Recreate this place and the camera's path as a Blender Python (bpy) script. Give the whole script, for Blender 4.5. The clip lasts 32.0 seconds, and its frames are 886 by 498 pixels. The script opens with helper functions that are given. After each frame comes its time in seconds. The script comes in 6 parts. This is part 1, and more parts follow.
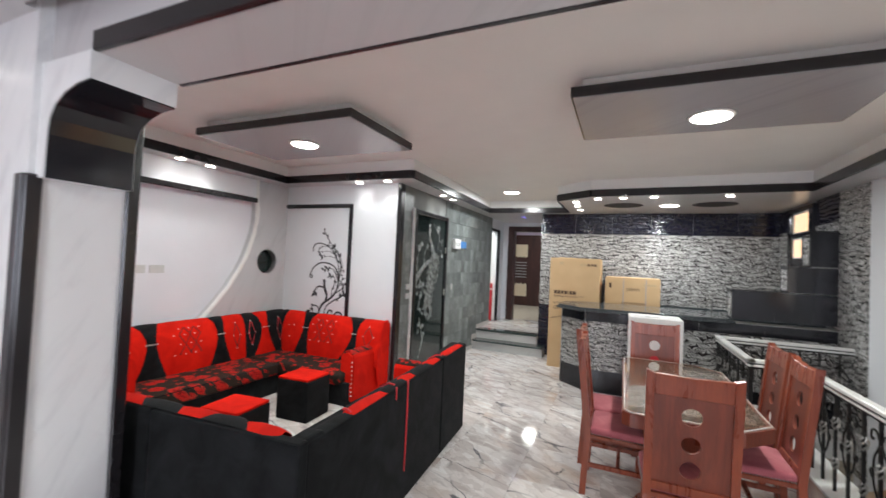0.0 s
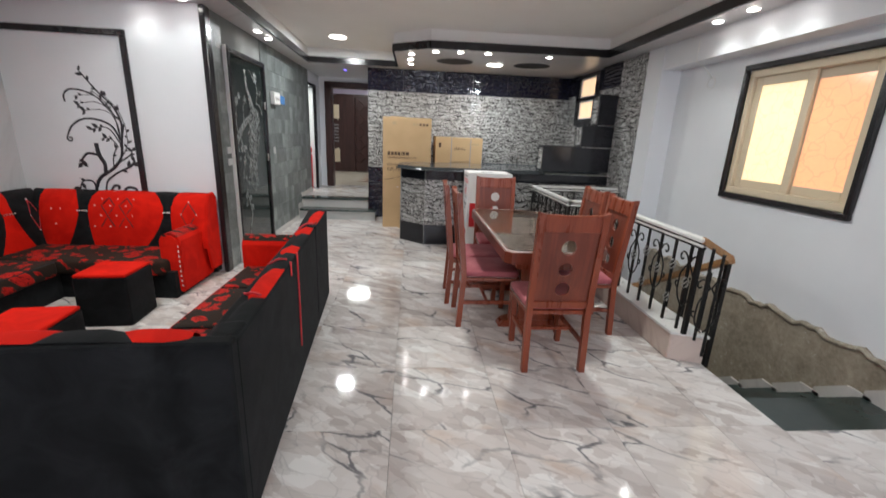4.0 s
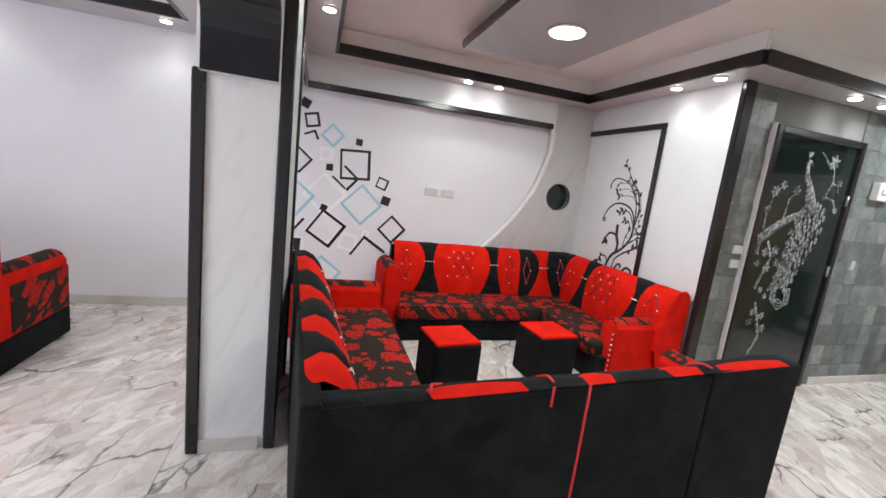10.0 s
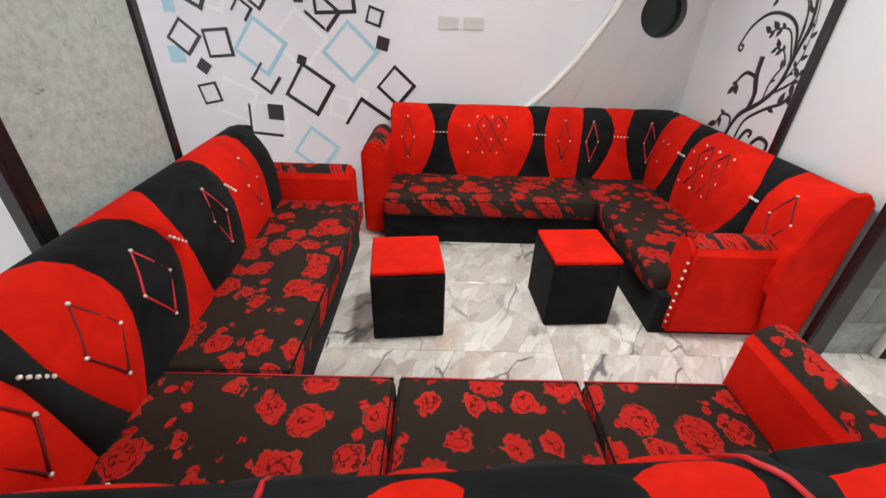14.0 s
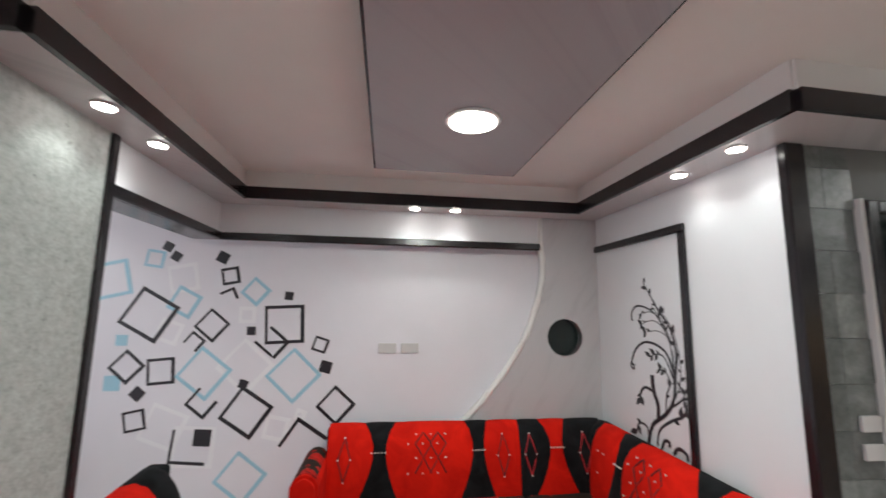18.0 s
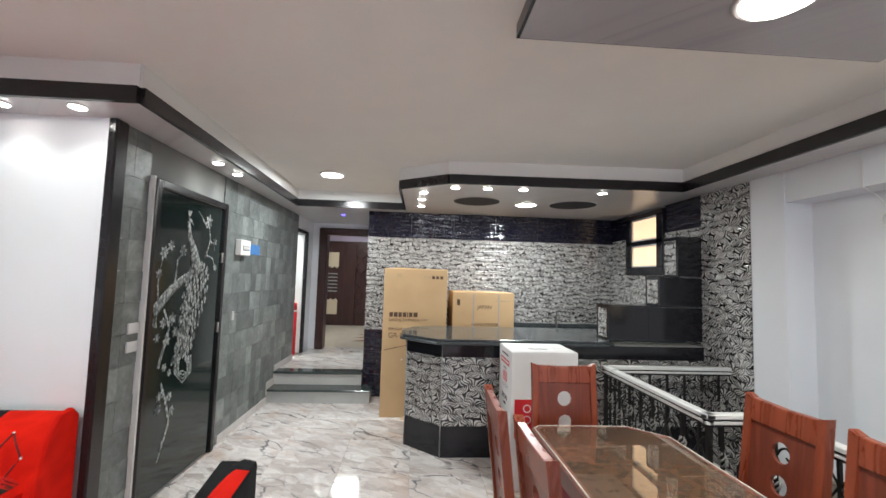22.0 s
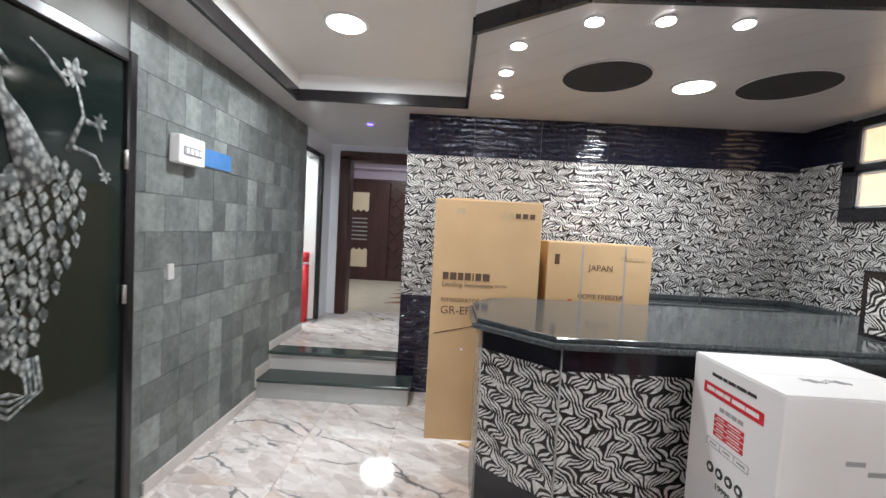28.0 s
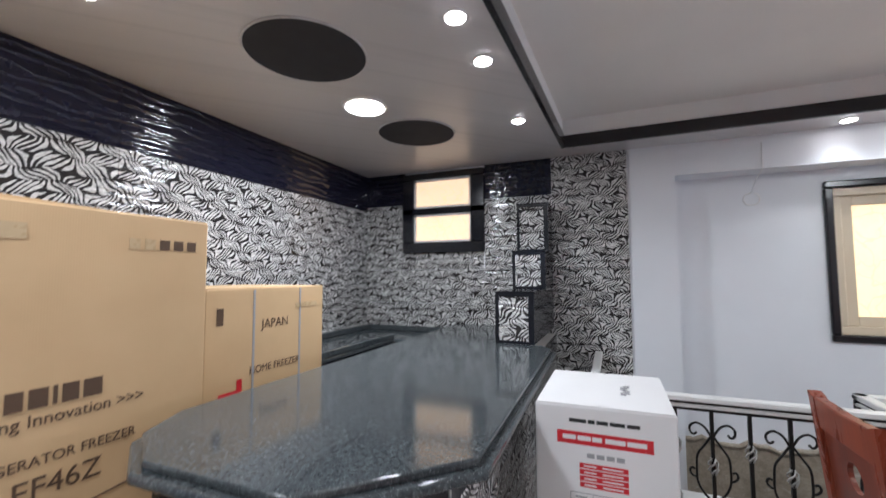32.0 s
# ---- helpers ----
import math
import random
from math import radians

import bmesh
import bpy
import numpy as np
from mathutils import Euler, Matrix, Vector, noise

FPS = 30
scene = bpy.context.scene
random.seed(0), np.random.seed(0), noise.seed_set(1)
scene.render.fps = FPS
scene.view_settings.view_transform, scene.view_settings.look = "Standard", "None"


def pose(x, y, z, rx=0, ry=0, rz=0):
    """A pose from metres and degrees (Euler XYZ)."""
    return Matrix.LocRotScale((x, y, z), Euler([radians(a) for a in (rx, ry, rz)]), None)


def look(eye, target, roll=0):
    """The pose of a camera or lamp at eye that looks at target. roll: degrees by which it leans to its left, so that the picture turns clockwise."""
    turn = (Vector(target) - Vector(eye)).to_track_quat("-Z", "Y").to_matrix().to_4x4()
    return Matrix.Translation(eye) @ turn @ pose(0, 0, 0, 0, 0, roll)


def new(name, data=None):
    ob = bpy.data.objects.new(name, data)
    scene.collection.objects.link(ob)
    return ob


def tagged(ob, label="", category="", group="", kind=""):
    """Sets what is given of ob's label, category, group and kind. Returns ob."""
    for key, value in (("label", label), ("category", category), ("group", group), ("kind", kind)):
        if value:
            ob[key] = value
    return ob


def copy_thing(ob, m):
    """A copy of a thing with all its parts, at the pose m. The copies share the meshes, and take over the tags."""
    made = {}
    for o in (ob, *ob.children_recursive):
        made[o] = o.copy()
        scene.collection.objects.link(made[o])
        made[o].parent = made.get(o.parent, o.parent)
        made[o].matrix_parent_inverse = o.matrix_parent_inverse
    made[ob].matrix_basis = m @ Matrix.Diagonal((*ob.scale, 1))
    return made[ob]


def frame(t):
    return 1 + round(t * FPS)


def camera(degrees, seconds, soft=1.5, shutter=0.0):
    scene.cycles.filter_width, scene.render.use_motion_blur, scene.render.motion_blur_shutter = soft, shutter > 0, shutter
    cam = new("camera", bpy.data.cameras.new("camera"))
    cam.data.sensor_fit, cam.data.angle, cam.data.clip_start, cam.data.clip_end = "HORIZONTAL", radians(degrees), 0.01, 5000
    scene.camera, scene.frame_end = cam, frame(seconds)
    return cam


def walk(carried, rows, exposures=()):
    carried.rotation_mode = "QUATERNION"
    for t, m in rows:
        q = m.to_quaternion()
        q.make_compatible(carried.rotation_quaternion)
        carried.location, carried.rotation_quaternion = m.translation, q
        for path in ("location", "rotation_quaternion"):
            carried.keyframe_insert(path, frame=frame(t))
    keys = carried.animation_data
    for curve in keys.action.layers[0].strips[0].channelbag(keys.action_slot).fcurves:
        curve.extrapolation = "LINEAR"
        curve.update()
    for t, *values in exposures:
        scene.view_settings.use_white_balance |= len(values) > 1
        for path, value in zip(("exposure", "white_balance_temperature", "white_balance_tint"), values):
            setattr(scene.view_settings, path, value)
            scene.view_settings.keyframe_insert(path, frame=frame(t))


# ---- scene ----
cam = camera(94.3, 32.0, 1.5, 0.35)
PATH = [
    (0, (0.639, 0.424, 1.606), (-0.168, 2.253, 1.663), 2.6),
    (0.5, (0.489, 0.543, 1.583), (-0.005, 2.48, 1.623), 0.9),
    (1, (0.398, 0.621, 1.636), (0.225, 2.612, 1.72), 1.0),
    (1.5, (0.204, 0.558, 1.641), (0.187, 2.557, 1.698), 0.4),
    (2, (0.121, 0.491, 1.666), (0.137, 2.49, 1.711), -0.1),
    (2.5, (0.134, 0.468, 1.637), (0.148, 2.468, 1.629), 0.6),
    (3, (0.123, 0.464, 1.583), (0.181, 2.458, 1.441), 1.2),
    (3.5, (0.052, 0.495, 1.52), (0.16, 2.465, 1.195), 2.1),
    (4, (0.009, 0.522, 1.495), (0.17, 2.443, 0.963), 2.5),
    (4.5, (0.057, 0.575, 1.459), (0.245, 2.435, 0.747), 2.7),
    (6.5, (0.523, 0.609, 1.458), (-0.107, 2.387, 0.793), 0.6),
    (7, (0.586, 0.715, 1.453), (-0.343, 2.396, 0.896), 3.4),
    (7.5, (0.648, 0.929, 1.509), (-0.518, 2.477, 1.018), 4.3),
    (8, (0.701, 1.008, 1.502), (-0.65, 2.434, 1.124), 1.8),
    (8.5, (0.877, 1.188, 1.53), (-0.733, 2.344, 1.264), 3.1),
    (9, (0.891, 1.318, 1.517), (-0.853, 2.267, 1.275), 2.9),
    (9.5, (0.743, 1.57, 1.502), (-1.095, 2.296, 1.199), 6.1),
    (10, (0.608, 1.787, 1.518), (-1.273, 2.383, 1.194), 6.9),
    (10.5, (0.503, 2.046, 1.578), (-1.408, 2.504, 1.206), 3.9),
    (11, (0.445, 2.281, 1.535), (-1.438, 2.64, 0.967), 3.7),
    (11.5, (0.275, 2.414, 1.457), (-1.525, 2.75, 0.652), 4.4),
    (12, (0.027, 2.569, 1.463), (-1.67, 2.918, 0.464), 6.7),
    (12.5, (-0.087, 2.673, 1.448), (-1.752, 2.922, 0.368), 4.6),
    (13, (-0.225, 2.846, 1.459), (-1.906, 2.93, 0.379), 3.4),
    (13.5, (-0.307, 2.949, 1.466), (-1.995, 2.983, 0.394), 2.2),
    (15.5, (-0.39, 2.954, 1.577), (-2.32, 3.024, 1.059), 1.3),
    (16, (-0.369, 2.965, 1.62), (-2.342, 3.046, 1.302), 0.6),
    (16.5, (-0.324, 2.968, 1.663), (-2.32, 3.053, 1.571), 0.5),
    (17, (-0.279, 2.957, 1.672), (-2.271, 3.05, 1.82), 0.2),
    (17.5, (-0.243, 2.964, 1.71), (-2.217, 3.075, 2.011), 0.3),
    (18, (-0.26, 2.963, 1.739), (-2.223, 3.228, 2.017), 0.9),
    (18.5, (-0.397, 2.884, 1.74), (-2.196, 3.734, 1.939), 1.2),
    (19, (-0.486, 2.839, 1.745), (-1.948, 4.196, 1.887), 1.4),
    (19.5, (-0.443, 2.776, 1.692), (-1.622, 4.381, 1.878), 3.1),
    (20, (-0.357, 2.67, 1.693), (-1.206, 4.475, 1.843), 2.5),
    (20.5, (-0.278, 2.581, 1.67), (-0.742, 4.514, 1.889), 2.8),
    (21, (-0.265, 2.493, 1.668), (-0.375, 4.474, 1.924), 1.4),
    (21.5, (-0.193, 2.401, 1.642), (-0.044, 4.389, 1.813), 0.1),
    (22, (-0.064, 2.281, 1.639), (0.059, 4.272, 1.779), 1.7),
    (22.5, (0.076, 2.16, 1.583), (0.129, 4.159, 1.604), 2.3),
    (23, (0.114, 2.132, 1.534), (0.212, 4.124, 1.39), 1.7),
    (23.5, (0.125, 2.142, 1.459), (0.272, 4.094, 1.048), 1.9),
    (24, (0.132, 2.196, 1.42), (0.273, 4.081, 0.766), 2.0),
    (24.5, (0.084, 2.344, 1.416), (0.244, 4.208, 0.709), 3.4),
    (25, (-0.05, 2.592, 1.459), (0.081, 4.501, 0.878), 2.3),
    (25.5, (-0.122, 2.836, 1.481), (-0.125, 4.787, 1.039), 0.3),
    (27.5, (-0.298, 4.051, 1.486), (-0.425, 6.044, 1.385), 1.0),
    (28, (-0.341, 4.305, 1.516), (-0.368, 6.302, 1.422), 3.1),
    (28.5, (-0.458, 4.519, 1.498), (-0.263, 6.51, 1.465), 3.2),
    (29, (-0.596, 4.721, 1.522), (-0.177, 6.676, 1.466), 3.5),
    (29.5, (-0.686, 5.017, 1.506), (-0.151, 6.944, 1.484), 1.8),
    (30, (-0.656, 5.239, 1.517), (0.056, 7.107, 1.48), 1.9),
    (30.5, (-0.69, 5.404, 1.478), (0.532, 6.983, 1.367), 0.4),
    (31, (-0.85, 5.547, 1.485), (0.757, 6.724, 1.304), -1.2),
    (31.5, (-0.854, 5.66, 1.471), (0.916, 6.59, 1.4), 1.3),
    (32, (-0.843, 5.734, 1.525), (1.003, 6.492, 1.656), -0.2),
]
EXPOSURES = [(0.0, 0.02, 6500, 10), (2.0, -0.15, 6500, 10), (4.0, -0.2, 6500, 10), (7.0, 0.22, 6500, 10), (9.0, 0.1, 6500, 10), (13.0, 0.12, 6700, 9), (15.5, 0.2, 6700, 9), (17.0, -0.17, 6600, 10), (18.0, -0.26, 6600, 10), (19.0, -0.05, 6700, 10), (20.0, 0.03, 6700, 10), (22.0, 0.05, 6500, 9), (23.0, -0.06, 6500, 10), (24.0, 0.05, 6500, 10), (28.0, 0.10, 6400, 12), (29.0, 0.0, 6200, 12), (30.0, 0.08, 6050, 12), (31.5, 0.08, 6000, 13), (32.0, -0.12, 6050, 14)]
walk(cam, [(t, look(eye, target, roll)) for t, eye, target, roll in PATH], EXPOSURES)

# ---- world and light ----
world = bpy.data.worlds.new("world")
scene.world = world
world.use_nodes = True
_bg = world.node_tree.nodes["Background"]
_sky = world.node_tree.nodes.new("ShaderNodeTexSky")
_sky.sky_type, _sky.sun_disc = "NISHITA", False
_sky.sun_elevation, _sky.sun_rotation = radians(40), radians(200)
world.node_tree.links.new(_sky.outputs[0], _bg.inputs[0])
_bg.inputs[1].default_value = 0.1


def lamp(name, kind, place, energy, size=0.1, colour=(0.922, 0.985, 0.945), turn=(0, 0, 0), spot=None):
    data = bpy.data.lights.new(name, kind)
    data.energy, data.color = energy, colour
    if kind == "AREA":
        data.shape, data.size = "DISK", size
    else:
        data.shadow_soft_size = size
    if kind == "SPOT":
        data.spot_size, data.spot_blend = radians(spot or 110), 0.6
    ob = new(name, data)
    ob.location, ob.rotation_euler = place, [radians(a) for a in turn]
    return ob


def daylight(name, place, sx, sy, energy, turn, colour):
    data = bpy.data.lights.new(name, "AREA")
    data.shape, data.size, data.size_y, data.energy, data.color = "RECTANGLE", sx, sy, energy, colour
    ob = new(name, data)
    ob.location, ob.rotation_euler = place, [radians(a) for a in turn]
    return ob


# ---- materials ----
class Net:
    """A short way to write node materials."""

    def __init__(self, name):
        self.m = bpy.data.materials.new(name)
        self.m.use_nodes = True
        self.t = self.m.node_tree
        self.b = self.t.nodes["Principled BSDF"]

    def n(self, kind, **kw):
        node = self.t.nodes.new("ShaderNode" + kind)
        for k, v in kw.items():
            setattr(node, k, v)
        return node

    def put(self, sock, v):
        if isinstance(v, bpy.types.NodeSocket):
            self.t.links.new(v, sock)
        elif isinstance(v, tuple) and sock.type == "RGBA" and len(v) == 3:
            sock.default_value = (*v, 1)
        else:
            sock.default_value = v

    def math(self, op, a, b=0.0, c=0.0):
        node = self.n("Math", operation=op)
        for s, v in zip(node.inputs, (a, b, c)):
            self.put(s, v)
        return node.outputs[0]

    def vec(self, op, a, b=(0, 0, 0)):
        node = self.n("VectorMath", operation=op)
        self.put(node.inputs[0], a)
        if op == "SCALE":
            self.put(node.inputs["Scale"], b)
        else:
            self.put(node.inputs[1], b)
        return node.outputs[0]

    def pos(self):
        return self.n("NewGeometry").outputs["Position"]

    def own(self):
        return self.n("TexCoord").outputs["Object"]

    def xyz(self, v):
        node = self.n("SeparateXYZ")
        self.put(node.inputs[0], v)
        return node.outputs

    def join(self, x, y, z):
        node = self.n("CombineXYZ")
        for s, v in zip(node.inputs, (x, y, z)):
            self.put(s, v)
        return node.outputs[0]

    def noise(self, v, scale, detail=4.0, rough=0.5, dist=0.0):
        node = self.n("TexNoise")
        for k, val in (("Vector", v), ("Scale", scale), ("Detail", detail), ("Roughness", rough), ("Distortion", dist)):
            self.put(node.inputs[k], val)
        return node.outputs

    def voronoi(self, v, scale, feature="F1", rand=1.0, metric="EUCLIDEAN"):
        node = self.n("TexVoronoi", feature=feature, distance=metric)
        for k, val in (("Vector", v), ("Scale", scale), ("Randomness", rand)):
            self.put(node.inputs[k], val)
        return node.outputs

    def ramp(self, f, stops, ease="LINEAR"):
        node = self.n("ValToRGB")
        node.color_ramp.interpolation = ease
        e = node.color_ramp.elements
        while len(e) < len(stops):
            e.new(0.5)
        for el, (p, c) in zip(e, stops):
            el.position = p
            el.color = (*(c if isinstance(c, tuple) else (c, c, c)), 1)
        self.put(node.inputs[0], f)
        return node.outputs[0]

    def mix(self, f, a, b, mode="MIX"):
        node = self.n("Mix", data_type="RGBA", blend_type=mode)
        node.clamp_factor = True
        for s, v in zip((node.inputs[0], node.inputs[6], node.inputs[7]), (f, a, b)):
            self.put(s, v)
        return node.outputs[2]

    def step(self, f, lo, hi):
        node = self.n("MapRange", interpolation_type="SMOOTHSTEP")
        for s, v in zip(node.inputs, (f, lo, hi, 0.0, 1.0)):
            self.put(s, v)
        return node.outputs[0]

    def rand(self):
        return self.n("ObjectInfo").outputs["Random"]

    def bump(self, h, strength=0.3, dist=0.01):
        node = self.n("Bump")
        self.put(node.inputs["Strength"], strength)
        self.put(node.inputs["Distance"], dist)
        self.put(node.inputs["Height"], h)
        self.put(self.b.inputs["Normal"], node.outputs[0])

    def done(self, colour, rough=0.5, metal=0.0, **kw):
        self.put(self.b.inputs["Base Color"], colour)
        self.put(self.b.inputs["Roughness"], rough)
        self.put(self.b.inputs["Metallic"], metal)
        for k, v in kw.items():
            self.put(self.b.inputs[k.replace("_", " ")], v)
        return self.m


def paint(name, c, rough=0.55, var=0.05, scale=3.0, bump=0.08):
    g = Net(name)
    p = g.pos()
    f = g.noise(p, scale, 5)[0]
    d = tuple(max(0, v * (1 - var * 2)) for v in c)
    g.bump(g.noise(p, 180, 3)[0], bump, 0.002)
    r = g.math("MULTIPLY_ADD", g.noise(p, 9, 3)[0], 0.16, rough - 0.08)
    return g.done(g.mix(f, d, tuple(min(1, v * (1 + var)) for v in c)), r)


def gloss(name, c, rough=0.12, var=0.15, metal=0.0):
    g = Net(name)
    p = g.pos()
    f = g.noise(p, 14, 5)[0]
    s = g.noise(p, 60, 3)[0]
    r = g.math("MULTIPLY_ADD", s, 0.14, rough - 0.04)
    g.bump(g.noise(p, 40, 2)[0], 0.04, 0.002)
    return g.done(g.mix(f, tuple(v * (1 - var) for v in c), tuple(v * (1 + var) for v in c)), r, metal)


def marble_floor():
    g = Net("floor_marble")
    p = g.own()
    off = g.vec("SCALE", g.join(g.rand(), g.math("MULTIPLY", g.rand(), 7.3), 0.0), 40.0)
    q = g.vec("ADD", g.pos(), off)
    x, y, _z = g.xyz(q)
    ca = g.math("SUBTRACT", g.math("MULTIPLY", x, 0.86), g.math("MULTIPLY", y, 0.5))
    cb = g.math("ADD", g.math("MULTIPLY", y, 0.86), g.math("MULTIPLY", x, 0.5))
    q = g.join(ca, g.math("MULTIPLY", cb, 2.3), 0.0)
    warp = g.vec("ADD", q, g.vec("SCALE", g.noise(q, 2.2, 3)["Color"], 0.22))
    cell = g.voronoi(warp, 3.6, metric="MANHATTAN")
    shade = g.n("SeparateColor")
    g.put(shade.inputs[0], cell["Color"])
    base = g.ramp(shade.outputs[0], [(0.0, (0.50, 0.43, 0.405)), (0.35, (0.67, 0.605, 0.575)), (0.7, (0.75, 0.695, 0.665)), (1.0, (0.86, 0.83, 0.81))])
    cell2 = g.voronoi(warp, 8.5, metric="CHEBYCHEV")
    s2 = g.n("SeparateColor")
    g.put(s2.inputs[0], cell2["Color"])
    base = g.mix(0.34, base, g.ramp(s2.outputs[1], [(0.0, (0.42, 0.36, 0.34)), (0.5, (0.73, 0.68, 0.655)), (1.0, (0.92, 0.90, 0.885))]))
    tan = g.noise(warp, 1.7, 4)[0]
    base = g.mix(g.math("MULTIPLY", g.step(tan, 0.54, 0.74), 0.55), base, (0.58, 0.40, 0.29))
    fine = g.voronoi(warp, 5.0, "DISTANCE_TO_EDGE")[0]
    base = g.mix(g.math("MULTIPLY", g.math("SUBTRACT", 1.0, g.step(fine, 0.0, 0.035)), 0.28), base, (0.36, 0.33, 0.33))
    crack = g.voronoi(g.vec("ADD", q, g.vec("SCALE", g.noise(q, 3.0, 4)["Color"], 0.35)), 1.35, "DISTANCE_TO_EDGE")[0]
    gate = g.step(g.noise(q, 1.6, 2)[0], 0.42, 0.6)
    line = g.math("MULTIPLY", g.math("SUBTRACT", 1.0, g.step(crack, 0.003, 0.028)), gate)
    base = g.mix(g.math("MULTIPLY", line, 0.85), base, (0.10, 0.10, 0.115))
    g.bump(g.noise(g.pos(), 6, 2)[0], 0.03, 0.004)
    del p
    return g.done(base, g.math("MULTIPLY_ADD", g.noise(q, 12, 3)[0], 0.09, 0.03), 0.0, Specular_IOR_Level=0.5)


def zebra(name, axis, relief=0.5):
    """Sprays of black and white leaf strokes on rippled glazed tile."""
    g = Net(name)
    x, y, z = g.xyz(g.pos())
    u = {"x": x, "y": y}.get(axis)
    if u is None:
        u = g.math("MULTIPLY", g.math("SUBTRACT", x, y), 0.7071)
    flat = g.join(u, z, 0.0)
    warp = g.vec("ADD", flat, g.vec("SCALE", g.noise(flat, 7.0, 2)["Color"], 0.075))
    wu, wz, _w = g.xyz(warp)
    level = g.math("DIVIDE", g.math("ADD", wz, g.math("MULTIPLY", g.math("SINE", g.math("MULTIPLY", wu, 21.0)), 0.012)), 0.062)
    row = g.math("FLOOR", level)
    rise = g.math("SUBTRACT", g.math("SUBTRACT", level, row), 0.5)
    lean = g.math("MULTIPLY", g.math("SINE", g.math("MULTIPLY_ADD", row, 2.1, g.math("MULTIPLY", wu, 20.9))), 0.095)
    place = g.math("ADD", wu, g.math("MULTIPLY", lean, rise))
    wave = g.math("SINE", g.math("MULTIPLY_ADD", row, 1.9, g.math("MULTIPLY", place, 210.0)))
    taper = g.math("MULTIPLY", g.math("POWER", g.math("MULTIPLY", g.math("ABSOLUTE", rise), 2.0), 3.0), -1.1)
    broken = g.math("MULTIPLY_ADD", g.noise(g.join(u, g.math("MULTIPLY", z, 1.3), 9.0), 15.0, 1)[0], 2.4, -1.0)
    clump = g.math("MULTIPLY_ADD", g.noise(g.join(u, g.math("MULTIPLY", z, 1.6), 4.0), 8.0, 1)[0], 2.3, -1.15)
    f = g.step(g.math("ADD", g.math("ADD", wave, taper), g.math("ADD", broken, clump)), -0.3, 0.3)
    dirt = g.noise(g.pos(), 30, 4)[0]
    white = g.mix(g.step(g.noise(g.join(u, g.math("MULTIPLY", z, 2.0), 6.0), 46.0, 3)[0], 0.36, 0.64), (0.48, 0.47, 0.455), (0.74, 0.73, 0.71))
    white = g.mix(g.math("MULTIPLY", dirt, 0.3), white, (0.44, 0.43, 0.42))
    col = g.mix(f, (0.022, 0.019, 0.019), white)
    ripple = g.math("SINE", g.math("ADD", g.math("MULTIPLY", z, 130.0), g.math("MULTIPLY", g.noise(g.join(u, g.math("MULTIPLY", z, 3.0), 5.0), 5.0, 2)[0], 14.0)))
    g.bump(g.math("ADD", g.math("MULTIPLY", ripple, 0.6), g.math("MULTIPLY", f, 0.25)), relief, 0.006)
    return g.done(col, 0.12)


def black_tile(name="black_glazed_tile"):
    g = Net(name)
    x, y, z = g.xyz(g.pos())
    u = g.math("ADD", x, y)
    ripple = g.math("SINE", g.math("ADD", g.math("MULTIPLY", z, 130.0), g.math("MULTIPLY", g.noise(g.join(u, g.math("MULTIPLY", z, 3.0), 5.0), 4.0, 2)[0], 12.0)))
    g.bump(ripple, 0.4, 0.005)
    return g.done(g.mix(g.noise(g.pos(), 20, 3)[0], (0.006, 0.006, 0.014), (0.014, 0.014, 0.028)), 0.07)


def slate():
    g = Net("grey_slate_tile")
    x, y, z = g.xyz(g.pos())
    q = g.join(x, y, z)
    n1 = g.noise(g.vec("ADD", q, g.join(g.math("MULTIPLY", g.rand(), 31.0), 0.0, 0.0)), 5.0, 6, 0.65, 0.6)[0]
    n2 = g.noise(q, 26, 5, 0.7)[0]
    col = g.ramp(n1, [(0.25, (0.09, 0.10, 0.098)), (0.46, (0.25, 0.27, 0.262)), (0.6, (0.40, 0.42, 0.412)), (0.76, (0.62, 0.645, 0.63))])
    col = g.mix(0.45, col, g.ramp(n2, [(0.3, (0.14, 0.155, 0.15)), (0.7, (0.5, 0.52, 0.51))]))
    white = g.n("TexWhiteNoise", noise_dimensions="2D")
    g.put(white.inputs["Vector"], g.join(g.math("FLOOR", g.math("MULTIPLY", g.math("ADD", y, g.math("MULTIPLY", g.rand(), 0.0)), 6.56)), g.math("FLOOR", g.math("MULTIPLY", z, 4.93)), 0.0))
    col = g.mix(0.74, col, g.ramp(white.outputs["Value"], [(0.0, (0.23, 0.25, 0.252)), (0.5, (0.42, 0.45, 0.45)), (1.0, (0.78, 0.81, 0.80))]), "MULTIPLY")
    col = g.mix(0.3, col, g.ramp(g.rand(), [(0.0, (0.5, 0.51, 0.51)), (1.0, (1.0, 1.0, 1.0))]), "MULTIPLY")
    g.bump(g.math("ADD", n1, g.math("MULTIPLY", n2, 0.5)), 0.35, 0.006)
    return g.done(col, g.math("MULTIPLY_ADD", n2, 0.3, 0.25))


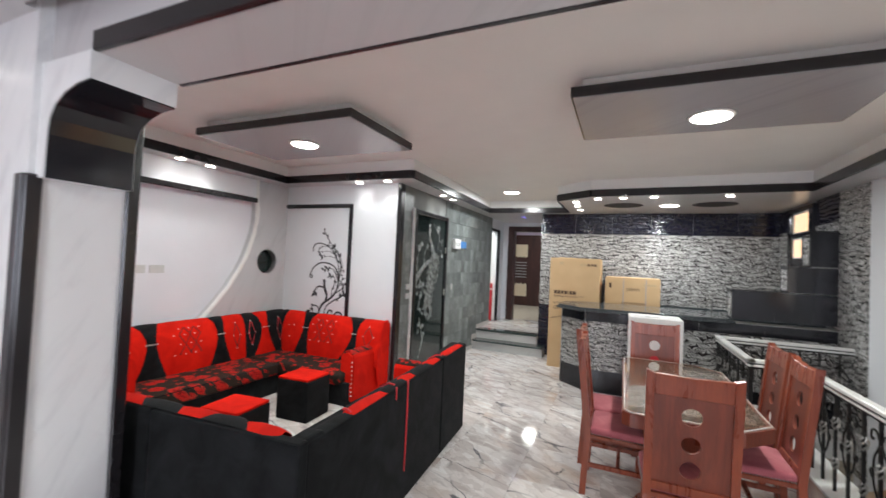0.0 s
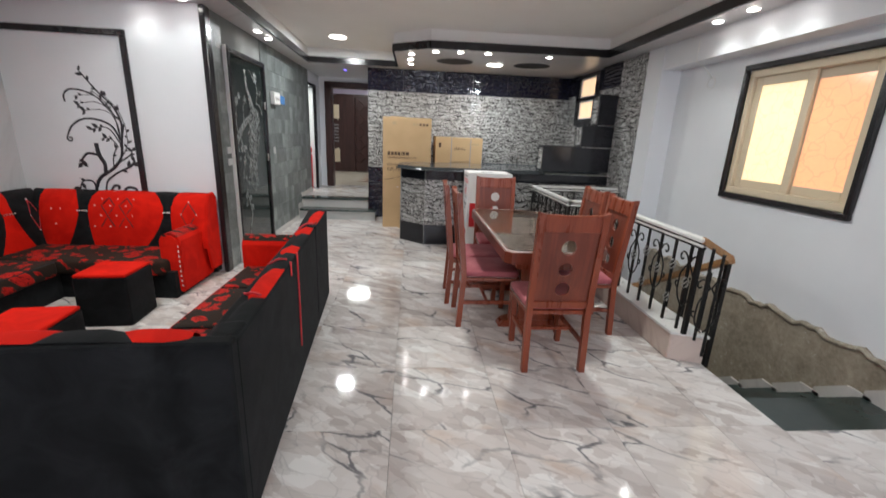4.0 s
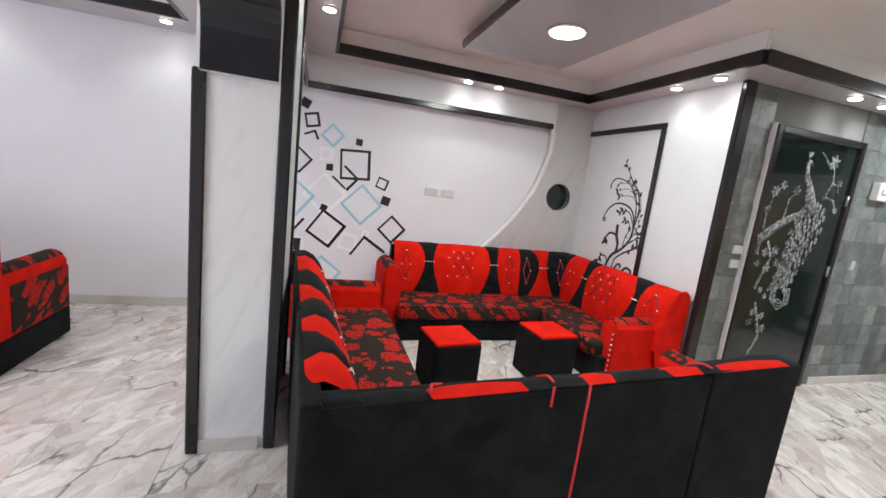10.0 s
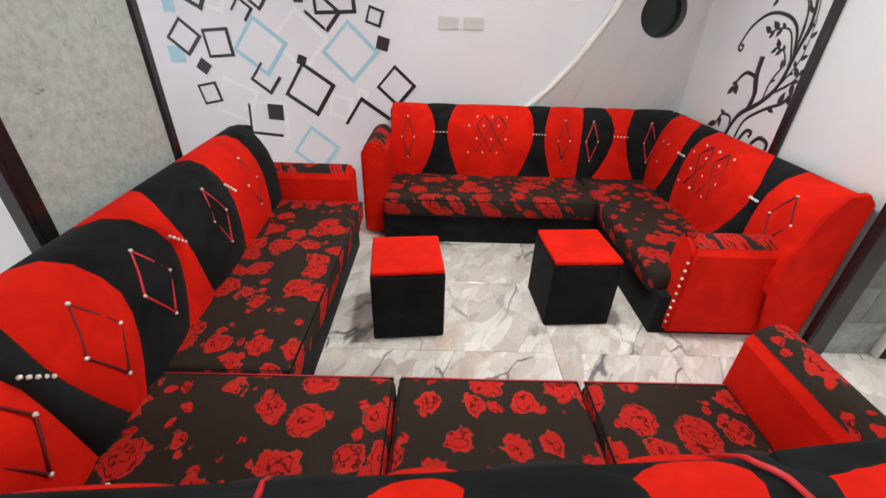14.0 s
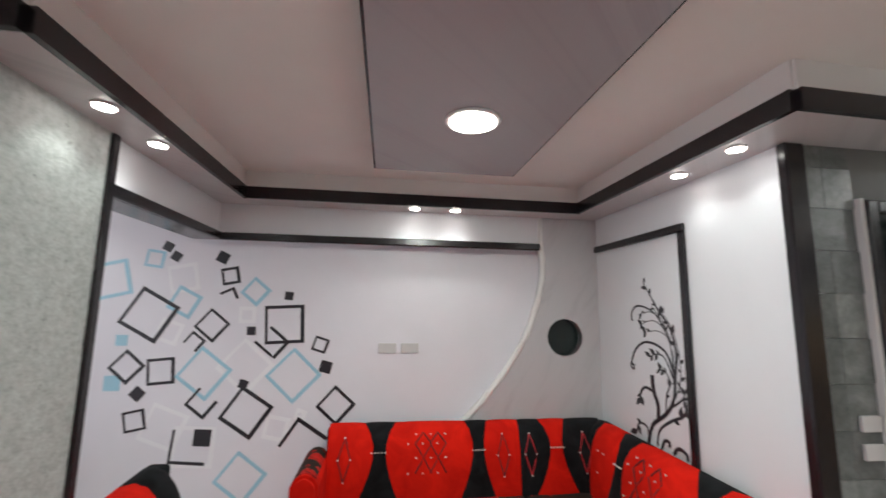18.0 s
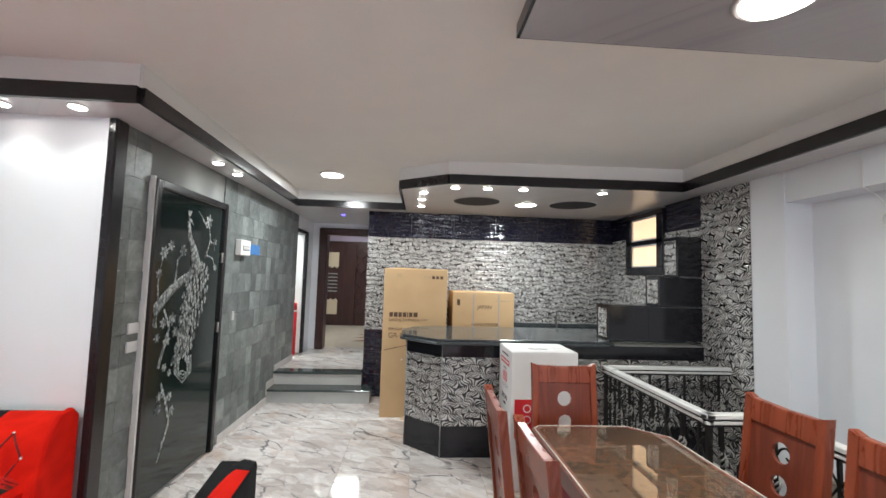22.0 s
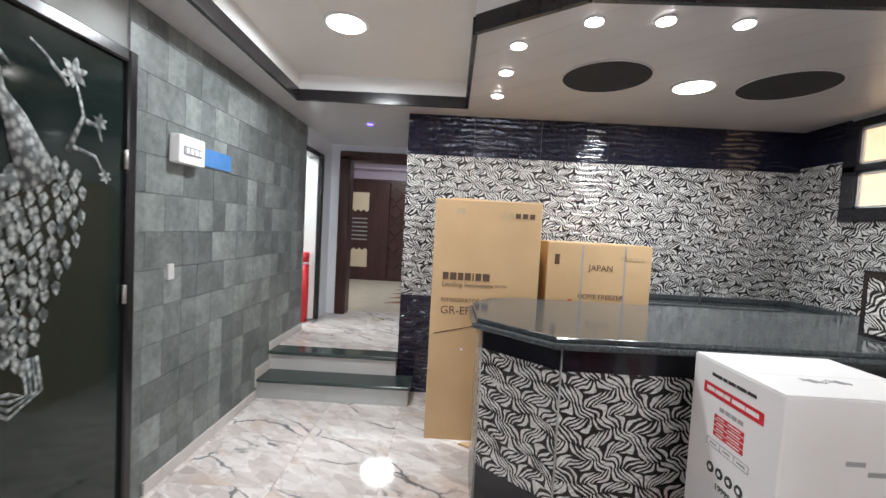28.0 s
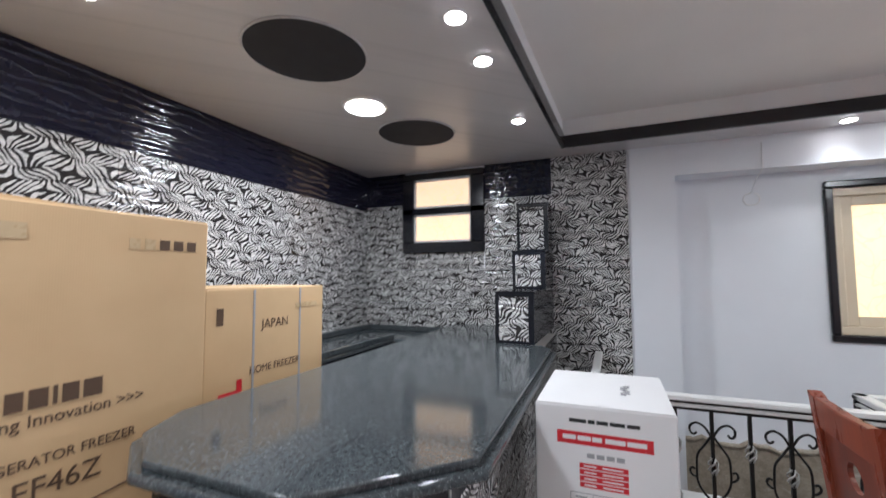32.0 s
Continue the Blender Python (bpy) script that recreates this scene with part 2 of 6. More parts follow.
def stone_dado():
    """Brown rough-cut stone with pale chips."""
    g = Net("brown_stone_dado")
    p = g.pos()
    n1 = g.noise(p, 5, 6, 0.65, 0.8)[0]
    n2 = g.noise(p, 34, 4, 0.7)[0]
    chip = g.math("MULTIPLY", g.step(g.noise(p, 11, 3, 0.6, 1.5)[0], 0.60, 0.70), g.step(n1, 0.42, 0.6))
    col = g.ramp(n1, [(0.25, (0.17, 0.135, 0.095)), (0.5, (0.33, 0.275, 0.205)), (0.75, (0.45, 0.385, 0.30))])
    col = g.mix(0.35, col, g.ramp(n2, [(0.3, (0.16, 0.13, 0.1)), (0.7, (0.52, 0.46, 0.38))]))
    col = g.mix(g.math("MULTIPLY", chip, 0.7), col, (0.62, 0.58, 0.52))
    g.bump(g.math("ADD", n1, g.math("MULTIPLY", n2, 0.4)), 0.5, 0.012)
    return g.done(col, 0.4)


def etch():
    """Sand-blasted glass: pale, scratched and scaly."""
    g = Net("etched_silver")
    x, y, z = g.xyz(g.pos())
    q = g.join(0.0, g.math("MULTIPLY", y, 1.4), z)
    scale = g.voronoi(q, 34.0)[0]
    hatch = g.noise(g.join(0.0, g.math("MULTIPLY", y, 4.0), z), 55.0, 4, 0.7)[0]
    f = g.math("ADD", g.math("MULTIPLY", scale, 0.75), g.math("MULTIPLY", hatch, 0.55))
    g.bump(f, 0.3, 0.003)
    return g.done(g.ramp(f, [(0.22, (0.62, 0.64, 0.63)), (0.5, (0.40, 0.42, 0.41)), (0.78, (0.07, 0.08, 0.08))]), 0.5)


def streak_marble(name, base, dark, scale=1.6, amount=0.55, rough=0.4):
    """Pale plaster marble with soft slanting streaks."""
    g = Net(name)
    x, y, z = g.xyz(g.pos())
    u = g.math("ADD", x, y)
    s = g.math("ADD", g.math("MULTIPLY", u, 1.6), g.math("MULTIPLY", z, -1.0))
    t = g.math("ADD", u, g.math("MULTIPLY", z, 1.6))
    q = g.join(g.math("MULTIPLY", s, 3.4), g.math("MULTIPLY", t, 0.7), 0.0)
    n1 = g.noise(q, scale, 6, 0.6, 0.5)[0]
    n2 = g.noise(g.pos(), 1.4, 3)[0]
    f = g.math("MULTIPLY", g.step(n1, 0.48, 0.75), g.math("MULTIPLY_ADD", n2, 0.9, 0.15))
    g.bump(g.noise(g.pos(), 120, 3)[0], 0.06, 0.002)
    return g.done(g.mix(g.math("MULTIPLY", f, amount), base, dark), rough)


def speckle(name, a, b, c):
    """Fine granite-like wallpaper."""
    g = Net(name)
    p = g.pos()
    n1 = g.noise(p, 34, 6, 0.7)[0]
    v = g.voronoi(p, 60)[0]
    n0 = g.noise(p, 3, 4)[0]
    col = g.ramp(n1, [(0.3, b), (0.5, a), (0.72, tuple(min(1, k * 1.25) for k in a))])
    col = g.mix(g.step(g.noise(p, 16, 4, 0.7)[0], 0.62, 0.7), col, c)
    col = g.mix(g.math("MULTIPLY", n0, 0.25), col, b)
    g.bump(g.math("ADD", n1, v), 0.35, 0.004)
    return g.done(col, 0.5)


def granite(name="black_granite"):
    g = Net(name)
    p = g.pos()
    n1 = g.noise(p, 70, 6, 0.75)[0]
    n2 = g.noise(p, 7, 4)[0]
    n3 = g.noise(p, 220, 3, 0.7)[0]
    col = g.ramp(n1, [(0.38, (0.020, 0.024, 0.027)), (0.58, (0.055, 0.064, 0.068)), (0.76, (0.22, 0.24, 0.245))])
    col = g.mix(g.step(n3, 0.58, 0.7), col, (0.30, 0.32, 0.325))
    col = g.mix(g.math("MULTIPLY", n2, 0.4), col, (0.09, 0.10, 0.105))
    return g.done(col, g.math("MULTIPLY_ADD", n1, 0.12, 0.05))



def card(name="cardboard"):
    g = Net(name)
    p = g.own()
    x, y, z = g.xyz(p)
    n1 = g.noise(p, 4, 5)[0]
    flute = g.math("SINE", g.math("MULTIPLY", g.math("ADD", x, y), 900.0))
    n2 = g.noise(g.join(x, y, g.math("MULTIPLY", z, 0.1)), 60, 4)[0]
    g.bump(g.math("MULTIPLY_ADD", flute, 0.15, n2), 0.12, 0.002)
    col = g.mix(n1, (0.50, 0.325, 0.165), (0.66, 0.455, 0.25))
    return g.done(g.mix(g.math("MULTIPLY", n2, 0.3), col, (0.56, 0.38, 0.2)), 0.75)


def wood(name, a, b, rough=0.3, scale=1.0):
    g = Net(name)
    p = g.own()
    x, y, z = g.xyz(p)
    q = g.join(g.math("MULTIPLY", x, 14.0), g.math("MULTIPLY", y, 14.0), g.math("MULTIPLY", z, 1.2))
    n1 = g.noise(q, scale, 6, 0.6, 1.2)[0]
    n2 = g.noise(q, 6 * scale, 3)[0]
    col = g.mix(g.step(n1, 0.3, 0.7), a, b)
    col = g.mix(g.math("MULTIPLY", g.step(n2, 0.5, 0.7), 0.18), col, tuple(v * 0.55 for v in a))
    g.bump(n2, 0.05, 0.002)
    return g.done(col, g.math("MULTIPLY_ADD", n1, 0.15, rough - 0.07))


def velvet(name, c, deep, sheen=0.35):
    g = Net(name)
    p = g.pos()
    n1 = g.noise(p, 5, 5, 0.6, 0.8)[0]
    n2 = g.noise(p, 260, 2)[0]
    g.bump(g.math("ADD", n2, g.math("MULTIPLY", n1, 2.0)), 0.2, 0.003)
    return g.done(g.mix(g.step(n1, 0.25, 0.8), deep, c), 0.9, 0.0, Sheen_Weight=sheen, Sheen_Roughness=0.4, Specular_IOR_Level=0.12)


def jacquard():
    """Dark brown chenille with red roses and buds."""
    g = Net("floral_jacquard")
    x, y, z = g.xyz(g.pos())
    p = g.join(g.math("MULTIPLY_ADD", z, 0.8, x), g.math("MULTIPLY_ADD", z, 0.8, y), 0.0)
    q = g.vec("ADD", p, g.vec("SCALE", g.noise(p, 16, 2)["Color"], 0.05))
    ang = g.noise(p, 34, 2)[0]
    v = g.voronoi(q, 7.2, rand=0.85)
    d = g.math("MULTIPLY_ADD", ang, 0.3, v[0])
    size = g.n("SeparateColor")
    g.put(size.inputs[0], v["Color"])
    rad = g.math("MULTIPLY_ADD", size.outputs[0], 0.24, 0.44)
    flower = g.step(g.math("SUBTRACT", rad, d), -0.012, 0.012)
    rim = g.step(g.math("ABSOLUTE", g.math("SUBTRACT", rad, d)), 0.045, 0.02)
    petal = g.math("SINE", g.math("ADD", g.math("MULTIPLY", d, 30.0), g.math("MULTIPLY", g.noise(q, 26, 1)[0], 16.0)))
    v2 = g.voronoi(g.vec("ADD", q, (3.3, 1.7, 0.0)), 12.0)
    bud = g.step(g.math("SUBTRACT", 0.36, g.math("MULTIPLY_ADD", ang, 0.2, v2[0])), -0.012, 0.012)
    f = g.math("MAXIMUM", flower, bud)
    red = g.mix(g.step(petal, -0.98, -0.6), (0.10, 0.004, 0.003), (0.50, 0.014, 0.010))
    red = g.mix(g.math("MULTIPLY", rim, 0.35), red, (0.38, 0.08, 0.05))
    grain = g.noise(p, 220, 2)[0]
    dark = g.mix(grain, (0.014, 0.009, 0.007), (0.040, 0.027, 0.020))
    g.bump(g.math("ADD", f, g.math("MULTIPLY", grain, 0.4)), 0.5, 0.004)
    return g.done(g.mix(f, dark, red), 0.85, 0.0, Specular_IOR_Level=0.2)


def glow(name, c, strength):
    g = Net(name)
    return g.done(c, 0.4, 0.0, Emission_Color=c, Emission_Strength=strength)


def lit_pane(name, c, strength, pattern=True):
    """Obscured glass with the light of a yard behind it."""
    g = Net(name)
    x, y, z = g.xyz(g.pos())
    q = g.join(x, y, z)
    n = g.noise(q, 9, 4, 0.6, 1.5)[0]
    v = g.voronoi(g.vec("ADD", q, g.vec("SCALE", g.noise(q, 6, 2)["Color"], 0.2)), 7, "DISTANCE_TO_EDGE")[0]
    k = g.math("MULTIPLY", g.math("SUBTRACT", 1.0, g.step(v, 0.01, 0.04)), 0.24 if pattern else 0.06)
    col = g.mix(k, g.mix(n, c, tuple(min(1, t * 1.15) for t in c)), tuple(t * 0.62 for t in c))
    return g.done(col, 0.15, 0.0, Emission_Color=col, Emission_Strength=strength)


M = dict(
    floor=marble_floor(),
    white=paint("white_wall_paint", (0.76, 0.77, 0.80), 0.5, 0.03),
    mural=paint("pale_mural_ground", (0.80, 0.79, 0.84), 0.4, 0.03),
    ceiling=paint("cream_ceiling_paint", (0.86, 0.825, 0.79), 0.6, 0.03),
    fascia=paint("white_fascia", (0.82, 0.81, 0.79), 0.5, 0.03),
    soffit=streak_marble("grey_soffit_marble", (0.56, 0.54, 0.545), (0.34, 0.33, 0.345), 1.2, 0.6, 0.3),
    panel=streak_marble("dark_grey_panel_marble", (0.40, 0.38, 0.395), (0.24, 0.23, 0.245), 1.2, 0.6, 0.25),
    arch=streak_marble("grey_streaked_plaster", (0.56, 0.555, 0.57), (0.36, 0.35, 0.37), 1.4, 0.6, 0.35),
    pillar=streak_marble("white_streaked_marble", (0.80, 0.795, 0.80), (0.48, 0.48, 0.5), 1.5, 0.55, 0.35),
    trim=gloss("black_gloss_trim", (0.016, 0.014, 0.016), 0.18),
    speckle=speckle("grey_speckled_panel", (0.46, 0.50, 0.485), (0.33, 0.36, 0.35), (0.2, 0.21, 0.2)),
    slate=slate(),
    slate_grout=paint("grey_grout", (0.20, 0.205, 0.20), 0.8, 0.08),
    grout=paint("pale_grout", (0.60, 0.58, 0.56), 0.8, 0.08),
    zebra_x=zebra("black_white_relief_tile", "x"),
    zebra_y=zebra("black_white_relief_tile_side", "y"),
    zebra_d=zebra("black_white_relief_tile_bar", "d"),
    black=black_tile(),
    plain_black=gloss("black_plain_tile", (0.011, 0.011, 0.015), 0.1),
    granite=granite(),
    card=card(),
    tape=gloss("clear_tape", (0.5, 0.36, 0.2), 0.25),
    print=paint("printed_ink", (0.10, 0.055, 0.03), 0.7, 0.1),
    ink_red=paint("printed_red", (0.62, 0.02, 0.03), 0.45, 0.08),
    ink_black=paint("printed_black", (0.03, 0.03, 0.03), 0.6, 0.08),
    white_card=paint("white_printed_carton", (0.80, 0.785, 0.78), 0.45, 0.05),
    grey_print=paint("grey_print", (0.35, 0.35, 0.36), 0.6, 0.08),
    mahogany=wood("mahogany", (0.19, 0.036, 0.016), (0.29, 0.062, 0.026), 0.28),
    mahogany_dark=wood("mahogany_panel", (0.13, 0.028, 0.016), (0.22, 0.05, 0.026), 0.3),
    tabletop=wood("veneer_table_top", (0.075, 0.033, 0.02), (0.13, 0.062, 0.037), 0.2),
    rose=velvet("rose_upholstery", (0.54, 0.18, 0.20), (0.38, 0.10, 0.12), 0.15),
    red=velvet("red_velvet", (0.78, 0.016, 0.006), (0.56, 0.009, 0.004), 0.0),
    charcoal=velvet("black_velvet", (0.017, 0.018, 0.020), (0.005, 0.0055, 0.006), 0.04),
    cord=paint("dark_red_cord", (0.15, 0.004, 0.004), 0.7, 0.1),
    floral=jacquard(),
    pearl=gloss("pearl_button", (0.8, 0.76, 0.7), 0.2, 0.05),
    iron=gloss("black_wrought_iron", (0.02, 0.019, 0.018), 0.4, 0.2, 0.6),
    silver=gloss("silver_brushed_iron", (0.42, 0.41, 0.39), 0.4, 0.2, 0.7),
    handrail=paint("white_marble_rail", (0.74, 0.73, 0.71), 0.3, 0.05),
    oak=wood("varnished_oak_rail", (0.30, 0.15, 0.06), (0.45, 0.25, 0.11), 0.3),
    plastic=gloss("white_plastic", (0.8, 0.79, 0.77), 0.3, 0.03),
    # greyer than the other plastic, so that the plates stand out from the wall
    switch_plastic=gloss("greyed_white_plastic", (0.60, 0.59, 0.585), 0.35, 0.04),
    cream=paint("cream_window_frame", (0.66, 0.55, 0.40), 0.35, 0.05),
    dark_wood=wood("dark_door_wood", (0.032, 0.012, 0.01), (0.06, 0.022, 0.018), 0.3),
    blue=gloss("blue_acrylic", (0.08, 0.22, 0.5), 0.15),
    etched=etch(),
    door_green=gloss("green_black_glass", (0.012, 0.02, 0.018), 0.06),
    art_black=paint("mural_black", (0.022, 0.02, 0.026), 0.4, 0.1),
    art_blue=paint("mural_blue", (0.38, 0.66, 0.78), 0.4, 0.08),
    art_white=paint("mural_white", (0.86, 0.86, 0.89), 0.4, 0.03),
    stone=stone_dado(),
    tread=gloss("dark_green_granite", (0.04, 0.055, 0.052), 0.12),
    riser=streak_marble("grey_riser_marble", (0.46, 0.47, 0.46), (0.3, 0.31, 0.31), 1.5, 0.7, 0.2),
    skirt=streak_marble("pale_skirting_marble", (0.62, 0.585, 0.56), (0.4, 0.36, 0.34), 1.5, 0.7, 0.2),
    kerb=streak_marble("beige_kerb_marble", (0.62, 0.51, 0.45), (0.33, 0.21, 0.17), 1.6, 0.9, 0.15),
    lamp=glow("lamp_diffuser", (1.0, 0.97, 0.92), 14.0),
    spot=glow("spot_diffuser", (1.0, 0.97, 0.93), 30.0),
    blue_lamp=glow("blue_indicator", (0.15, 0.1, 1.0), 5.0),
    pane=lit_pane("obscured_pane", (0.90, 0.50, 0.26), 0.62),
    pane_pale=lit_pane("obscured_pane_pale", (1.0, 0.77, 0.50), 0.72),
    kpane=lit_pane("kitchen_pane", (1.0, 0.66, 0.42), 0.95),
    dark=paint("recess_shade", (0.02, 0.02, 0.025), 0.8),
    lilac=paint("hall_lilac_wall", (0.55, 0.47, 0.60), 0.5),
    cream_tile=paint("cream_floor_tile", (0.68, 0.60, 0.50), 0.2),
    brown_tile=paint("brown_floor_tile", (0.35, 0.2, 0.15), 0.25),
)


# ---- shapes ----
def bm_box(x0, y0, z0, x1, y1, z1, bev=0.0, seg=1, bm=None):
    bm = bm or bmesh.new()
    r = bmesh.ops.create_cube(bm, size=1.0)
    for v in r["verts"]:
        v.co = Vector((x0 + (v.co.x + 0.5) * (x1 - x0), y0 + (v.co.y + 0.5) * (y1 - y0), z0 + (v.co.z + 0.5) * (z1 - z0)))
    if bev:
        ed = {e for v in r["verts"] for e in v.link_edges}
        bmesh.ops.bevel(bm, geom=list(ed), offset=bev, segments=seg, affect="EDGES", profile=0.5)
    return bm


def bm_prism(points, a0, a1, axis="z", bev=0.0, bm=None, seg=1):
    """A prism over a polygon: points are (x, y) for z, (x, z) for y, (y, z) for x."""
    bm = bm or bmesh.new()

    def place(p, a):
        return {"z": (p[0], p[1], a), "y": (p[0], a, p[1]), "x": (a, p[0], p[1])}[axis]

    lo = [bm.verts.new(place(p, a0)) for p in points]
    hi = [bm.verts.new(place(p, a1)) for p in points]
    faces = [bm.faces.new(lo), bm.faces.new(hi)]
    for i in range(len(points)):
        j = (i + 1) % len(points)
        faces.append(bm.faces.new((lo[i], lo[j], hi[j], hi[i])))
    bmesh.ops.recalc_face_normals(bm, faces=faces)
    if bev:
        ed = {e for f in faces for e in f.edges}
        bmesh.ops.bevel(bm, geom=list(ed), offset=bev, segments=seg, affect="EDGES", profile=0.5)
    return bm


def bm_cyl(x, y, z0, z1, r, n=24, r2=None, bm=None, bev=0.0):
    bm = bm or bmesh.new()
    r2 = r if r2 is None else r2
    lo = [bm.verts.new((x + r * math.cos(2 * math.pi * i / n), y + r * math.sin(2 * math.pi * i / n), z0)) for i in range(n)]
    hi = [bm.verts.new((x + r2 * math.cos(2 * math.pi * i / n), y + r2 * math.sin(2 * math.pi * i / n), z1)) for i in range(n)]
    fs = [bm.faces.new(lo[::-1]), bm.faces.new(hi)]
    for i in range(n):
        j = (i + 1) % n
        f = bm.faces.new((lo[i], lo[j], hi[j], hi[i]))
        f.smooth = True
        fs.append(f)
    bmesh.ops.recalc_face_normals(bm, faces=fs)
    return bm


def bm_tube(points, r, n=6, bm=None, taper=None, flat=None):
    """A tube along a line; taper: radius factor at each point."""
    bm = bm or bmesh.new()
    pts = [Vector(p) for p in points]
    rings = []
    for i, p in enumerate(pts):
        d = (pts[min(i + 1, len(pts) - 1)] - pts[max(i - 1, 0)]).normalized()
        a = d.cross(Vector((0.13, 0.31, 0.94)))
        if a.length < 0.2:
            a = d.cross(Vector((1, 0, 0)))
        a.normalize()
        b = d.cross(a).normalized()
        k = r * (taper[i] if taper else 1)
        rings.append([bm.verts.new(p + k * (math.cos(2 * math.pi * j / n) * a + math.sin(2 * math.pi * j / n) * b)) for j in range(n)])
    if flat:
        for ring in rings:
            for v in ring:
                v.co = flat(v.co)
    fs = []
    for a, b in zip(rings, rings[1:]):
        for j in range(n):
            f = bm.faces.new((a[j], a[(j + 1) % n], b[(j + 1) % n], b[j]))
            f.smooth = True
            fs.append(f)
    fs += [bm.faces.new(rings[0][::-1]), bm.faces.new(rings[-1])]
    bmesh.ops.recalc_face_normals(bm, faces=fs)
    return bm


def bm_ball(x, y, z, r, bm=None, flat=1.0):
    bm = bm or bmesh.new()
    q = bmesh.ops.create_icosphere(bm, subdivisions=1, radius=r)
    for v in q["verts"]:
        v.co = Vector((x + v.co.x, y + v.co.y, z + v.co.z * flat))
    for f in bm.faces:
        f.smooth = True
    return bm


def mesh_of(name, bm):
    me = bpy.data.meshes.new(name)
    bm.to_mesh(me)
    bm.free()
    return me


def part(name, bm, material, parent=None, label="", at=None):
    """One mesh object, under a thing or a part."""
    me = mesh_of(name, bm)
    me.materials.append(material)
    ob = new(name, me)
    if parent is not None:
        ob.parent = parent
        if at is None:
            ob.matrix_parent_inverse = Matrix.Translation(-full_place(parent))
        else:
            ob.location = at
    if label:
        tagged(ob, label)
    return ob


def full_place(ob):
    p = Vector(ob.location)
    if ob.parent is not None:
        return p + ob.matrix_parent_inverse.translation + full_place(ob.parent)
    return p


def thing(name, place, label, category, group=""):
    ob = new(name)
    ob.empty_display_size = 0.1
    ob.location = place
    return tagged(ob, label, category, group)


def built(name, bm, material, label="", category=""):
    """A piece of the setting."""
    return tagged(part(name, bm, material), label, category, "", "structure")


# ---- the plan, in metres ----
XL, XB, YV, YK, XR = -1.915, -3.86, 4.84, 8.05, 2.77
ZS, ZC, ZH = 2.545, 2.76, 0.34
YNEAR = -3.2

# ---- setting: walls and ceiling ----
built("wall_back", bm_box(XB - 0.15, YNEAR, 0, XB, YV, 2.9), M["mural"], "pale lilac painted wall with a mural", "wall")
built("wall_vine", bm_box(XB - 0.15, YV, 0, XL - 0.012, YV + 0.15, 2.9), M["white"], "white painted wall", "wall")
slate_wall = built("wall_slate", bm_box(XL - 0.15, YV + 0.15, 0, XL - 0.012, 8.74, 2.9), M["slate_grout"], "grey slate-look tiled wall", "wall")
built("wall_hall_left", bm_box(XL - 0.15, 9.28, 0, XL, 9.66, 2.9), M["white"], "white hall wall", "wall")
built("wall_hall_over_door", bm_box(XL - 0.15, 8.74, 2.30, XL, 9.28, 2.9), M["white"])
kitchen_wall = built("wall_kitchen", bm_box(-0.76, YK + 0.012, 0, XR + 0.15, YK + 0.2, 2.9), M["grout"], "kitchen wall clad in black and white relief tiles", "wall")
built("wall_hall_right", bm_box(-0.76, YK + 0.2, 0, -0.6, 9.66, 2.9), M["white"], "white hall wall", "wall")
bm = bm_box(-2.6, 9.66, ZH, -1.70, 9.82, 2.9)
bm_box(-0.86, 9.66, ZH, 0.2, 9.82, 2.9, bm=bm)
bm_box(-1.70, 9.66, 2.36, -0.86, 9.82, 2.9, bm=bm)
built("wall_hall_end", bm, M["white"], "white wall round the hall doorway", "wall")
built("wall_far_hall", bm_box(-4.2, 13.3, ZH, 1.0, 13.45, 3.2), M["lilac"], "lilac wall of the far hall", "wall")
built("wall_far_hall_left", bm_box(-4.3, 9.82, ZH, -4.15, 13.3, 3.2), M["lilac"])
built("wall_far_hall_right", bm_box(0.9, 9.82, ZH, 1.05, 13.3, 3.2), M["lilac"])
built("ceiling_far_hall", bm_box(-4.3, 9.82, 3.0, 1.05, 13.45, 3.1), M["fascia"])
built("cornice_far_hall", bm_box(-4.15, 13.16, 2.72, 0.9, 13.3, 2.80, 0.02), M["lilac"], "lilac plaster cornice", "cornice")
# side room behind the white hall door
bm = bm_box(-3.9, 8.4, ZH, -3.8, 9.9, 2.9)
bm_box(-3.9, 8.30, ZH, XL - 0.15, 8.4, 2.9, bm=bm)
bm_box(-3.9, 9.82, ZH, XL - 0.15, 9.92, 2.9, bm=bm)
built("wall_side_room", bm, M["white"], "white side room wall", "wall")

# window wall with two openings
XW = 2.985
WY0, WY1, WZ0, WZ1 = 3.10, 4.235, 1.095, 2.155
KY0, KY1, KZ0, KZ1 = 6.87, 7.59, 1.80, 2.47
bm = bmesh.new()
for a in ((YNEAR, -1.8, WY0, 2.9, XW), (WY0, -1.8, WY1, WZ0, XW), (WY0, WZ1, WY1, 2.9, XW), (WY1, -1.8, 5.26, 2.9, XW), (5.26, -1.8, KY0, 2.9, XR), (KY0, -1.8, KY1, KZ0, XR), (KY0, KZ1, KY1, 2.9, XR), (KY1, -1.8, YK + 0.2, 2.9, XR)):
    bm_box(a[4], a[0], a[1], XW + 0.18, a[2], a[3], bm=bm)
window_wall = built("wall_window", bm, M["white"], "white painted wall with a large sliding window", "wall")
bm = bm_box(XR, YNEAR, 2.30, XW, 5.26, ZS)
built("wall_window_bulkhead", bm, M["white"], "shallow white bulkhead over the window", "bulkhead")
built("pilaster", bm_box(XR - 0.012, 5.262, -1.8, XR, 5.58, ZS), M["white"], "white painted pilaster", "pilaster")

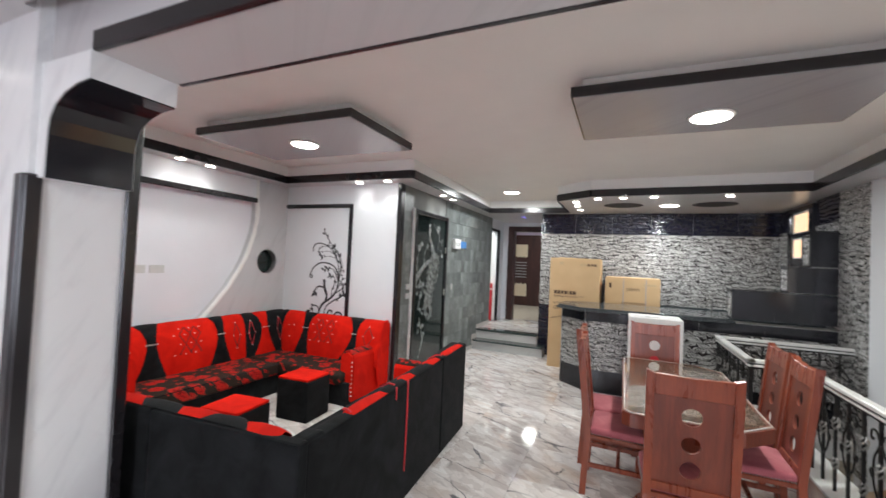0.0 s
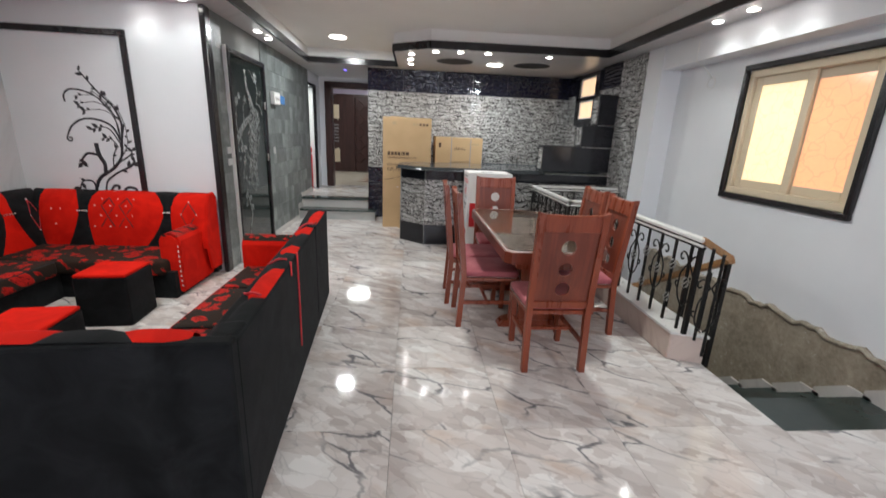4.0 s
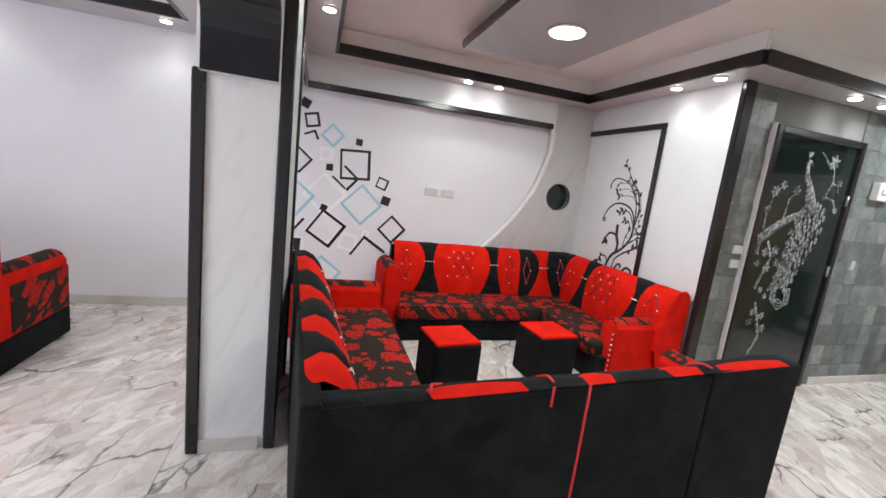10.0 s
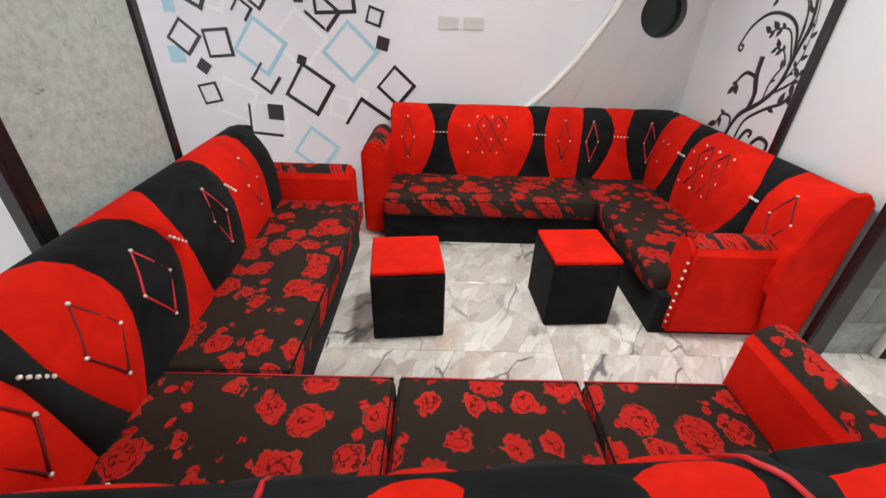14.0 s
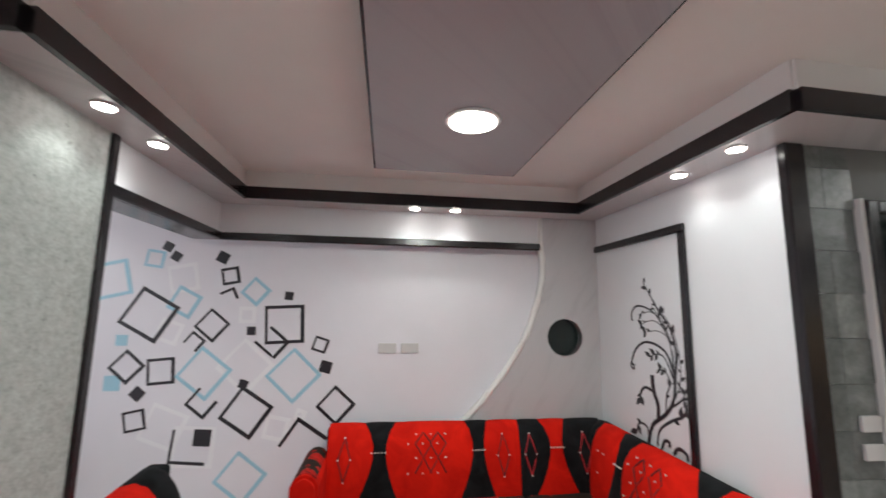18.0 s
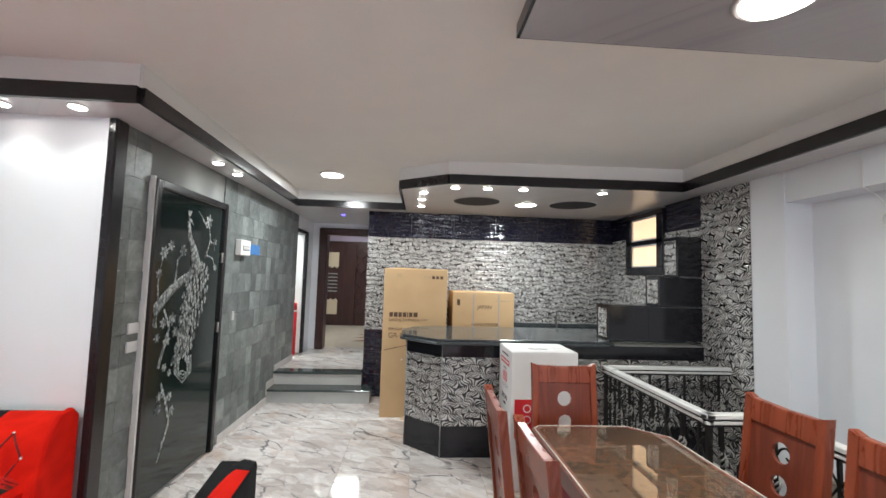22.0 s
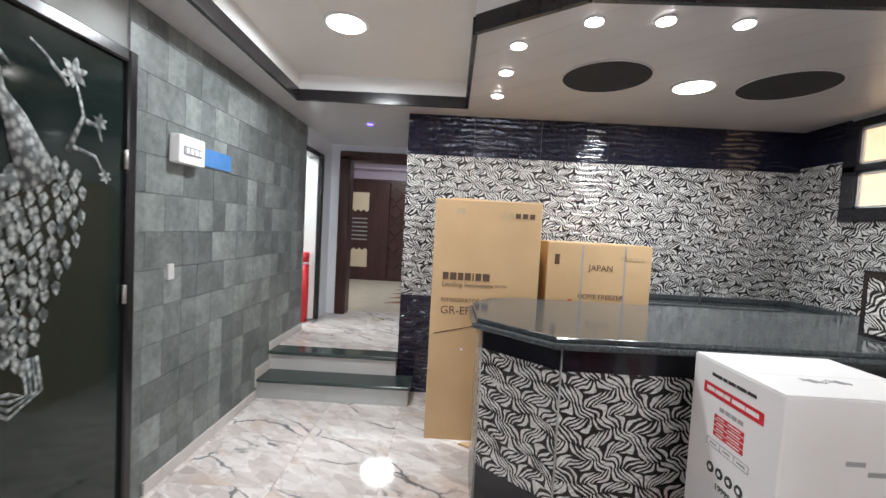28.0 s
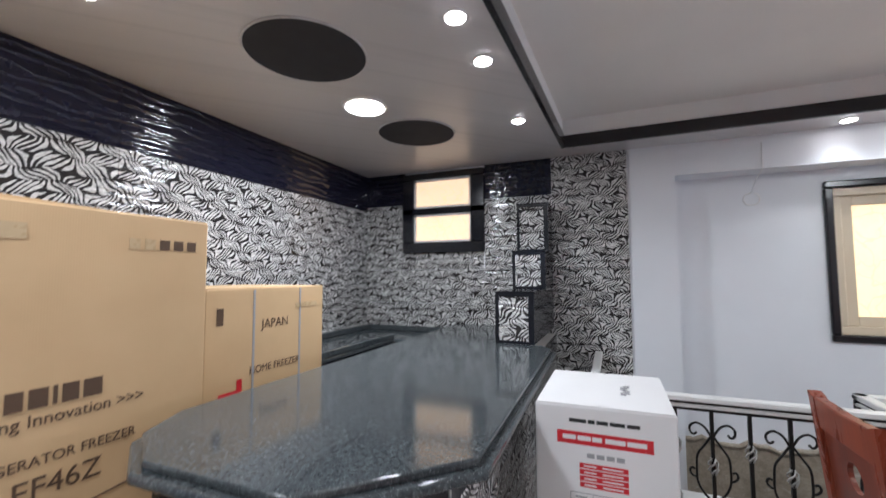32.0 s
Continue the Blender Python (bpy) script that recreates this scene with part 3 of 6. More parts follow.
# walls that close the near rooms
built("wall_near", bm_box(XB, YNEAR - 0.15, 0, XR + 0.15, YNEAR, 2.9), M["white"], "plain white wall", "wall")

# floor slab with the stairwell left open
SX0, SY0, SY1 = 2.10, 2.30, 5.85
bm = bm_box(XB, YNEAR, -0.2, XW, SY0, -0.012)
bm_box(XB, SY0, -0.2, SX0, SY1, -0.012, bm=bm)
bm_box(XB, SY1, -0.2, XR, YK, -0.012, bm=bm)
floor = built("floor", bm, M["grout"], "polished floor of marble-look porcelain tiles", "floor")
bm = bm_prism([(XL, 7.96), (-0.76, 7.96), (-0.76, 9.9), (XL, 9.9)], 0.0, ZH - 0.012)
bm_box(-3.9, 8.4, 0, XL, 9.82, ZH - 0.012, bm=bm)
hall_floor = built("floor_hall", bm, M["grout"], "raised hall floor of marble-look tiles", "floor")
built("floor_far_hall", bm_box(-4.3, 9.9, 0.1, 1.05, 13.45, ZH - 0.002), M["cream_tile"], "cream tiled far hall floor", "floor")
bm = bmesh.new()
for i in range(5):
    y = 10.6 + 0.45 * i
    bm_prism([(-1.30, y), (-0.95, y + 0.34), (-0.95, y)], ZH - 0.002, ZH + 0.002, bm=bm)
built("floor_inlay", bm, M["brown_tile"], "brown triangular floor inlay", "floor inlay")

# ceiling and its stepped soffit
built("ceiling", bm_box(XB - 0.15, YNEAR - 0.15, ZC, XW + 0.2, YK + 0.2, ZC + 0.15), M["ceiling"], "cream painted ceiling", "ceiling")
built("ceiling_hall", bm_box(-4.0, YK + 0.2, 2.75, XR, 9.9, 2.9), M["soffit"], "grey hall ceiling", "ceiling")
LOOP = [(-1.56, 1.60), (-1.56, 1.85), (-3.51, 1.85), (-3.51, 4.57), (-1.61, 4.57), (-1.69, 7.82), (-0.24, 7.82), (-0.25, 6.50), (0.22, 6.16), (2.50, 6.08), (2.48, 1.60)]
bm = bm_prism([(XB, 1.20), (XB, YV), (-3.51, YV), (-3.51, 1.20)], ZS, ZC)
bm_prism([(-3.51, 4.57), (-3.51, YV), (XL, YV), (XL, 8.0), (-1.69, 8.0), (-1.69, 7.82), (-1.61, 4.57)], ZS, ZC, bm=bm)
bm_prism([(-1.69, 7.82), (-1.69, 9.66), (-0.76, 9.66), (-0.76, YK), (-0.24, YK), (-0.24, 7.82)], ZS, ZC, bm=bm)
bm_prism([(XL, 8.0), (XL, 9.66), (-1.69, 9.66), (-1.69, 8.0)], ZS, ZC, bm=bm)
bm_prism([(-0.25, 6.50), (-0.24, YK), (XR, YK), (XR, 6.05), (2.50, 6.08), (0.22, 6.16)], ZS, ZC, bm=bm)
bm_prism([(2.48, 1.20), (2.48, 1.60), (2.50, 6.08), (XR, 6.05), (XR, 1.20)], ZS, ZC, bm=bm)
bm_prism([(-3.51, 1.20), (-3.51, 1.85), (-1.56, 1.85), (-1.56, 1.20)], ZS, ZC, bm=bm)
built("ceiling_soffit", bm, M["soffit"], "dropped grey marbled ceiling border", "soffit")


def boards(loop, z0, z1, out, material, name, label, closed=True, side=1):
    """Boards along a line, standing proud of it by out towards its inner side."""
    bm = bmesh.new()
    n = len(loop)
    for i in range(n if closed else n - 1):
        a, b = Vector(loop[i]), Vector(loop[(i + 1) % n])
        d = (b - a).normalized()
        nrm = Vector((d.y, -d.x)) * side
        a2, b2 = a - d * 0.0, b + d * 0.0
        bm_prism([a2, b2, b2 + nrm * out - d * out * 0.0, a2 + nrm * out], z0, z1, bm=bm)
    return built(name, bm, material, label, "trim")


boards(LOOP, ZS + 0.085, ZC, 0.012, M["fascia"], "ceiling_fascia", "white board along the ceiling border", closed=False)
boards(LOOP, ZS - 0.006, ZS + 0.085, 0.028, M["trim"], "ceiling_trim", "black gloss moulding along the ceiling border", closed=False)
# border of the near room
NEAR = [(2.44, -2.4), (-3.44, -2.4), (-3.44, 0.70), (2.44, 0.70)]
bm = bm_prism([(XB, YNEAR), (XB, 1.20), (-3.44, 1.20), (-3.44, YNEAR)], ZS, ZC)
bm_prism([(-3.44, 0.70), (-3.44, 1.20), (XW, 1.20), (XW, 0.70)], ZS, ZC, bm=bm)
bm_prism([(2.44, YNEAR), (2.44, 0.70), (XW, 0.70), (XW, YNEAR)], ZS, ZC, bm=bm)
bm_prism([(-3.44, YNEAR), (-3.44, -2.4), (2.44, -2.4), (2.44, YNEAR)], ZS, ZC, bm=bm)
built("ceiling_soffit_near", bm, M["soffit"], "dropped grey marbled ceiling border", "soffit")
boards(NEAR, ZS - 0.006, ZS + 0.085, 0.028, M["trim"], "ceiling_trim_near", "black gloss moulding along the ceiling border")
boards(NEAR, ZS + 0.085, ZC, 0.012, M["fascia"], "ceiling_fascia_near", "white board along the ceiling border")

# hung ceiling panels
for x0, y0, x1, y1 in ((-2.89, 2.865, -1.23, 3.79), (0.325, 2.99, 1.905, 3.88)):
    p = thing("ceiling_panel", ((x0 + x1) / 2, (y0 + y1) / 2, ZC), "hung grey marbled ceiling panel with black edge", "ceiling panel", "ceiling panels")
    part("board", bm_box(x0, y0, 2.628, x1, y1, 2.675), M["panel"], p)
    part("stem", bm_box(x0 + 0.05, y0 + 0.05, 2.675, x1 - 0.05, y1 - 0.05, ZC), M["fascia"], p, "white plaster step")
    for a in ((x0 - 0.012, y0 - 0.012, x1 + 0.012, y0), (x0 - 0.012, y1, x1 + 0.012, y1 + 0.012), (x0 - 0.012, y0, x0, y1), (x1, y0, x1 + 0.012, y1)):
        part("edging", bm_box(a[0], a[1], 2.634, a[2], a[3], 2.694), M["trim"], p, "black gloss edging")

# pillar stub between the rooms
PX0, PX1, PY0, PY1 = -2.37, -1.54, 1.24, 1.615
built("wall_pillar", bm_box(PX0, PY0, 0, PX1, PY1, ZC), M["pillar"], "white streaked marble-effect pillar", "pillar")
built("wall_pillar_panel", bm_box(PX0, PY1, 0.0, PX1 - 0.06, PY1 + 0.012, ZS), M["speckle"], "grey speckled wall panel", "wall panel")
bm = bm_box(PX1, PY0 - 0.012, 0.0, PX1 + 0.018, PY0 + 0.045, 1.88, 0.006)
bm_box(PX1, PY1 - 0.025, 0.0, PX1 + 0.02, PY1 + 0.035, ZS, 0.008, bm=bm)
bm_box(PX1 - 0.06, PY1, 0.0, PX1, PY1 + 0.03, ZS, 0.006, bm=bm)
bm_box(PX0 - 0.02, PY1 - 0.01, 0.0, PX0 + 0.03, PY1 + 0.03, ZS, 0.006, bm=bm)
bm_box(PX1 - 0.06, PY0 - 0.018, 0.0, PX1 + 0.0, PY0, 1.88, 0.006, bm=bm)
built("trim_pillar", bm, M["trim"], "black gloss corner mouldings", "trim")
# curved bracket on the pillar and the beam that it carries
curve = [(PX1 + 0.06, 1.865), (PX1 + 0.06, 2.04), (PX1 + 0.07, 2.105), (PX1 + 0.105, 2.157), (PX1 + 0.17, 2.197), (PX1 + 0.25, 2.22), (PX1 + 0.34, 2.228)]
built("pillar_bracket", bm_prism(curve + [(PX1 + 0.34, 2.335), (PX1 - 0.02, 2.335), (PX1 - 0.02, 1.865)], PY0 + 0.025, PY1 - 0.025, "y"), M["pillar"], "white marbled curved bracket", "bracket")
bm = bmesh.new()
for (xa, za), (xb, zb) in zip(curve, curve[1:]):
    n = Vector((zb - za, xa - xb)).normalized() * 0.006
    bm_prism([(xa, za), (xb, zb), (xb + n.x, zb + n.y), (xa + n.x, za + n.y)], PY0 + 0.03, PY1 - 0.03, "y", bm=bm)
for f in bm.faces:
    f.smooth = False
built("bracket_facing", bm, M["plain_black"], "black glossy curved facing of the bracket", "bracket facing")
BY0, BY1, BZ = PY0 + 0.05, PY1 - 0.025, 2.335
built("beam_main", bm_box(PX1, BY0, BZ, XW, BY1, ZC), M["soffit"], "grey marbled beam across the room", "beam")
bm = bm_box(PX1 + 0.34, BY0 - 0.025, BZ - 0.004, XW, BY0, BZ + 0.075, 0.006)
built("trim_beam_near", bm, M["trim"], "black gloss moulding on the beam", "trim")
bm = bm_box(PX1 + 0.34, BY1, BZ - 0.004, XW, BY1 + 0.025, BZ + 0.075, 0.006)
built("trim_beam_far", bm, M["trim"], "black gloss moulding on the beam", "trim")
built("baseboard_pillar", bm_box(PX1, PY0 + 0.045, 0.0, PX1 + 0.012, PY1 - 0.05, 0.075), M["skirt"], "pale marble skirting", "baseboard")
# beam over the passage beside the pillar
built("beam", bm_box(XB + 0.12, PY1 - 0.19, 2.30, PX0, PY1 - 0.01, ZS), M["white"], "white beam over the passage", "beam")
bm = bm_box(XB + 0.12, PY1 - 0.01, 2.245, PX0, PY1 + 0.02, 2.31, 0.008)
bm_box(XB + 0.12, PY1 - 0.2, 2.245, PX0, PY1 - 0.01, 2.30, bm=bm)
built("trim_beam", bm, M["trim"], "black gloss moulding under the beam", "trim")

# plaster facing with the big arc
XF = XB + 0.12
HY, HZ, HR = 4.52, 1.49, 0.16
arc = [(4.31, 2.30), (4.335, 2.16), (4.33, 2.0), (4.29, 1.82), (4.215, 1.60), (4.11, 1.39), (3.97, 1.18), (3.80, 0.98), (3.61, 0.79), (3.36, 0.61), (3.06, 0.48), (2.76, 0.40)]
lower = [p for p in arc if p[1] < HZ]
upper = [p for p in arc if p[1] >= HZ]
mid = (4.165, HZ)
half = [(HY + HR * math.cos(math.pi * i / 16), HR * math.sin(math.pi * i / 16)) for i in range(17)]
bm = bm_prism([(4.31, ZS), (YV, ZS), (YV, HZ)] + [(y, HZ + z) for y, z in half] + [mid] + upper[::-1], XB, XF, "x")
bm_prism([mid] + [(y, HZ - z) for y, z in half[::-1]] + [(YV, HZ), (YV, 0), (2.76, 0)] + lower[::-1], XB, XF, "x", bm=bm)
built("wall_arc_facing", bm, M["arch"], "grey streaked plaster facing cut in a large arc", "wall facing")
built("wall_bulkhead", bm_box(XB, 1.45, 2.30, XF, 4.31, ZS), M["white"], "white bulkhead over the mural", "bulkhead")
pts = [(4.31, ZS)] + upper + [mid] + lower
bm = bm_tube([(XF - 0.012, y, z) for y, z in pts], 0.028, 6)
built("trim_arc", bm, M["fascia"], "white rounded edge along the arc", "trim")
built("trim_bulkhead", bm_box(XF - 0.01, 1.62, 2.245, XF + 0.03, 4.30, 2.305, 0.008), M["trim"], "black gloss moulding under the bulkhead", "trim")
bm = bmesh.new()
for i in range(32):
    a0, a1 = 2 * math.pi * i / 32, 2 * math.pi * (i + 1) / 32
    q = [(HR * math.cos(a), HR * math.sin(a)) for a in (a0, a1)]
    bm.faces.new([bm.verts.new(c) for c in ((XF + 0.002, HY + q[0][0], HZ + q[0][1]), (XF + 0.002, HY + q[1][0], HZ + q[1][1]), (XB + 0.03, HY + q[1][0], HZ + q[1][1]), (XB + 0.03, HY + q[0][0], HZ + q[0][1]))])
bmesh.ops.remove_doubles(bm, verts=bm.verts, dist=0.0005)
port = thing("porthole", (XF, HY, HZ), "round dark porthole in the grey plaster facing", "porthole")
part("lining", bm, M["trim"], port)
bm = bmesh.new()
bm_cyl(0, 0, 0, 0.01, HR, 32, bm=bm)
for v in bm.verts:
    v.co = Vector((XB + 0.03 + v.co.z, HY + v.co.x, HZ + v.co.y))
part("glass", bm, M["door_green"], port, "dark glass disc")

# vine wall frame and corner mouldings
bm = bm_box(XF, YV - 0.03, 2.24, -2.605, YV, 2.295, 0.008)
bm_box(-2.66, YV - 0.03, 0.0, -2.605, YV, 2.24, 0.008, bm=bm)
built("trim_vine", bm, M["trim"], "black gloss frame round the painted vine", "trim")
bm = bm_box(XL - 0.03, YV - 0.025, 0, XL + 0.025, YV + 0.085, ZS, 0.01)
built("trim_corner", bm, M["trim"], "black gloss corner moulding", "trim")

# skirtings
bm = bm_box(XL, 6.42, 0, XL + 0.014, 7.70, 0.075, 0.003)
bm_box(XL, 7.69, 0.10, XL + 0.014, 7.97, 0.26, 0.003, bm=bm)
bm_box(XL, 7.95, 0.25, XL + 0.014, 8.74, 0.42, 0.003, bm=bm)
built("baseboard_slate", bm, M["skirt"], "pale marble skirting that climbs with the steps", "baseboard")
built("baseboard_back", bm_box(XB, YNEAR, 0, XB + 0.014, 1.9, 0.085, 0.003), M["skirt"], "pale marble skirting", "baseboard")

# steps up to the hall
st = thing("hall_steps", (-1.25, 7.8, 0), "two grey marble steps with dark granite treads", "steps")
part("riser", bm_box(XL + 0.002, 7.72, 0, -0.62, 7.99, 0.145), M["riser"], st, "grey veined riser")
part("tread", bm_box(XL + 0.002, 7.695, 0.145, -0.61, 8.0, 0.172, 0.006), M["tread"], st, "dark granite tread")
part("riser", bm_box(XL + 0.002, 7.97, 0.172, -0.765, 8.10, 0.312), M["riser"], st, "grey veined riser")
part("tread", bm_box(XL + 0.002, 7.94, 0.312, -0.762, 8.13, 0.345, 0.006), M["tread"], st, "dark granite tread")

# hall doorway and the carved door beyond
fr = thing("hall_doorway_frame", (-1.28, 9.66, ZH), "dark wooden door frame at the end of the hall", "door frame")
for a in ((-1.80, ZH, -1.66, 2.40), (-0.90, ZH, -0.77, 2.40), (-1.80, 2.345, -0.77, 2.46)):
    part("jamb" if a[1] < 1 else "lintel", bm_box(a[0], 9.62, a[1], a[2], 9.84, a[3], 0.012), M["dark_wood"], fr)
dr = thing("carved_double_door", (-1.6, 13.2, ZH), "dark wooden double door with pale lettered panels", "door")
part("leaf", bm_box(-2.62, 13.16, ZH, -1.66, 13.22, 2.45, 0.01), M["dark_wood"], dr)
part("leaf", bm_box(-1.64, 13.16, ZH, -0.60, 13.22, 2.45, 0.01), M["dark_wood"], dr)
part("frame", bm_box(-2.75, 13.2, ZH, -0.5, 13.29, 2.52), M["dark_wood"], dr)
for z0 in (0.62, 1.85):
    part("pale_panel", bm_box(-2.56, 13.14, z0, -2.10, 13.165, z0 + 0.37), M["cream"], dr, "pale panel with spiked edge")
    for k in range(4):
        zt = z0 + 0.37 if z0 < 1 else z0
        sgn = 1 if z0 < 1 else -1
        part("spike", bm_prism([(-2.55 + 0.12 * k, zt), (-2.47 + 0.12 * k, zt), (-2.51 + 0.12 * k, zt + sgn * 0.045)], 13.14, 13.16, "y"), M["cream"], dr)
for k in range(6):
    part("lettering_bar", bm_box(-2.54, 13.145, 1.20 + 0.09 * k, -2.12, 13.162, 1.225 + 0.09 * k), M["grey_print"], dr)
for k in range(5):
    for s in (-1.52, -1.17):
        z = 0.75 + 0.36 * k
        part("carved_diamond", bm_prism([(s - 0.16, z), (s, z - 0.17), (s + 0.16, z), (s, z + 0.17)], 13.13, 13.16, "y", 0.012), M["dark_wood"], dr)
# white door standing open into the side room
wd = thing("white_hall_door", (XL - 0.05, 9.27, ZH), "white panelled door open into the side room", "door")
part("leaf", bm_box(XL - 0.75, 9.22, ZH + 0.01, XL - 0.03, 9.26, 2.28, 0.004), M["plastic"], wd)
part("handle", bm_tube([(XL - 0.65, 9.22, 1.35), (XL - 0.65, 9.17, 1.35), (XL - 0.54, 9.17, 1.35)], 0.01, 8), M["silver"], wd, "metal handle")
bm = bm_box(XL - 0.16, 9.24, ZH, XL + 0.02, 9.30, 2.34, 0.008)
bm_box(XL - 0.155, 8.72, 2.28, XL + 0.018, 9.26, 2.34, 0.008, bm=bm)
built("door_1_frame", bm, M["trim"], "black gloss door frame", "door frame")
rb = thing("red_cylinder_extinguisher", (-2.2, 9.05, ZH), "tall red cylinder standing in the side room", "cylinder")
part("body", bm_cyl(-2.03, 9.13, ZH, 1.02, 0.05, 20), M["ink_red"], rb)
part("collar", bm_cyl(-2.03, 9.13, 1.02, 1.05, 0.04, 16), M["plastic"], rb)
part("neck", bm_cyl(-2.03, 9.13, 1.05, 1.16, 0.048, 16), M["ink_red"], rb)

# stairwell
bm = bm_box(SX0 - 0.1, SY0, -1.8, SX0, SY1, -0.2)
bm_box(SX0 - 0.1, SY1, -1.8, XR, SY1 + 0.1, -0.2, bm=bm)
built("wall_stairwell", bm, M["stone"], "brown stone stairwell wall", "wall")
stairs = thing("down_stairs", (2.45, 3.4, -0.8), "flight of dark granite stairs going down", "stairs")
for i in range(9):
    y0, z1 = SY0 + 0.02 + 0.30 * i, -0.17 * i - 0.02
    part("tread", bm_box(SX0, y0 - 0.03, z1 - 0.03, XW, y0 + 0.31, z1, 0.005), M["tread"], stairs)
    part("riser", bm_box(SX0, y0, z1 - 0.22, XW, y0 + 0.02, z1 - 0.03), M["riser"], stairs, "grey marble riser")
    part("skirting", bm_prism([(y0 - 0.05, z1), (y0 + 0.30, z1), (y0 + 0.30, z1 + 0.05), (y0 + 0.10, z1 + 0.19), (y0 - 0.05, z1 + 0.19)], XW - 0.044, XW - 0.028, "x"), M["skirt"], stairs, "pale stepped skirting")
top = [(2.30 + 0.06 * i, 0.255 + 0.018 * math.sin(i * 1.1) + 0.012 * math.sin(i * 2.7 + 1)) for i in range(57)]
built("dado", bm_prism([(2.30, -1.8)] + [(5.26, -1.8)] + [p for p in top[::-1] if p[0] < 5.26], XW - 0.028, XW, "x"), M["stone"], "brown stone dado with a wavy top", "dado")
built("trim_dado", bm_tube([(XW - 0.03, y, z - 0.012) for y, z in top if y < 5.26], 0.018, 6), M["stone"], "rough stone edging on the dado", "trim")
built("kerb", bm_prism([(1.88, 3.06), (2.10, 2.98), (2.10, 5.85), (1.585, 5.85), (1.585, 4.58), (1.88, 4.58)], 0, 0.20, "z", 0.008), M["kerb"], "beige marble kerb under the balustrade", "kerb")
built("kerb_cap", bm_prism([(1.87, 3.05), (2.11, 2.97), (2.11, 5.85), (1.575, 5.85), (1.575, 4.57), (1.87, 4.57)], 0.20, 0.222, "z", 0.004), M["handrail"], "pale marble kerb top", "kerb")

# windows
w = thing("window_1", (XW, 3.66, WZ0), "sliding window with cream frame, black surround and lit frosted panes", "window")
tagged(w, kind="structure")
for a in ((WY0 - 0.05, WZ0 - 0.05, WY1 + 0.05, WZ0), (WY0 - 0.05, WZ1, WY1 + 0.05, WZ1 + 0.05), (WY0 - 0.05, WZ0, WY0, WZ1), (WY1, WZ0, WY1 + 0.05, WZ1)):
    part("surround", bm_box(XW - 0.03, a[0], a[1], XW + 0.02, a[2], a[3], 0.008), M["trim"], w, "black gloss surround")
for a in ((WY0, WZ0, WY1, WZ0 + 0.06), (WY0, WZ1 - 0.06, WY1, WZ1), (WY0, WZ0 + 0.06, WY0 + 0.05, WZ1 - 0.06), (WY1 - 0.05, WZ0 + 0.06, WY1, WZ1 - 0.06)):
    part("frame", bm_box(XW + 0.0, a[0], a[1], XW + 0.10, a[2], a[3], 0.005), M["cream"], w)
for n, (y0, y1, x) in enumerate(((3.62, WY1 - 0.05, 0.03), (WY0 + 0.05, 3.69, 0.06))):
    sash = part("sash", bm_box(XW + x, y0, WZ0 + 0.06, XW + x + 0.025, y0 + 0.07, WZ1 - 0.06, 0.004), M["cream"], w)
    part("sash", bm_box(XW + x, y1 - 0.07, WZ0 + 0.06, XW + x + 0.025, y1, WZ1 - 0.06, 0.004), M["cream"], w)
    part("sash", bm_box(XW + x, y0 + 0.07, WZ0 + 0.06, XW + x + 0.025, y1 - 0.07, WZ0 + 0.13, 0.004), M["cream"], w)
    part("sash", bm_box(XW + x, y0 + 0.07, WZ1 - 0.13, XW + x + 0.025, y1 - 0.07, WZ1 - 0.06, 0.004), M["cream"], w)
    part("pane", bm_box(XW + x + 0.008, y0 + 0.07, WZ0 + 0.13, XW + x + 0.014, y1 - 0.07, WZ1 - 0.13), M["pane_pale" if n == 0 else "pane"], w, "obscured pane lit from the yard")
w = thing("window_2", (XR, 7.25, KZ0), "small kitchen window with two lit panes in black tile surround", "window")
tagged(w, kind="structure")
for a in ((6.80, 1.745, 7.63, 1.845), (6.80, 2.118, 7.63, 2.176), (6.80, 2.46, 7.63, 2.52), (6.80, 1.845, 6.925, 2.46), (7.515, 1.845, 7.63, 2.46)):
    part("surround", bm_box(XR - 0.045, a[0], a[1], XR + 0.02, a[2], a[3], 0.006), M["plain_black"], w, "black surround")
for z0, z1 in ((1.845, 2.118), (2.176, 2.46)):
    for a in ((6.925, z0, 7.515, z0 + 0.022), (6.925, z1 - 0.022, 7.515, z1), (6.925, z0, 6.947, z1), (7.493, z0, 7.515, z1)):
        part("bead", bm_box(XR - 0.02, a[0], a[1], XR + 0.01, a[2], a[3]), M["plastic"], w, "white bead")
    part("pane", bm_box(XR - 0.004, 6.94, z0 + 0.015, XR + 0.004, 7.50, z1 - 0.015), M["kpane"], w, "lit obscured pane")

# downlights
def downlight(x, y, z, r, big):
    d = thing("downlight", (x, y, z), "large round ceiling light, lit" if big else "small round recessed spotlight, lit", "ceiling light", "large lights" if big else "spotlights")
    part("rim", bm_cyl(x, y, z - 0.010, z - 0.001, r * 1.12, 28, r * 1.2), M["plastic"], d, "white rim")
    part("diffuser", bm_cyl(x, y, z - 0.014, z - 0.011, r, 28), M["lamp"] if big else M["spot"], d)
    lamp("light_large" if big else "light_spot", "AREA" if big else "SPOT", (x, y, z - 0.03), 34 if big else 5, r * 2 if big else 0.04, (0.93, 0.985, 1.0) if y > 5.9 else (0.922, 0.985, 0.945), spot=125)


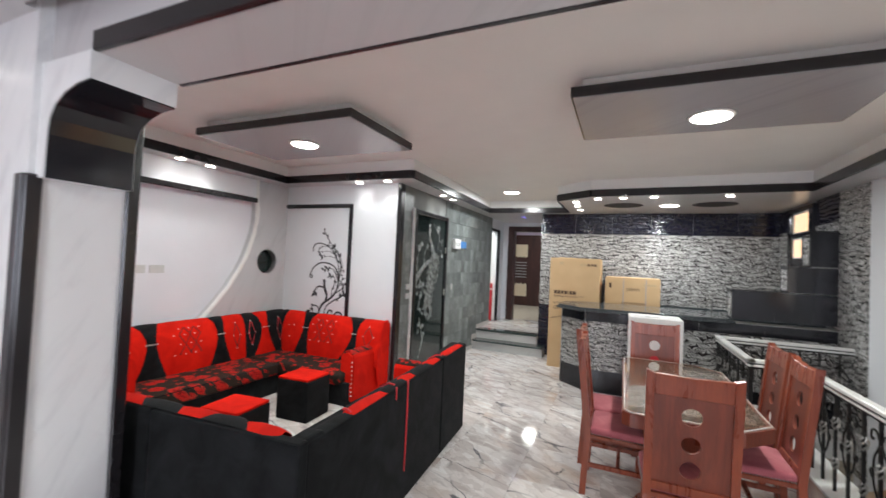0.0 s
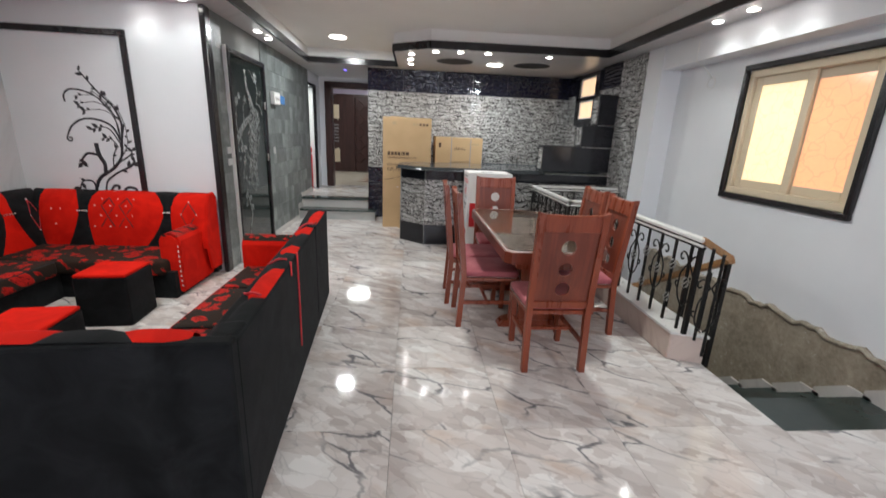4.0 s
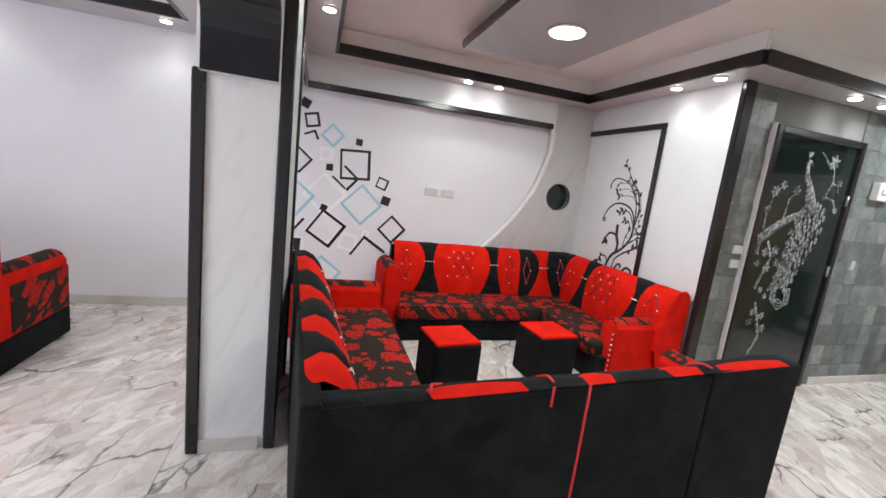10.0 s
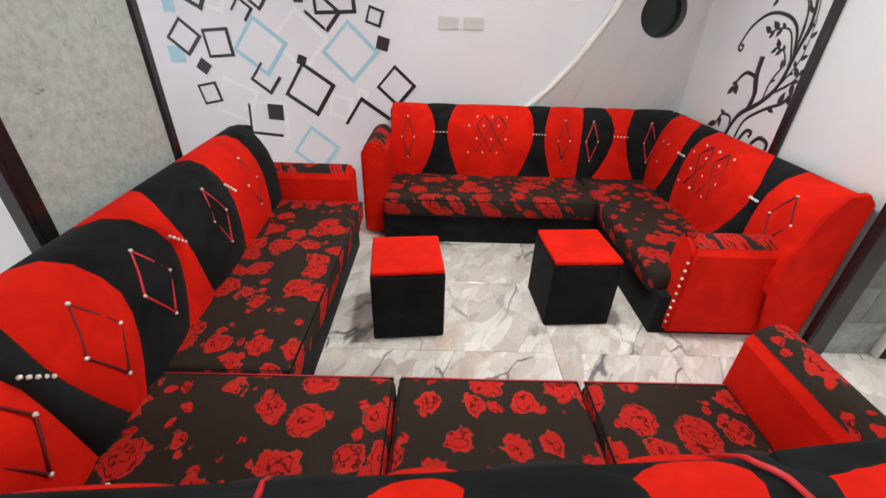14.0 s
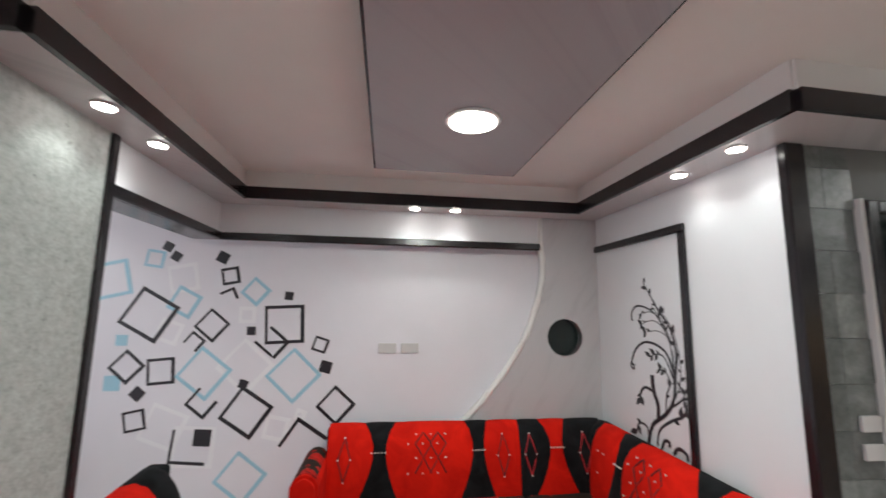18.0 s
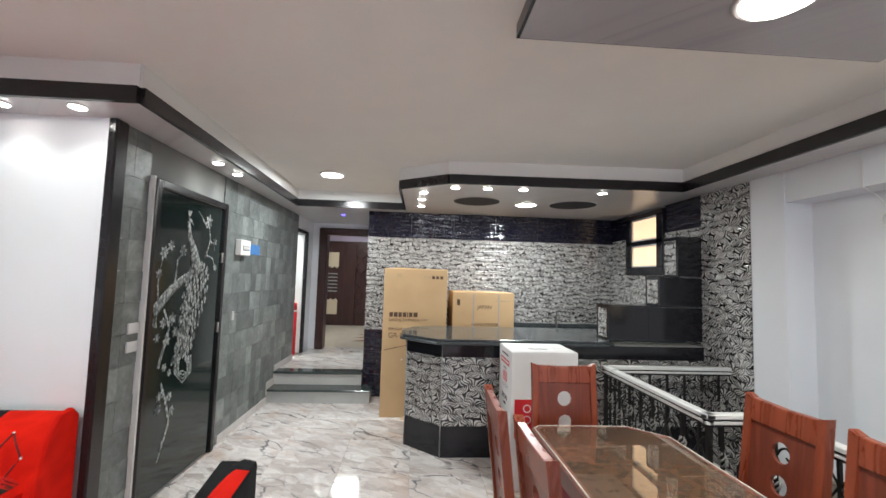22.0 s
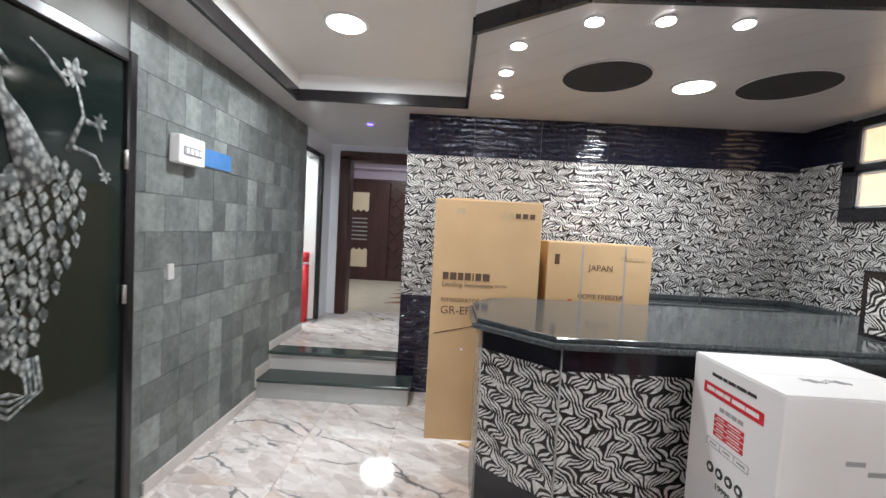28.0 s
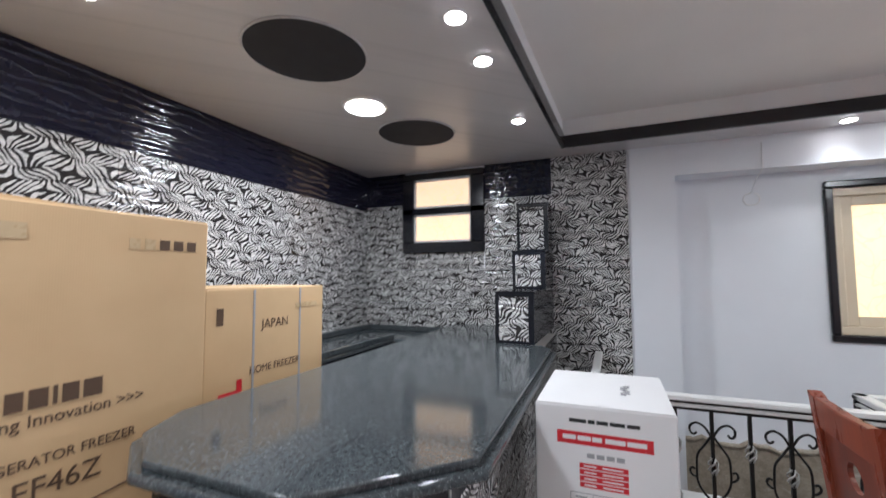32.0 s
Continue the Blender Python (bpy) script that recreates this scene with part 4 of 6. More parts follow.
for x, y, z in ((-2.095, 3.345, 2.626), (1.13, 3.535, 2.626), (-1.05, 6.90, ZC), (1.21, 7.08, ZS)):
    downlight(x, y, z, 0.115, True)
SPOTS = [(-2.0, 4.66), (-2.42, 4.67), (-3.58, 3.17), (-3.58, 3.51), (-2.04, 1.78), (-2.45, 1.78), (-1.75, 5.77), (-1.755, 6.15), (2.61, 4.27), (2.62, 3.90), (2.60, 3.53), (0.968, 6.27), (0.61, 6.275), (0.29, 6.31), (-0.02, 6.60), (-0.036, 6.985), (-0.038, 7.44), (1.78, 6.275)]
for x, y in SPOTS:
    downlight(x, y, ZS, 0.04, False)
for x, y in ((-3.58, 0.50), (-3.07, 0.99), (-2.55, 1.03), (-3.58, -0.9)):
    downlight(x, y, ZS, 0.04, False)
# flat discs under the soffit: the shade inside each recess is their dark colour
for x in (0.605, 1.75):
    d = thing("ceiling_recess", (x, 7.0, ZS), "round recess in the kitchen ceiling, drawn as a flat shade-coloured disc", "ceiling recess", "round recesses")
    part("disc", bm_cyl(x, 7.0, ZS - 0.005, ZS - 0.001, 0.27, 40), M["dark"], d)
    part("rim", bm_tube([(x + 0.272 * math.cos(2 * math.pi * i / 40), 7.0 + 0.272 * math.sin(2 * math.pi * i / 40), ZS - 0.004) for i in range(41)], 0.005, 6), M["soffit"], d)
d = thing("indicator_light", (-1.2, 8.5, ZS), "small blue ceiling indicator light", "ceiling light")
part("rim", bm_cyl(-1.2, 8.5, ZS - 0.008, ZS - 0.001, 0.045, 20), M["plastic"], d)
part("lens", bm_cyl(-1.2, 8.5, ZS - 0.014, ZS - 0.008, 0.03, 20), M["blue_lamp"], d, "glowing blue lens")
# fill lamps without fittings, added to brighten the far hall, side room and near room
lamp("light_far_hall", "AREA", (-1.4, 11.6, 2.95), 40, 0.6)
lamp("light_side_room", "AREA", (-2.7, 9.0, 2.70), 40, 0.4)
lamp("light_near_room", "AREA", (-0.6, -0.8, 2.69), 40, 0.5)
daylight("daylight_near_room", (0.8, YNEAR + 0.02, 1.5), 2.2, 1.6, 85, (-90, 0, 180), (0.82, 0.86, 1.0))


# ---- sofas ----
BACK_WALL = [(0.25, 0.33), (0.245, 0.43), (0.235, 0.53), (0.22, 0.63), (0.197, 0.72), (0.155, 0.80), (0.085, 0.848), (0.0, 0.825)]
BACK_LEFT = [(0.24, 0.33), (0.236, 0.42), (0.228, 0.51), (0.215, 0.59), (0.194, 0.66), (0.163, 0.73), (0.12, 0.792), (0.068, 0.824), (0.006, 0.818)]
BACK_FREE = [(0.205, 0.33), (0.205, 0.42), (0.20, 0.51), (0.19, 0.59), (0.172, 0.66), (0.145, 0.73), (0.102, 0.787), (0.054, 0.815), (0.003, 0.806)]


def bend(edge, v):
    """A seam's place at v along the profile: its foot, middle and head."""
    a, b, c = edge
    if v < 0.5:
        return a + (b - a) * (1 - (1 - 2 * v) ** 1.6)
    return b + (c - b) * (2 * v - 1) ** 1.6


def padded_back(owner, place, profile, edges, colours, puff=0.02):
    """Padded bands side by side along a backrest. place(s, d, z) gives the world point."""
    nv, nu = len(profile), 8
    for (e0, e1), colour in zip(zip(edges, edges[1:]), colours):
        bm = bmesh.new()
        rows = []
        for j, (d, z) in enumerate(profile):
            v = j / (nv - 1)
            s0, s1 = bend(e0, v), bend(e1, v)
            dn, dp = profile[min(j + 1, nv - 1)], profile[max(j - 1, 0)]
            t = Vector((dn[0] - dp[0], dn[1] - dp[1])).normalized()
            out = Vector((t.y, -t.x))
            row = []
            for i in range(nu + 1):
                u = i / nu
                k = puff * (1 - abs(2 * u - 1) ** 3) * (0.45 + 0.55 * math.sin(math.pi * min(1, v * 1.15))) * (1 - v ** 6)
                row.append(bm.verts.new(place(s0 + (s1 - s0) * u, d + out.x * k, z + out.y * k)))
            rows.append(row)
        for r0, r1 in zip(rows, rows[1:]):
            for i in range(nu):
                f = bm.faces.new((r0[i], r0[i + 1], r1[i + 1], r1[i]))
                f.smooth = True
        bmesh.ops.recalc_face_normals(bm, faces=bm.faces)
        part("back_panel", bm, M[colour], owner, {"red": "padded red velvet panel", "charcoal": "padded black velvet panel"}[colour])


def on_profile(profile, v):
    k = v * (len(profile) - 1)
    i = min(int(k), len(profile) - 2)
    a, b = profile[i], profile[i + 1]
    f = k - i
    return a[0] + (b[0] - a[0]) * f, a[1] + (b[1] - a[1]) * f


_pearl = {}


def pearl(owner, place, r=0.0075):
    """One pearl button; alike buttons share a mesh."""
    if r not in _pearl:
        _pearl[r] = mesh_of("pearl_button", bm_ball(0, 0, 0, r))
        _pearl[r].materials.append(M["pearl"])
    ob = new("pearl_button", _pearl[r])
    ob.parent = owner
    ob.matrix_parent_inverse = Matrix.Translation(-full_place(owner))
    ob.location = place


def pearls(owner, place, profile, spots, lift=0.022, r=0.0075):
    for s, v in spots:
        d, z = on_profile(profile, v)
        pearl(owner, place(s, d + lift * (1 - v * 0.6), z + lift * v), r)


def piping(owner, place, profile, lines, colour="ink_red", lift=0.02, r=0.005):
    """Thin stitched cords on the padding."""
    for line in lines:
        pts = []
        for (s0, v0), (s1, v1) in zip(line, line[1:]):
            for k in range(4):
                s, v = s0 + (s1 - s0) * k / 4, v0 + (v1 - v0) * k / 4
                d, z = on_profile(profile, v)
                pts.append(place(s, d + lift * (1 - v * 0.6), z + lift * v))
        s, v = line[-1]
        d, z = on_profile(profile, v)
        pts.append(place(s, d + lift * (1 - v * 0.6), z + lift * v))
        part("piping", bm_tube(pts, r, 5), M[colour], owner, "stitched cord")


def cushion(owner, x0, y0, x1, y1, z0, z1, name="seat_cushion", edge=True):
    bm = bm_box(x0, y0, z0, x1, y1, z1, 0.035, 3)
    for f in bm.faces:
        f.smooth = True
    c = part(name, bm, M["floral"], owner, "dark floral jacquard cushion with red roses")
    if edge:
        k = 0.012
        ring = [(x0 + k, y0 + k), (x1 - k, y0 + k), (x1 - k, y1 - k), (x0 + k, y1 - k), (x0 + k, y0 + k)]
        part("piping", bm_tube([(x, y, z1 - 0.012) for x, y in ring], 0.006, 5), M["charcoal"], c)
    return c


def arm(owner, x0, y0, x1, y1, z1, along, label="rounded red velvet arm with floral top"):
    n = 10
    if along == "y":
        prof = [(x0 + (x1 - x0) * i / n, z1 - 0.07 + 0.07 * math.sin(math.pi * i / n) ** 0.7) for i in range(n + 1)]
        bm = bm_prism([(x0, 0.03)] + prof + [(x1, 0.03)], y0, y1, "y")
        bm2 = bm_prism([(x, z + 0.004) for x, z in prof[1:-1]], y0 + 0.015, y1 - 0.04, "y")
    else:
        prof = [(y0 + (y1 - y0) * i / n, z1 - 0.07 + 0.07 * math.sin(math.pi * i / n) ** 0.7) for i in range(n + 1)]
        bm = bm_prism([(y0, 0.03)] + prof + [(y1, 0.03)], x0, x1, "x")
        bm2 = bm_prism([(y, z + 0.004) for y, z in prof[1:-1]], x0 + 0.015, x1 - 0.04, "x")
    bmesh.ops.bevel(bm, geom=[e for e in bm.edges if e.calc_face_angle(0) > 1.2], offset=0.02, segments=2, affect="EDGES")
    a = part("arm", bm, M["red"], owner, label)
    part("arm_top", bm2, M["floral"], a, "dark floral top of the arm")
    return a


corner_sofa = thing("corner_sofa", (-3.2, 3.9, 0), "red and black velvet corner sofa with floral seat against the walls", "sofa")
W = corner_sofa
SB = -3.70


def wall_run(s, d, z):
    return (SB + d, s, z)


e = [(2.575, 2.575, 2.575), (2.79, 2.91, 2.78), (3.10, 2.995, 3.12), (3.55, 3.655, 3.57), (3.83, 3.735, 3.82), (4.02, 4.02, 4.04), (4.14, 4.27, 4.155), (4.485, 4.36, 4.48), (4.70, 4.70, 4.75)]
padded_back(W, wall_run, BACK_WALL, e, ["red", "charcoal", "red", "charcoal", "red", "charcoal", "red", "charcoal"])
pin = [(2.895 + 0.025 * i, 0.48) for i in range(5)] + [(3.65 + 0.022 * i, 0.48) for i in range(5)] + [(4.265 + 0.025 * i, 0.48) for i in range(5)]
tuft = []
for c in (3.22, 3.33, 3.44):
    tuft += [(c, 0.42), (c - 0.06, 0.28), (c - 0.06, 0.56), (c, 0.66)]
for c in (2.70, 3.885, 4.10, 4.54):
    tuft += [(c, 0.22), (c - 0.045, 0.42), (c + 0.045, 0.42), (c, 0.64)]
pearls(W, wall_run, BACK_WALL, pin + tuft)
dia = [[(c, 0.22), (c - 0.045, 0.42), (c, 0.64), (c + 0.045, 0.42), (c, 0.22)] for c in (4.10, 4.54)]
piping(W, wall_run, BACK_WALL, dia)
dia = [[(c, 0.22), (c - 0.045, 0.42), (c, 0.64), (c + 0.045, 0.42), (c, 0.22)] for c in (2.70, 3.885)]
dia += [[(c - 0.06, 0.28), (c, 0.42), (c - 0.06, 0.56), (c, 0.68), (c + 0.06, 0.56), (c, 0.42), (c + 0.06, 0.28)] for c in (3.275, 3.385)]
piping(W, wall_run, BACK_WALL, dia, "cord", 0.021, 0.006)
VB = 4.80


def vine_run(s, d, z):
    return (-3.62 + s, VB - d, z)


e = [(0.10, 0.10, 0.02), (0.20, 0.16, 0.14), (0.39, 0.51, 0.37), (0.63, 0.59, 0.67), (1.09, 1.275, 1.05), (1.36, 1.335, 1.40), (1.66, 1.68, 1.66)]
padded_back(W, vine_run, BACK_WALL, e, ["charcoal", "red", "charcoal", "red", "charcoal", "red"])
pin = [(0.51 + 0.02 * i, 0.48) for i in range(5)] + [(1.275 + 0.014 * i, 0.48) for i in range(5)]
tuft = [(0.32, 0.3), (0.28, 0.5), (0.36, 0.5), (1.5, 0.28), (1.44, 0.46), (1.58, 0.46), (1.5, 0.64)]
for c in (0.72, 0.86, 1.0):
    tuft += [(c, 0.42), (c - 0.06, 0.28), (c - 0.06, 0.56), (c, 0.66)]
pearls(W, vine_run, BACK_WALL, pin + tuft)
dia = [[(c - 0.06, 0.28), (c, 0.42), (c - 0.06, 0.56), (c, 0.68), (c + 0.06, 0.56), (c, 0.42), (c + 0.06, 0.28)] for c in (0.78, 0.94)]
piping(W, vine_run, BACK_WALL, dia + [[(1.5, 0.28), (1.44, 0.46), (1.5, 0.64), (1.58, 0.46), (1.5, 0.28)]], "cord", 0.021, 0.006)
part("back_shell", bm_prism([(SB, 2.56), (SB + 0.10, 2.56), (SB + 0.10, VB - 0.10), (-1.96, VB - 0.10), (-1.96, VB), (SB, VB)], 0.04, 0.80), M["charcoal"], W, "black velvet back shell")
part("end_roll", bm_prism([(VB, 0.10), (VB, 0.81), (VB - 0.05, 0.862), (VB - 0.13, 0.845), (VB - 0.20, 0.75), (VB - 0.25, 0.55), (VB - 0.26, 0.38), (VB - 0.2, 0.10)], -1.975, -1.945, "x", 0.008), M["red"], W)
part("base", bm_prism([(SB + 0.1, 2.56), (-2.98, 2.56), (-2.98, 4.09), (-2.04, 4.09), (-2.04, VB - 0.1), (SB + 0.1, VB - 0.1)], 0.0, 0.24), M["charcoal"], W, "black velvet base")
cushion(W, -3.52, 2.56, -2.94, 4.045, 0.215, 0.35)
cushion(W, -3.52, 4.05, -2.10, 4.60, 0.215, 0.348, edge=False)
arm(W, -3.60, 2.41, -3.05, 2.585, 0.69, "x")
a = arm(W, -2.18, 4.15, -2.0, 4.78, 0.575, "y")
for k in range(9):
    pearl(a, (-2.015, 4.147, 0.10 + 0.045 * k), 0.008)

# sofa in front of the speckled panel
left_sofa = thing("sofa", (-1.6, 2.1, 0), "red and black banded velvet sofa with floral seat by the pillar", "sofa", "U of sofas")
L = left_sofa
LY = 1.64


def left_run(s, d, z):
    drop = min(1.0, max(0.0, (s + 1.05) / 0.38))
    return (s, LY + 0.003 + 0.062 * (s + 2.94) + d, z - 0.012 * drop * drop * min(1.0, max(0.0, (z - 0.4) / 0.4)))


e = [(-2.94, -2.94, -2.90), (-2.70, -2.74, -2.66), (-2.25, -2.30, -2.22), (-1.85, -1.80, -1.88), (-1.60, -1.74, -1.55), (-1.29, -1.42, -1.30), (-1.22, -1.10, -1.155), (-1.06, -1.03, -0.87), (-0.76, -0.74, -0.70)]
padded_back(L, left_run, BACK_LEFT, e, ["charcoal", "red", "charcoal", "red", "charcoal", "red", "charcoal", "red"], 0.03)
spots, lines = [], []
for c, w in ((-2.08, 0.066), (-1.54, 0.08), (-1.25, 0.075), (-0.93, 0.065), (-2.52, 0.066)):
    spots += [(c, 0.20), (c - w, 0.40), (c + w, 0.40), (c, 0.62)]
    lines.append([(c, 0.20), (c - w, 0.40), (c, 0.62), (c + w, 0.40), (c, 0.20)])
for c in (-2.29, -1.76, -1.065):
    spots += [(c - 0.02 + 0.013 * k, 0.45 + 0.022 * k) for k in range(5)]
pearls(L, left_run, BACK_LEFT, spots, 0.032)
piping(L, left_run, BACK_LEFT, lines[:2], "ink_red", 0.03)
piping(L, left_run, BACK_LEFT, lines[2:], "cord", 0.03)
part("back_shell", bm_prism([(-2.94, LY - 0.004), (-1.47, LY + 0.087), (-1.47, LY + 0.18), (-2.94, LY + 0.10)], 0.03, 0.815, "z", 0.014, seg=2), M["charcoal"], L, "black velvet back shell")
part("base", bm_box(-2.90, LY + 0.13, 0.0, -1.42, 2.39, 0.24), M["charcoal"], L, "black velvet base")
cushion(L, -2.90, LY + 0.15, -1.39, 2.44, 0.215, 0.35)
arm(L, -3.08, LY - 0.02, -2.90, 2.37, 0.56, "y")
part("side_skirt", bm_box(-3.05, LY - 0.03, 0.03, -2.94, LY + 0.10, 0.80, 0.03, 2), M["charcoal"], L)

# sofa with its back to the dining side
front_sofa = thing("sofa", (-0.85, 3.0, 0), "red and black banded velvet sofa with plain black back", "sofa", "U of sofas")
R = front_sofa
FX = -0.575


def front_run(s, d, z):
    return (FX - 0.07 * (s - 1.9) - d, s, z * (0.986 + 0.024 * (s - 1.9) / 2.3))


def tilted(bm):
    """The back stands slightly askew."""
    for v in bm.verts:
        v.co.x -= 0.07 * (v.co.y - 1.9)
    return bm


e = [(2.02, 1.98, 1.82), (2.14, 2.16, 2.20), (2.50, 2.54, 2.575), (2.845, 2.845, 2.85), (3.04, 3.02, 2.985), (3.28, 3.28, 3.31), (3.56, 3.52, 3.49), (3.64, 3.63, 3.62), (4.05, 4.08, 4.10), (4.19, 4.19, 4.19)]
padded_back(R, front_run, BACK_FREE, e, ["charcoal", "red", "charcoal", "red", "charcoal", "red", "charcoal", "red", "charcoal"], 0.022)
pearls(R, front_run, BACK_FREE, [(2.88, 0.5), (3.575, 0.5), (3.595, 0.47), (3.40, 0.5), (2.35, 0.36), (2.277, 0.46), (2.433, 0.46), (2.35, 0.56)], 0.024)
piping(R, front_run, BACK_FREE, [[(2.69, 0.98), (2.675, 0.8), (2.655, 0.6)], [(3.555, 0.98), (3.515, 0.8), (3.495, 0.6)], [(2.19, 0.98), (2.215, 0.82), (2.30, 0.7)]], "ink_red", 0.016, 0.006)
bm = tilted(bm_prism([(FX, 1.83), (FX, 3.55), (FX - 0.12, 3.55), (FX - 0.12, 1.83)], 0.02, 0.796, "z", 0.012, seg=2))
part("back_shell", bm, M["charcoal"], R, "plain black velvet back")
bm = tilted(bm_prism([(FX, 3.56), (FX + 0.002, 4.20), (FX - 0.16, 4.21), (FX - 0.12, 3.56)], 0.02, 0.812, "z", 0.012, seg=2))
part("back_shell", bm, M["charcoal"], R, "plain black velvet back")
part("corner_pad", bm_prism([(-1.465, 1.722), (FX + 0.006, 1.775), (FX + 0.004, 1.845), (-1.465, 1.80)], 0.02, 0.812, "z", 0.014, seg=2), M["charcoal"], R)
part("corner_cap", bm_prism([(FX - 0.095, 1.783), (FX - 0.006, 1.788), (FX - 0.008, 1.98), (FX - 0.115, 1.95)], 0.45, 0.81, "z", 0.025, seg=3), M["charcoal"], R, "black corner pad")
part("seam_cord", bm_tube([(FX - 0.0635, 2.85, 0.81), (FX - 0.0625, 2.85, 0.45), (FX - 0.062, 2.845, 0.22)], 0.006, 6), M["ink_red"], R, "red cord sewn down the back")
part("seam_cord", bm_tube([(FX - 0.052, 2.68, 0.808), (FX - 0.051, 2.678, 0.73)], 0.006, 6), M["ink_red"], R, "red cord sewn down the back")
part("base", bm_box(-1.37, 1.93, 0.0, FX - 0.28, 4.05, 0.24), M["charcoal"], R, "black velvet base")
for y0, y1 in ((1.97, 2.815), (2.82, 3.47), (3.475, 4.0)):
    c = cushion(R, -1.385, y0, -0.85, y1, 0.215, 0.352)
    part("piping", bm_tube([(-1.38, y0 + 0.01, 0.337), (-1.38, y1 - 0.01, 0.337)], 0.006, 5), M["ink_red"], c, "red piping")
arm(R, -1.42, 4.0, -0.86, 4.18, 0.60, "x")

# stools
for x0, y0, turn in ((-2.312, 2.612, 0.11), (-2.443, 3.52, 0.07)):
    o = thing("pouffe", (x0 + 0.175, y0 + 0.175, 0), "cube stool in black velvet with a red top", "stool", "cube stools")
    rot = Matrix.Translation((x0 + 0.175, y0 + 0.175, 0)) @ Matrix.Rotation(turn, 4, "Z") @ Matrix.Translation((-x0 - 0.175, -y0 - 0.175, 0))
    for nm, bm, mt in (("body", bm_box(x0, y0, 0.0, x0 + 0.36, y0 + 0.36, 0.385, 0.012, 2), "charcoal"), ("top", bm_box(x0 + 0.004, y0 + 0.004, 0.385, x0 + 0.356, y0 + 0.356, 0.41, 0.01, 2), "red")):
        bm.transform(rot)
        part(nm, bm, M[mt], o)

# another dark red sofa in the near room
ns = thing("red_sofa", (-2.74, -0.9, 0), "dark red and black velvet sofa in the next room", "sofa")
part("base", bm_box(-3.18, -1.84, 0.0, -2.32, -0.01, 0.22, 0.02, 2), M["charcoal"], ns, "black velvet base")
cushion(ns, -3.16, -1.79, -2.49, -0.21, 0.22, 0.42)
arm(ns, -3.18, -0.21, -2.34, -0.02, 0.66, "x")
part("arm_facing", bm_box(-3.17, -0.028, 0.22, -2.54, -0.012, 0.55, 0.006), M["floral"], ns, "dark floral jacquard side")
part("backrest", bm_box(-2.54, -1.84, 0.05, -2.29, -0.03, 0.90, 0.06, 3), M["red"], ns)


# ---- dining set ----
def holed_panel(w, z0, z1, holes, y0, y1):
    bm = bmesh.new()
    for sgn in (-1, 1):
        line = [(0, z0)]
        for hz, r in holes:
            line += [(sgn * r * math.sin(math.pi * i / 10), hz - r * math.cos(math.pi * i / 10)) for i in range(11)]
        line.append((0, z1))
        bm_prism(line + [(sgn * w / 2, z1), (sgn * w / 2, z0)], y0, y1, "y", bm=bm)
    return bm


def lean(bm, z0=0.44, slope=0.11):
    for v in bm.verts:
        if v.co.z > z0:
            v.co.y -= (v.co.z - z0) * slope
        else:
            v.co.y -= (z0 - v.co.z) * 0.06
    return bm


def dining_chair():
    ch = thing("dining_chair", (0, 0, 0), "mahogany dining chair with three round holes and rose padded seat", "chair", "chairs round the table")
    for x in (-0.215, 0.175):
        bm = bm_prism([(x, 0.0), (x + 0.04, 0.0), (x + 0.04, 1.075), (x, 1.09)] if x < 0 else [(x, 0.0), (x + 0.04, 0.0), (x + 0.04, 1.09), (x, 1.075)], -0.03, 0.012, "y")
        for k in range(1, 8):
            bmesh.ops.bisect_plane(bm, geom=bm.verts[:] + bm.edges[:] + bm.faces[:], plane_co=(0, 0, 0.14 * k), plane_no=(0, 0, 1))
        part("back_post", lean(bm), M["mahogany"], ch)
    bm = bm_prism([(-0.175, 0.965), (0.175, 0.965), (0.175, 1.075), (0.0, 1.068), (-0.175, 1.075)], -0.028, 0.01, "y", 0.004)
    part("top_rail", lean(bm), M["mahogany"], ch)
    bm = holed_panel(0.35, 0.50, 0.965, ((0.585, 0.047), (0.72, 0.045), (0.865, 0.048)), -0.016, 0.0)
    part("back_panel", lean(bm), M["mahogany_dark"], ch, "dark panel with three round holes")
    part("lower_rail", lean(bm_box(-0.175, -0.026, 0.45, 0.175, 0.008, 0.50, 0.004)), M["mahogany"], ch)
    bm = bm_prism([(-0.205, 0.0), (0.205, 0.0), (0.225, 0.40), (0.19, 0.44), (-0.19, 0.44), (-0.225, 0.40)], 0.395, 0.425, "z", 0.004)
    part("seat_frame", bm, M["mahogany"], ch)
    bm = bm_prism([(-0.205, 0.005), (0.205, 0.005), (0.222, 0.40), (0.19, 0.435), (-0.19, 0.435), (-0.222, 0.40)], 0.425, 0.475, "z", 0.02, seg=3)
    for f in bm.faces:
        f.smooth = True
    seat = part("seat", bm, M["rose"], ch, "rose fabric seat pad")
    bm = bmesh.new()
    for i in range(22):
        bm_ball(-0.19 + 0.38 * i / 21, 0.439, 0.43, 0.0045, bm)
        for s in (-1, 1):
            bm_ball(s * (0.207 + 0.016 * i / 21), 0.02 + 0.38 * i / 21, 0.43, 0.0045, bm)
    tagged(part("studs", bm, M["silver"], seat, "brass upholstery studs"), kind="stuff")
    for x in (-0.205, 0.165):
        bm = bm_box(x, 0.38, 0.0, x + 0.04, 0.42, 0.395, 0.003)
        for v in bm.verts:
            if v.co.z < 0.2:
                v.co.x += 0.006 if x < 0 else -0.006
                v.co.y -= 0.006
        part("front_leg", bm, M["mahogany"], ch)
        part("side_stretcher", bm_box(x + 0.01, -0.01, 0.19, x + 0.03, 0.39, 0.222, 0.003), M["mahogany"], ch)
